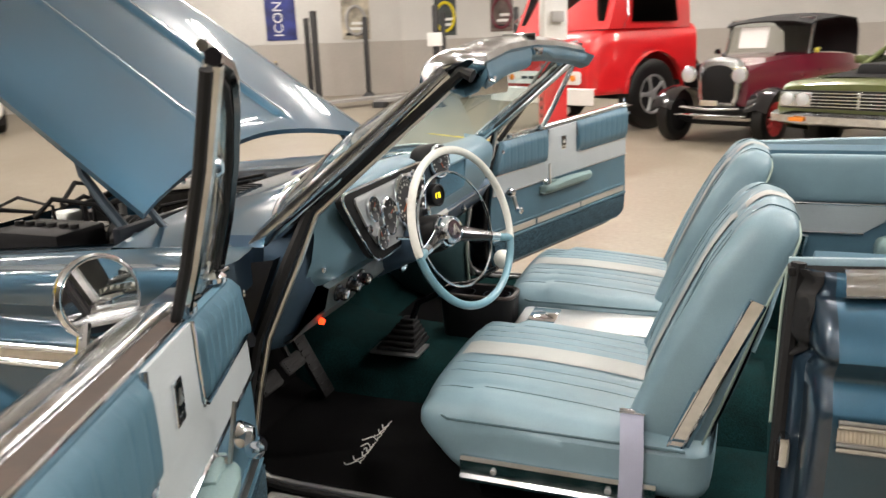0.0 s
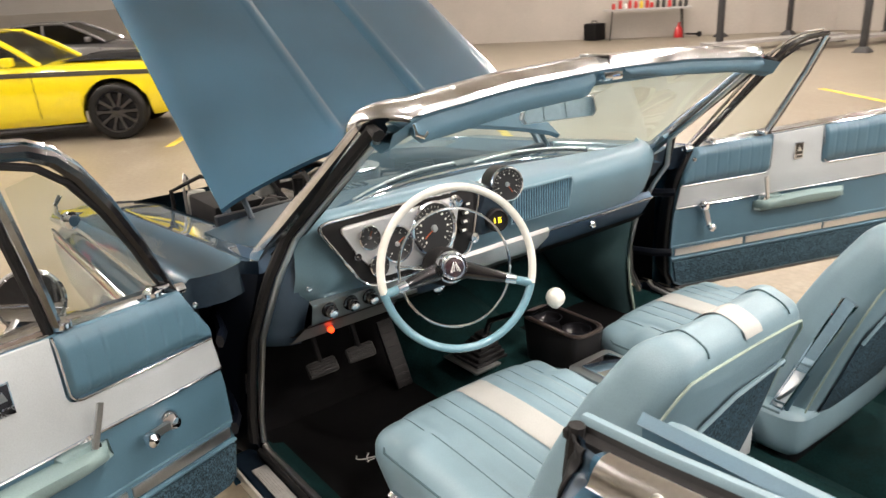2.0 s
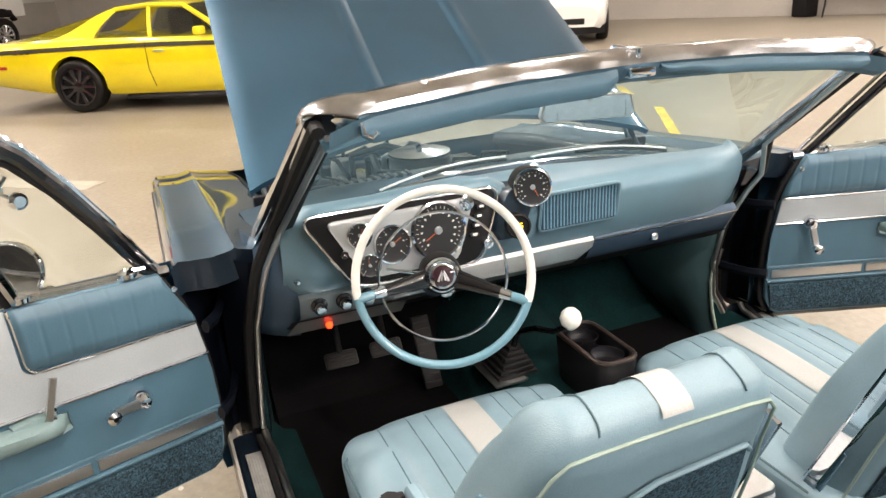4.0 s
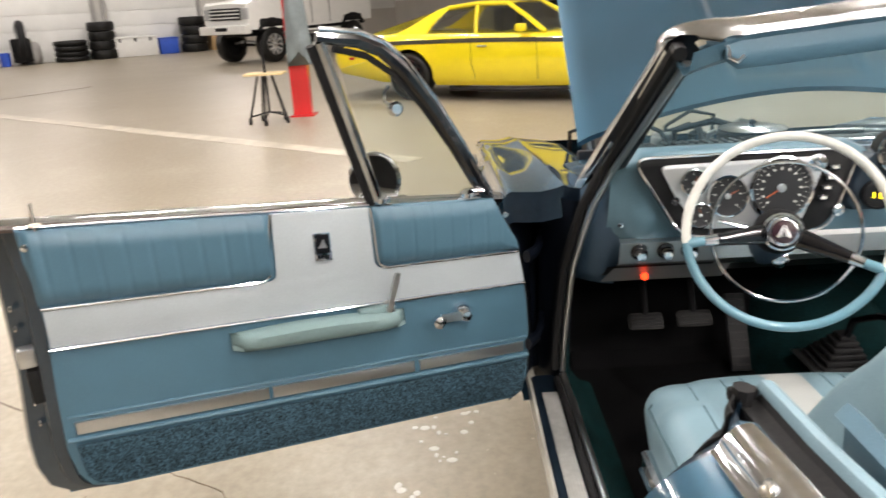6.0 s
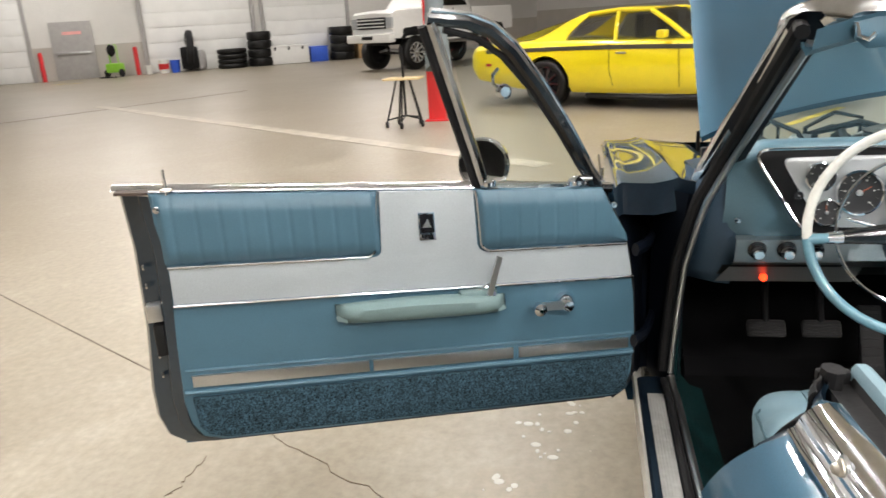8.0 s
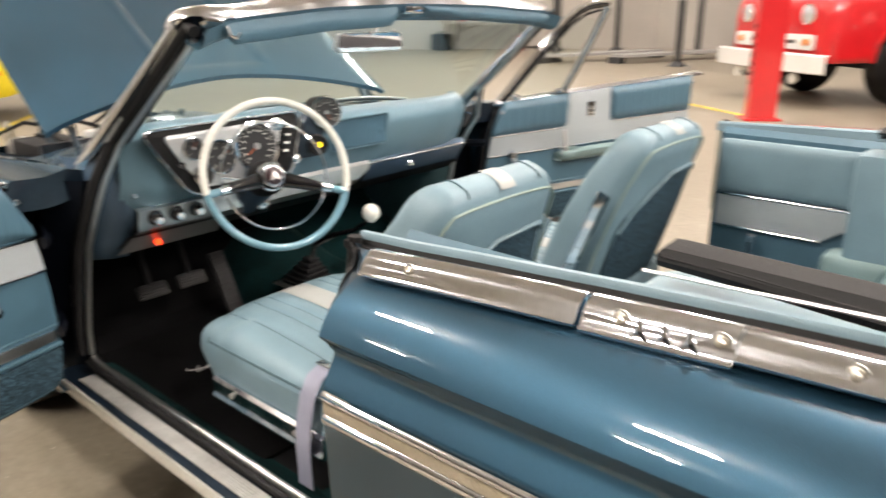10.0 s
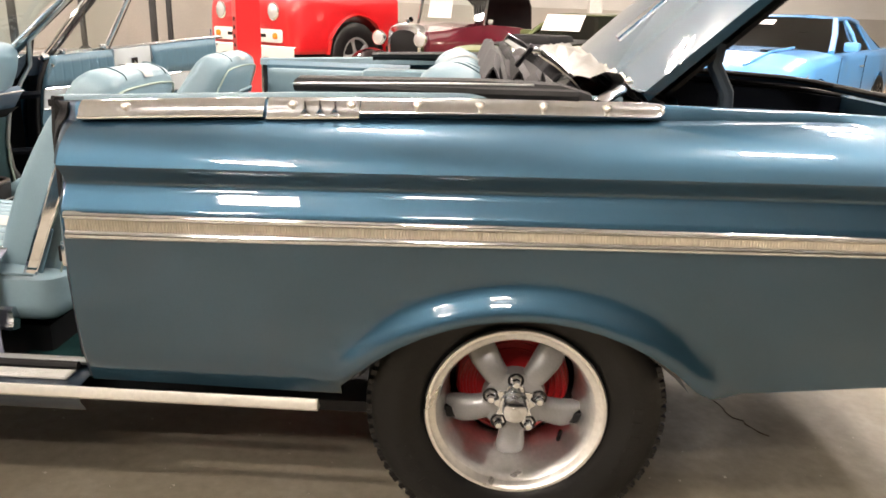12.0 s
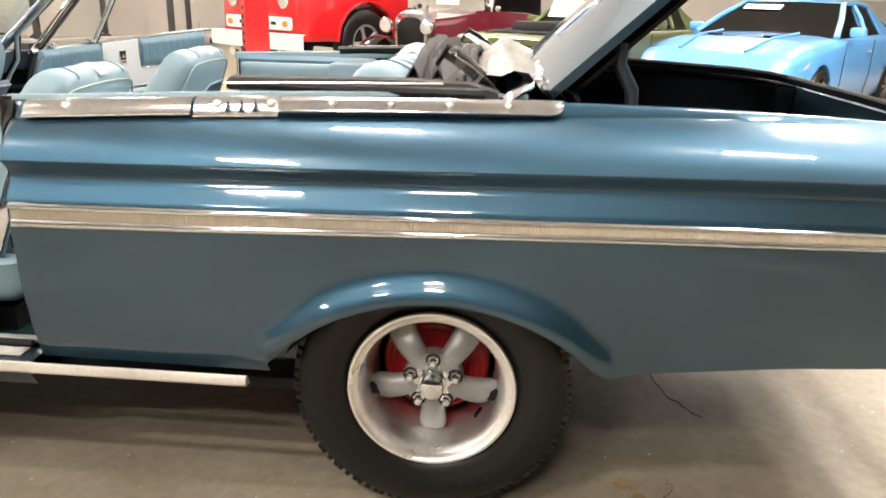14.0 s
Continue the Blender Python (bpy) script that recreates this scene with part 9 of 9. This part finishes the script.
for k in range(14):
    a = -1.05 + 0.15 * k + random.uniform(-0.02, 0.02)
    i = random.randrange(5)
    h = random.uniform(0.16, 0.30)
    p = Vector(tb_c) + TT(a, random.uniform(-0.18, 0.18), 0.845)
    bt = thing("bottle", NAMES[i] + " plastic bottle standing on the folding table", "bottle", tuple(p), group="bottles on the folding table")
    part("bottle_body", lathe([(0.048, 0), (0.052, 0.01), (0.052, h * 0.7), (0.04, h * 0.8), (0.018, h * 0.86), (0.018, h * 0.9)], None, 16), BOTTLE[i], bt)
    part("cap", lathe([(0.022, h * 0.9), (0.022, h), (0.004, h * 1.01)], None, 12), BOTTLE[(i + 2) % 5], bt)
case = thing("tool_case", "black plastic tool case standing on the floor", "tool case", tuple(put_nw(6.6, 0, -0.4)))
part("case_body", rbox((0, 0, 0.24), (0.46, 0.46, 0.48), 0.05), BLACK, case)
part("case_handle", tube([V(-0.1, 0, 0.48), V(-0.1, 0, 0.54), V(0.1, 0, 0.54), V(0.1, 0, 0.48)], 0.016, 6), BLACK, case)
can = thing("red_cone", "small red jug with a spout on the floor", "jug", tuple(put_nw(4.25, 0, -0.5)))
part("jug_body", lathe([(0.13, 0), (0.14, 0.03), (0.10, 0.25), (0.04, 0.33), (0.03, 0.42)], None, 20), RED_PAINT, can)
dolly = thing("wheel_dolly", "small black dolly wheels on the floor", "dolly", tuple(put_nw(3.85, 0, -0.5)))
part("dolly_frame", rbox((0, 0, 0.08), (0.5, 0.08, 0.05), 0.01), BLACK, dolly)
part("dolly_wheel", lathe([(0.07, -0.03), (0.08, 0), (0.07, 0.03)], Matrix.Translation((0.2, 0, 0.08)) @ Matrix.Rotation(radians(90), 4, "X"), 16), RUBBER, dolly)

# posters on the wall
POSTERS = [(put_nw, 3.30, 4.20, 1.72, 3.1, (0.02, 0.03, 0.16)), (put_nw, 1.02, 1.90, 1.68, 3.0, (0.42, 0.38, 0.30)), (put_n, 42.75, 43.45, 1.70, 3.0, (0.04, 0.05, 0.05)), (put_n, 40.95, 41.65, 1.75, 3.0, (0.10, 0.07, 0.06))]
for i, (pw, s0, s1, z0, z1, colr) in enumerate(POSTERS):
    po = tagged(part("poster", slab([(s0, z0), (s1, z0), (s1, z1), (s0, z1)], lambda s, z, w: pw(s, z, -0.012 - w), 0.012, 0.002), mat("poster_print_%s" % "abcd"[i], colr, 0.4, var=0.6, scale=2.5), None, smooth=0), ("dark blue printed banner", "beige printed banner with a round motif", "dark printed banner with a colour patch", "dark printed banner with lettering bars")[i] + " hung on the white wall", "banner")
    if i == 0:
        crv = bpy.data.curves.new("banner_word", "FONT")
        crv.body, crv.size, crv.extrude = "ICON", 0.40, 0.002
        org = pw(s1 - 0.12, z0 + 0.12, -0.028)
        ax, up = (pw(s0, 0, 0) - pw(s1, 0, 0)).normalized(), V(0, 0, 1)
        tm = Matrix((up, -ax, up.cross(-ax))).transposed().to_4x4()
        tm.translation = pw(s1 - 0.50, z0 + 0.10, -0.028)
        tx = new("banner_word", crv)
        tx.data.materials.append(PAPER)
        tx.parent = po
        tx.matrix_basis = tm
    else:
        cs = (s0 + s1) / 2
        ringp = [pw(cs + 0.30 * math.cos(a), (z0 + z1) / 2 - 0.1 + 0.42 * math.sin(a), -0.03) for a in [2 * math.pi * k / 28 for k in range(28)]]
        part("motif", tube(ringp, 0.05, 6, closed=True), (STEEL_GREY, YELLOW, MAROON)[i - 1], po)
        for k in range(3):
            part("bar", slab([(s0 + 0.1, z0 + 0.12 + 0.16 * k), (s1 - 0.1 - 0.1 * k, z0 + 0.12 + 0.16 * k), (s1 - 0.1 - 0.1 * k, z0 + 0.2 + 0.16 * k), (s0 + 0.1, z0 + 0.2 + 0.16 * k)], lambda s, z, w: pw(s, z, -0.026 - w), 0.004), PAPER if k else BLACK, po)

# garage doors and man door in the west wall
def garage_door(s0, s1, name):
    g = tagged(part(name, slab([(s0, 0.0), (s1, 0.0), (s1, 4.2), (s0, 4.2)], lambda s, z, w: put_w(s, z, -0.01 - w), 0.02), DOOR_WHITE, None, smooth=0), "white sectional garage door", "garage door", kind="structure")
    for k in range(7):
        z0 = 0.01 + 0.6 * k
        part("door_panel", slab([(s0 + 0.02, z0 + 0.015), (s1 - 0.02, z0 + 0.015), (s1 - 0.02, z0 + 0.585), (s0 + 0.02, z0 + 0.585)], lambda s, z, w: put_w(s, z, -0.032 - w), 0.03, 0.008), DOOR_WHITE, g)
    for s in (s0 - 0.1, s1 + 0.1):
        part("door_rail", slab([(s - 0.07, 0), (s + 0.07, 0), (s + 0.07, 4.2), (s - 0.07, 4.2)], lambda a, z, w: put_w(a, z, -0.005 - w), 0.10), STEEL_GREY, g, "grey steel rail")
    return g


garage_door(9.9, 13.55, "garage_door_1")
garage_door(14.15, 18.5, "garage_door_2")
garage_door(22.95, 27.5, "garage_door_3")
md = tagged(part("door_1", slab([(20.5, 0.0), (22.05, 0.0), (22.05, 2.25), (20.5, 2.25)], lambda s, z, w: put_w(s, z, -0.01 - w), 0.05, 0.006), STEEL_GREY, None), "grey steel man door with a push bar", "door", kind="structure")
part("push_bar", slab([(20.65, 1.0), (21.9, 1.0), (21.9, 1.08), (20.65, 1.08)], lambda s, z, w: put_w(s, z, -0.065 - w), 0.05, 0.01), BRUSHED, md, "steel push bar")
part("door_notice", slab([(20.9, 1.75), (21.6, 1.75), (21.6, 1.87), (20.9, 1.87)], lambda s, z, w: put_w(s, z, -0.065 - w), 0.004), mat("pink_notice", (0.75, 0.35, 0.33), 0.6), md, "pink notice strip")
for s in (19.0, 22.5):
    tagged(part("bollard", lathe([(0.09, 0), (0.09, 1.05), (0.06, 1.12), (0.01, 1.14)], Matrix.Translation(put_w(s, 0, -0.45)), 18), RED_PAINT, None), "red steel bollard beside the doors", "bollard", "bollards")


# tyre stacks and things along the west wall
def tyre_stack(s, off, n, r=0.36, w=0.24, lab=""):
    c = put_w(s, 0, -off)
    for k in range(n):
        j = Vector((0.02 * math.sin(k * 2.3 + s), 0.02 * math.cos(k * 1.7 + s), 0))
        tagged(part("tyre", lathe([(r * 0.62, -w * 0.42), (r * 0.8, -w * 0.5), (r * 0.95, -w * 0.44), (r, -w * 0.2), (r, w * 0.2), (r * 0.95, w * 0.44), (r * 0.8, w * 0.5), (r * 0.62, w * 0.42), (r * 0.60, 0)], Matrix.Translation(c + j + V(0, 0, w * (k + 0.5))), 30, cap=False), TYRE, None, smooth=50), "black car tyre lying in a stack by the garage door", "tyre", "stacked tyres " + lab)


tyre_stack(15.2, 0.7, 4, 0.62, 0.20, "low")
tyre_stack(14.0, 0.7, 4, 0.52, 0.36, "mid")
tyre_stack(10.35, 0.7, 4, 0.55, 0.36, "high")
ring_t = thing("tractor_tyre", "large worn tyre and dark parts leaning on the wall", "tyre", tuple(put_w(16.9, 0, -0.6)))
mt = Matrix.Translation((0, 0, 0.85)) @ Matrix.Rotation(radians(33), 4, "Z") @ Matrix.Rotation(radians(84), 4, "X")
part("tyre_ring", lathe([(0.58, -0.12), (0.66, -0.15), (0.78, -0.12), (0.82, 0), (0.78, 0.12), (0.66, 0.15), (0.58, 0.12)], mt, 36, cap=False), RUBBER, ring_t)
part("folded_chair", rbox((0.2, 0.1, 0.55), (0.7, 0.5, 0.9), 0.1), BLACK, ring_t, "dark folded seat")
part("grey_cover", move(soft((0.5, 0.4, 0.8), 0.15, (0.03, 0.03, 0.03), (8, 8, 8)), Matrix.Translation((-0.35, 0.25, 0.42))), STEEL_GREY, ring_t, "grey cover", smooth=70)
chest = thing("cool_box", "white cool box with black latches", "cool box", tuple(put_w(12.8, 0, -0.6)), -57)
part("box_body", rbox((0, 0, 0.36), (1.75, 0.7, 0.72), 0.04), WHITE_PAINT, chest)
part("box_lid", rbox((0, 0, 0.75), (1.80, 0.74, 0.10), 0.03), WHITE_PAINT, chest)
for a in (-0.6, 0, 0.6):
    part("latch", rbox((a, 0.36, 0.66), (0.08, 0.03, 0.14), 0.01), BLACK, chest)
    part("latch", rbox((a, -0.36, 0.66), (0.08, 0.03, 0.14), 0.01), BLACK, chest)
bb = thing("blue_box", "bright blue storage box with a lid", "box", tuple(put_w(11.45, 0, -0.55)), -57)
part("box_body", rbox((0, 0, 0.30), (0.75, 0.6, 0.60), 0.03, taper=(1.05, 1.05)), mat("blue_box_plastic", (0.03, 0.10, 0.55), 0.4), bb)
part("box_lid", rbox((0, 0, 0.63), (0.82, 0.66, 0.06), 0.02), bpy.data.materials["blue_box_plastic"], bb)
cb = thing("cardboard_box", "brown cardboard box behind the tyres", "box", tuple(put_w(9.3, 0, -0.5)), -57)
part("carton", rbox((0, 0, 0.55), (0.7, 0.6, 1.1), 0.01), mat("cardboard", (0.42, 0.27, 0.13), 0.8, var=0.12), cb)
part("carton_tape", rbox((0, 0, 1.102), (0.72, 0.08, 0.004), 0), GOLD_TRIM, cb)
pw_ = thing("pressure_washer", "green and black pressure washer on wheels", "pressure washer", tuple(put_w(19.85, 0, -0.7)))
LIME = mat("lime_green_plastic", (0.25, 0.55, 0.05), 0.4)
part("engine_cover", rbox((0, 0, 0.36), (0.5, 0.55, 0.36), 0.06), LIME, pw_, "lime green motor cover")
part("hose_reel", lathe([(0.2, -0.06), (0.24, 0), (0.2, 0.06)], Matrix.Translation((0.1, 0, 1.05)) @ Matrix.Rotation(radians(90), 4, "X"), 20), BLACK, pw_)
for q in (-0.25, 0.25):
    part("handle_tube", tube([V(q * 0.4, q, 0.3), V(q * 0.4, q, 1.2), V(q * 0.2, q * 0.6, 1.28)], 0.025, 8), LIME, pw_)
    part("wheel", lathe([(0.15, -0.04), (0.16, 0), (0.15, 0.04)], Matrix.Translation((0.1, q * 1.3, 0.16)) @ Matrix.Rotation(radians(90), 4, "X"), 20), RUBBER, pw_)
part("hose", tube([V(0.2, 0.1, 0.05), V(0.6, 0.4, 0.03), V(0.9, 0.1, 0.03), V(0.7, -0.3, 0.03), V(0.3, -0.2, 0.04)], 0.02, 6), BLACK, pw_)
for k, (s, h, r, m2, lb) in enumerate(((18.6, 0.36, 0.13, WHITE_PLASTIC, "white jug"), (18.0, 0.55, 0.22, WHITE_PLASTIC, "white red-labelled bucket"), (17.55, 0.5, 0.2, bpy.data.materials["blue_box_plastic"], "blue bucket"))):
    bk = thing("bucket", lb + " standing on the floor by the garage door", "bucket", tuple(put_w(s, 0, -0.7)), group="buckets by the garage door")
    part("bucket_body", lathe([(r * 0.85, 0), (r, h), (r * 1.06, h), (r * 1.06, h * 0.94)], None, 20), m2, bk)
    part("label", lathe([(r * 0.93, h * 0.3), (r * 1.0, h * 0.7)], None, 20, cap=False), RED_PAINT if k == 1 else m2, bk)

# column of the building, floor joints and paint
tagged(part("steel_column", rbox((2.6, 15.5, CEIL / 2), (0.3, 0.3, CEIL), 0.02), WALL_WHITE, None), "white building column beyond the vehicles", "column", kind="structure")


def floor_strip(name, a, b, w, m, label, h=0.0035, kind="structure"):
    a, b = V(*a, 0), V(*b, 0)
    d = (b - a).normalized()
    n = V(-d.y, d.x, 0) * w / 2
    return tagged(part(name, loft([[p - n, p - n + V(0, 0, h), p + n + V(0, 0, h), p + n] for p in (a, b)], closed=True, cap=True), m, None, smooth=0), label, "floor mark", kind=kind)



PALE = mat("pale_worn_floor_stripe", (0.37, 0.335, 0.275), 0.5, var=0.25, scale=4)
floor_strip("floor_joint", (-7.5, -11.0), (-2.62, -2.49), 0.0045, JOINT, "dark saw-cut joint in the concrete")
floor_strip("floor_stripe", (-15.4, -12.0), (-7.4, -1.5), 0.26, PALE, "pale worn stripe on the concrete")
floor_strip("floor_joint", (-12.5, -12.5), (-18.0, -9.6), 0.03, JOINT, "dark saw-cut joint in the concrete")
for a, b in (((-24.56, -20.4), (-24.9, -19.3)), ((-7.35, 4.6), (-5.95, 3.72)), ((-8.9, 5.15), (-8.3, 4.9)), ((-5.6, 9.3), (-3.4, 7.95)), ((-9.5, 1.2), (-10.9, 2.2)), ((-12.2, 3.2), (-13.4, 3.9))):
    floor_strip("floor_line", a, b, 0.10, YELLOW_LINE, "worn yellow line painted on the floor")


CRACK = mat("brown_crack_dirt", (0.12, 0.09, 0.06), 0.95, var=0.5, scale=25, fine=0.4)


def crack(pts, w=0.002):
    random.seed(len(pts))
    path = []
    for a, b in zip(pts, pts[1:]):
        for k in steps(0, 1, 5)[:-1]:
            path.append(V(a[0] + (b[0] - a[0]) * k + random.uniform(-0.012, 0.012), a[1] + (b[1] - a[1]) * k + random.uniform(-0.012, 0.012), 0))
    rings = []
    for i, p in enumerate(path):
        q = path[min(i + 1, len(path) - 1)] - path[max(i - 1, 0)]
        n = V(-q.y, q.x, 0).normalized() * w * random.uniform(0.3, 0.8)
        rings.append([p - n, p - n + V(0, 0, 0.0025), p + n + V(0, 0, 0.0025), p + n])
    tagged(part("floor_crack", loft(rings, closed=True, cap=True), CRACK, None, smooth=0), "hairline crack in the concrete floor", "crack", kind="structure")


crack([(0.75, 0.2), (0.77, 0.07), (0.737, -0.13), (0.79, -0.27), (0.86, -0.385)])
crack([(0.67, -0.70), (0.66, -0.76), (0.62, -0.84), (0.586, -0.917)])
crack([(-2.62, -2.49), (-2.40, -2.13), (-2.26, -1.924), (-2.126, -1.70), (-2.09, -1.62)], 0.0028)
crack([(-2.302, -2.413), (-2.183, -2.407), (-2.104, -2.411), (-2.056, -2.43), (-1.95, -2.41)], 0.0012)
crack([(0.9, -1.05), (1.0, -1.25), (0.96, -1.6)])
SPLASH = mat("white_paint_splash", (0.45, 0.43, 0.39), 0.5, var=0.1)
random.seed(21)
for cx, cy in ((-2.26, -1.38), (-2.62, -1.28), (-2.72, -1.16), (-2.45, -1.22), (-1.75, -1.62), (-0.35, -1.5), (0.55, -1.45), (-0.7, -1.35)):
    sp = bmesh.new()
    for k in range(7):
        ox, oy, rr = random.gauss(0, 0.05), random.gauss(0, 0.035), random.uniform(0.004, 0.016)
        lathe([(rr, 0.0), (rr * 0.9, 0.0015), (rr * 0.1, 0.002)], Matrix.Translation((cx + ox, cy + oy, 0)) @ Matrix.Diagonal((1, random.uniform(0.4, 1.3), 1, 1)), 9, bm=sp)
    tagged(part("floor_splash", sp, SPLASH, None), "small white paint splash on the concrete", "stain", kind="stuff")

# dust and flakes on the concrete beside the car, and a brown oil stain
random.seed(21)
DUST = mat("pale_dust_flakes", (0.50, 0.46, 0.38), 0.8, var=0.3)
flakes = bmesh.new()
for k in range(240):
    x, y = random.uniform(-2.6, 1.8), -0.15 - 1.2 * random.random()
    r = random.choice((0.002, 0.003, 0.004, 0.006))
    a0 = random.uniform(0, 6.28)
    lo = [flakes.verts.new(V(x + r * random.uniform(0.5, 1.6) * math.cos(a0 + a), y + r * random.uniform(0.4, 1.0) * math.sin(a0 + a), 0.002)) for a in (0, 1.57, 3.14, 4.71)]
    hi = flakes.verts.new(V(x, y, 0.0035))
    for i in range(4):
        flakes.faces.new((lo[i], lo[(i + 1) % 4], hi))
tagged(part("floor_dust", flakes, DUST, None, smooth=0), "pale dust flakes scattered on the concrete", "dust", kind="stuff")
STAIN = mat("brown_floor_stain", (0.27, 0.19, 0.10), 0.55, var=0.35, scale=12)
for cx, cy, r in ((0.54, -0.743, 0.035), (0.57, -0.79, 0.022)):
    ring = [(cx + r * random.uniform(0.55, 1.1) * math.cos(a), cy + 0.7 * r * random.uniform(0.5, 1.1) * math.sin(a)) for a in [6.283 * i / 22 for i in range(22)]]
    tagged(part("floor_stain", slab(ring, lambda a, b, w: V(a, b, w), 0.0025), STAIN, None, smooth=0), "brown oil stain on the concrete floor", "stain", kind="structure")
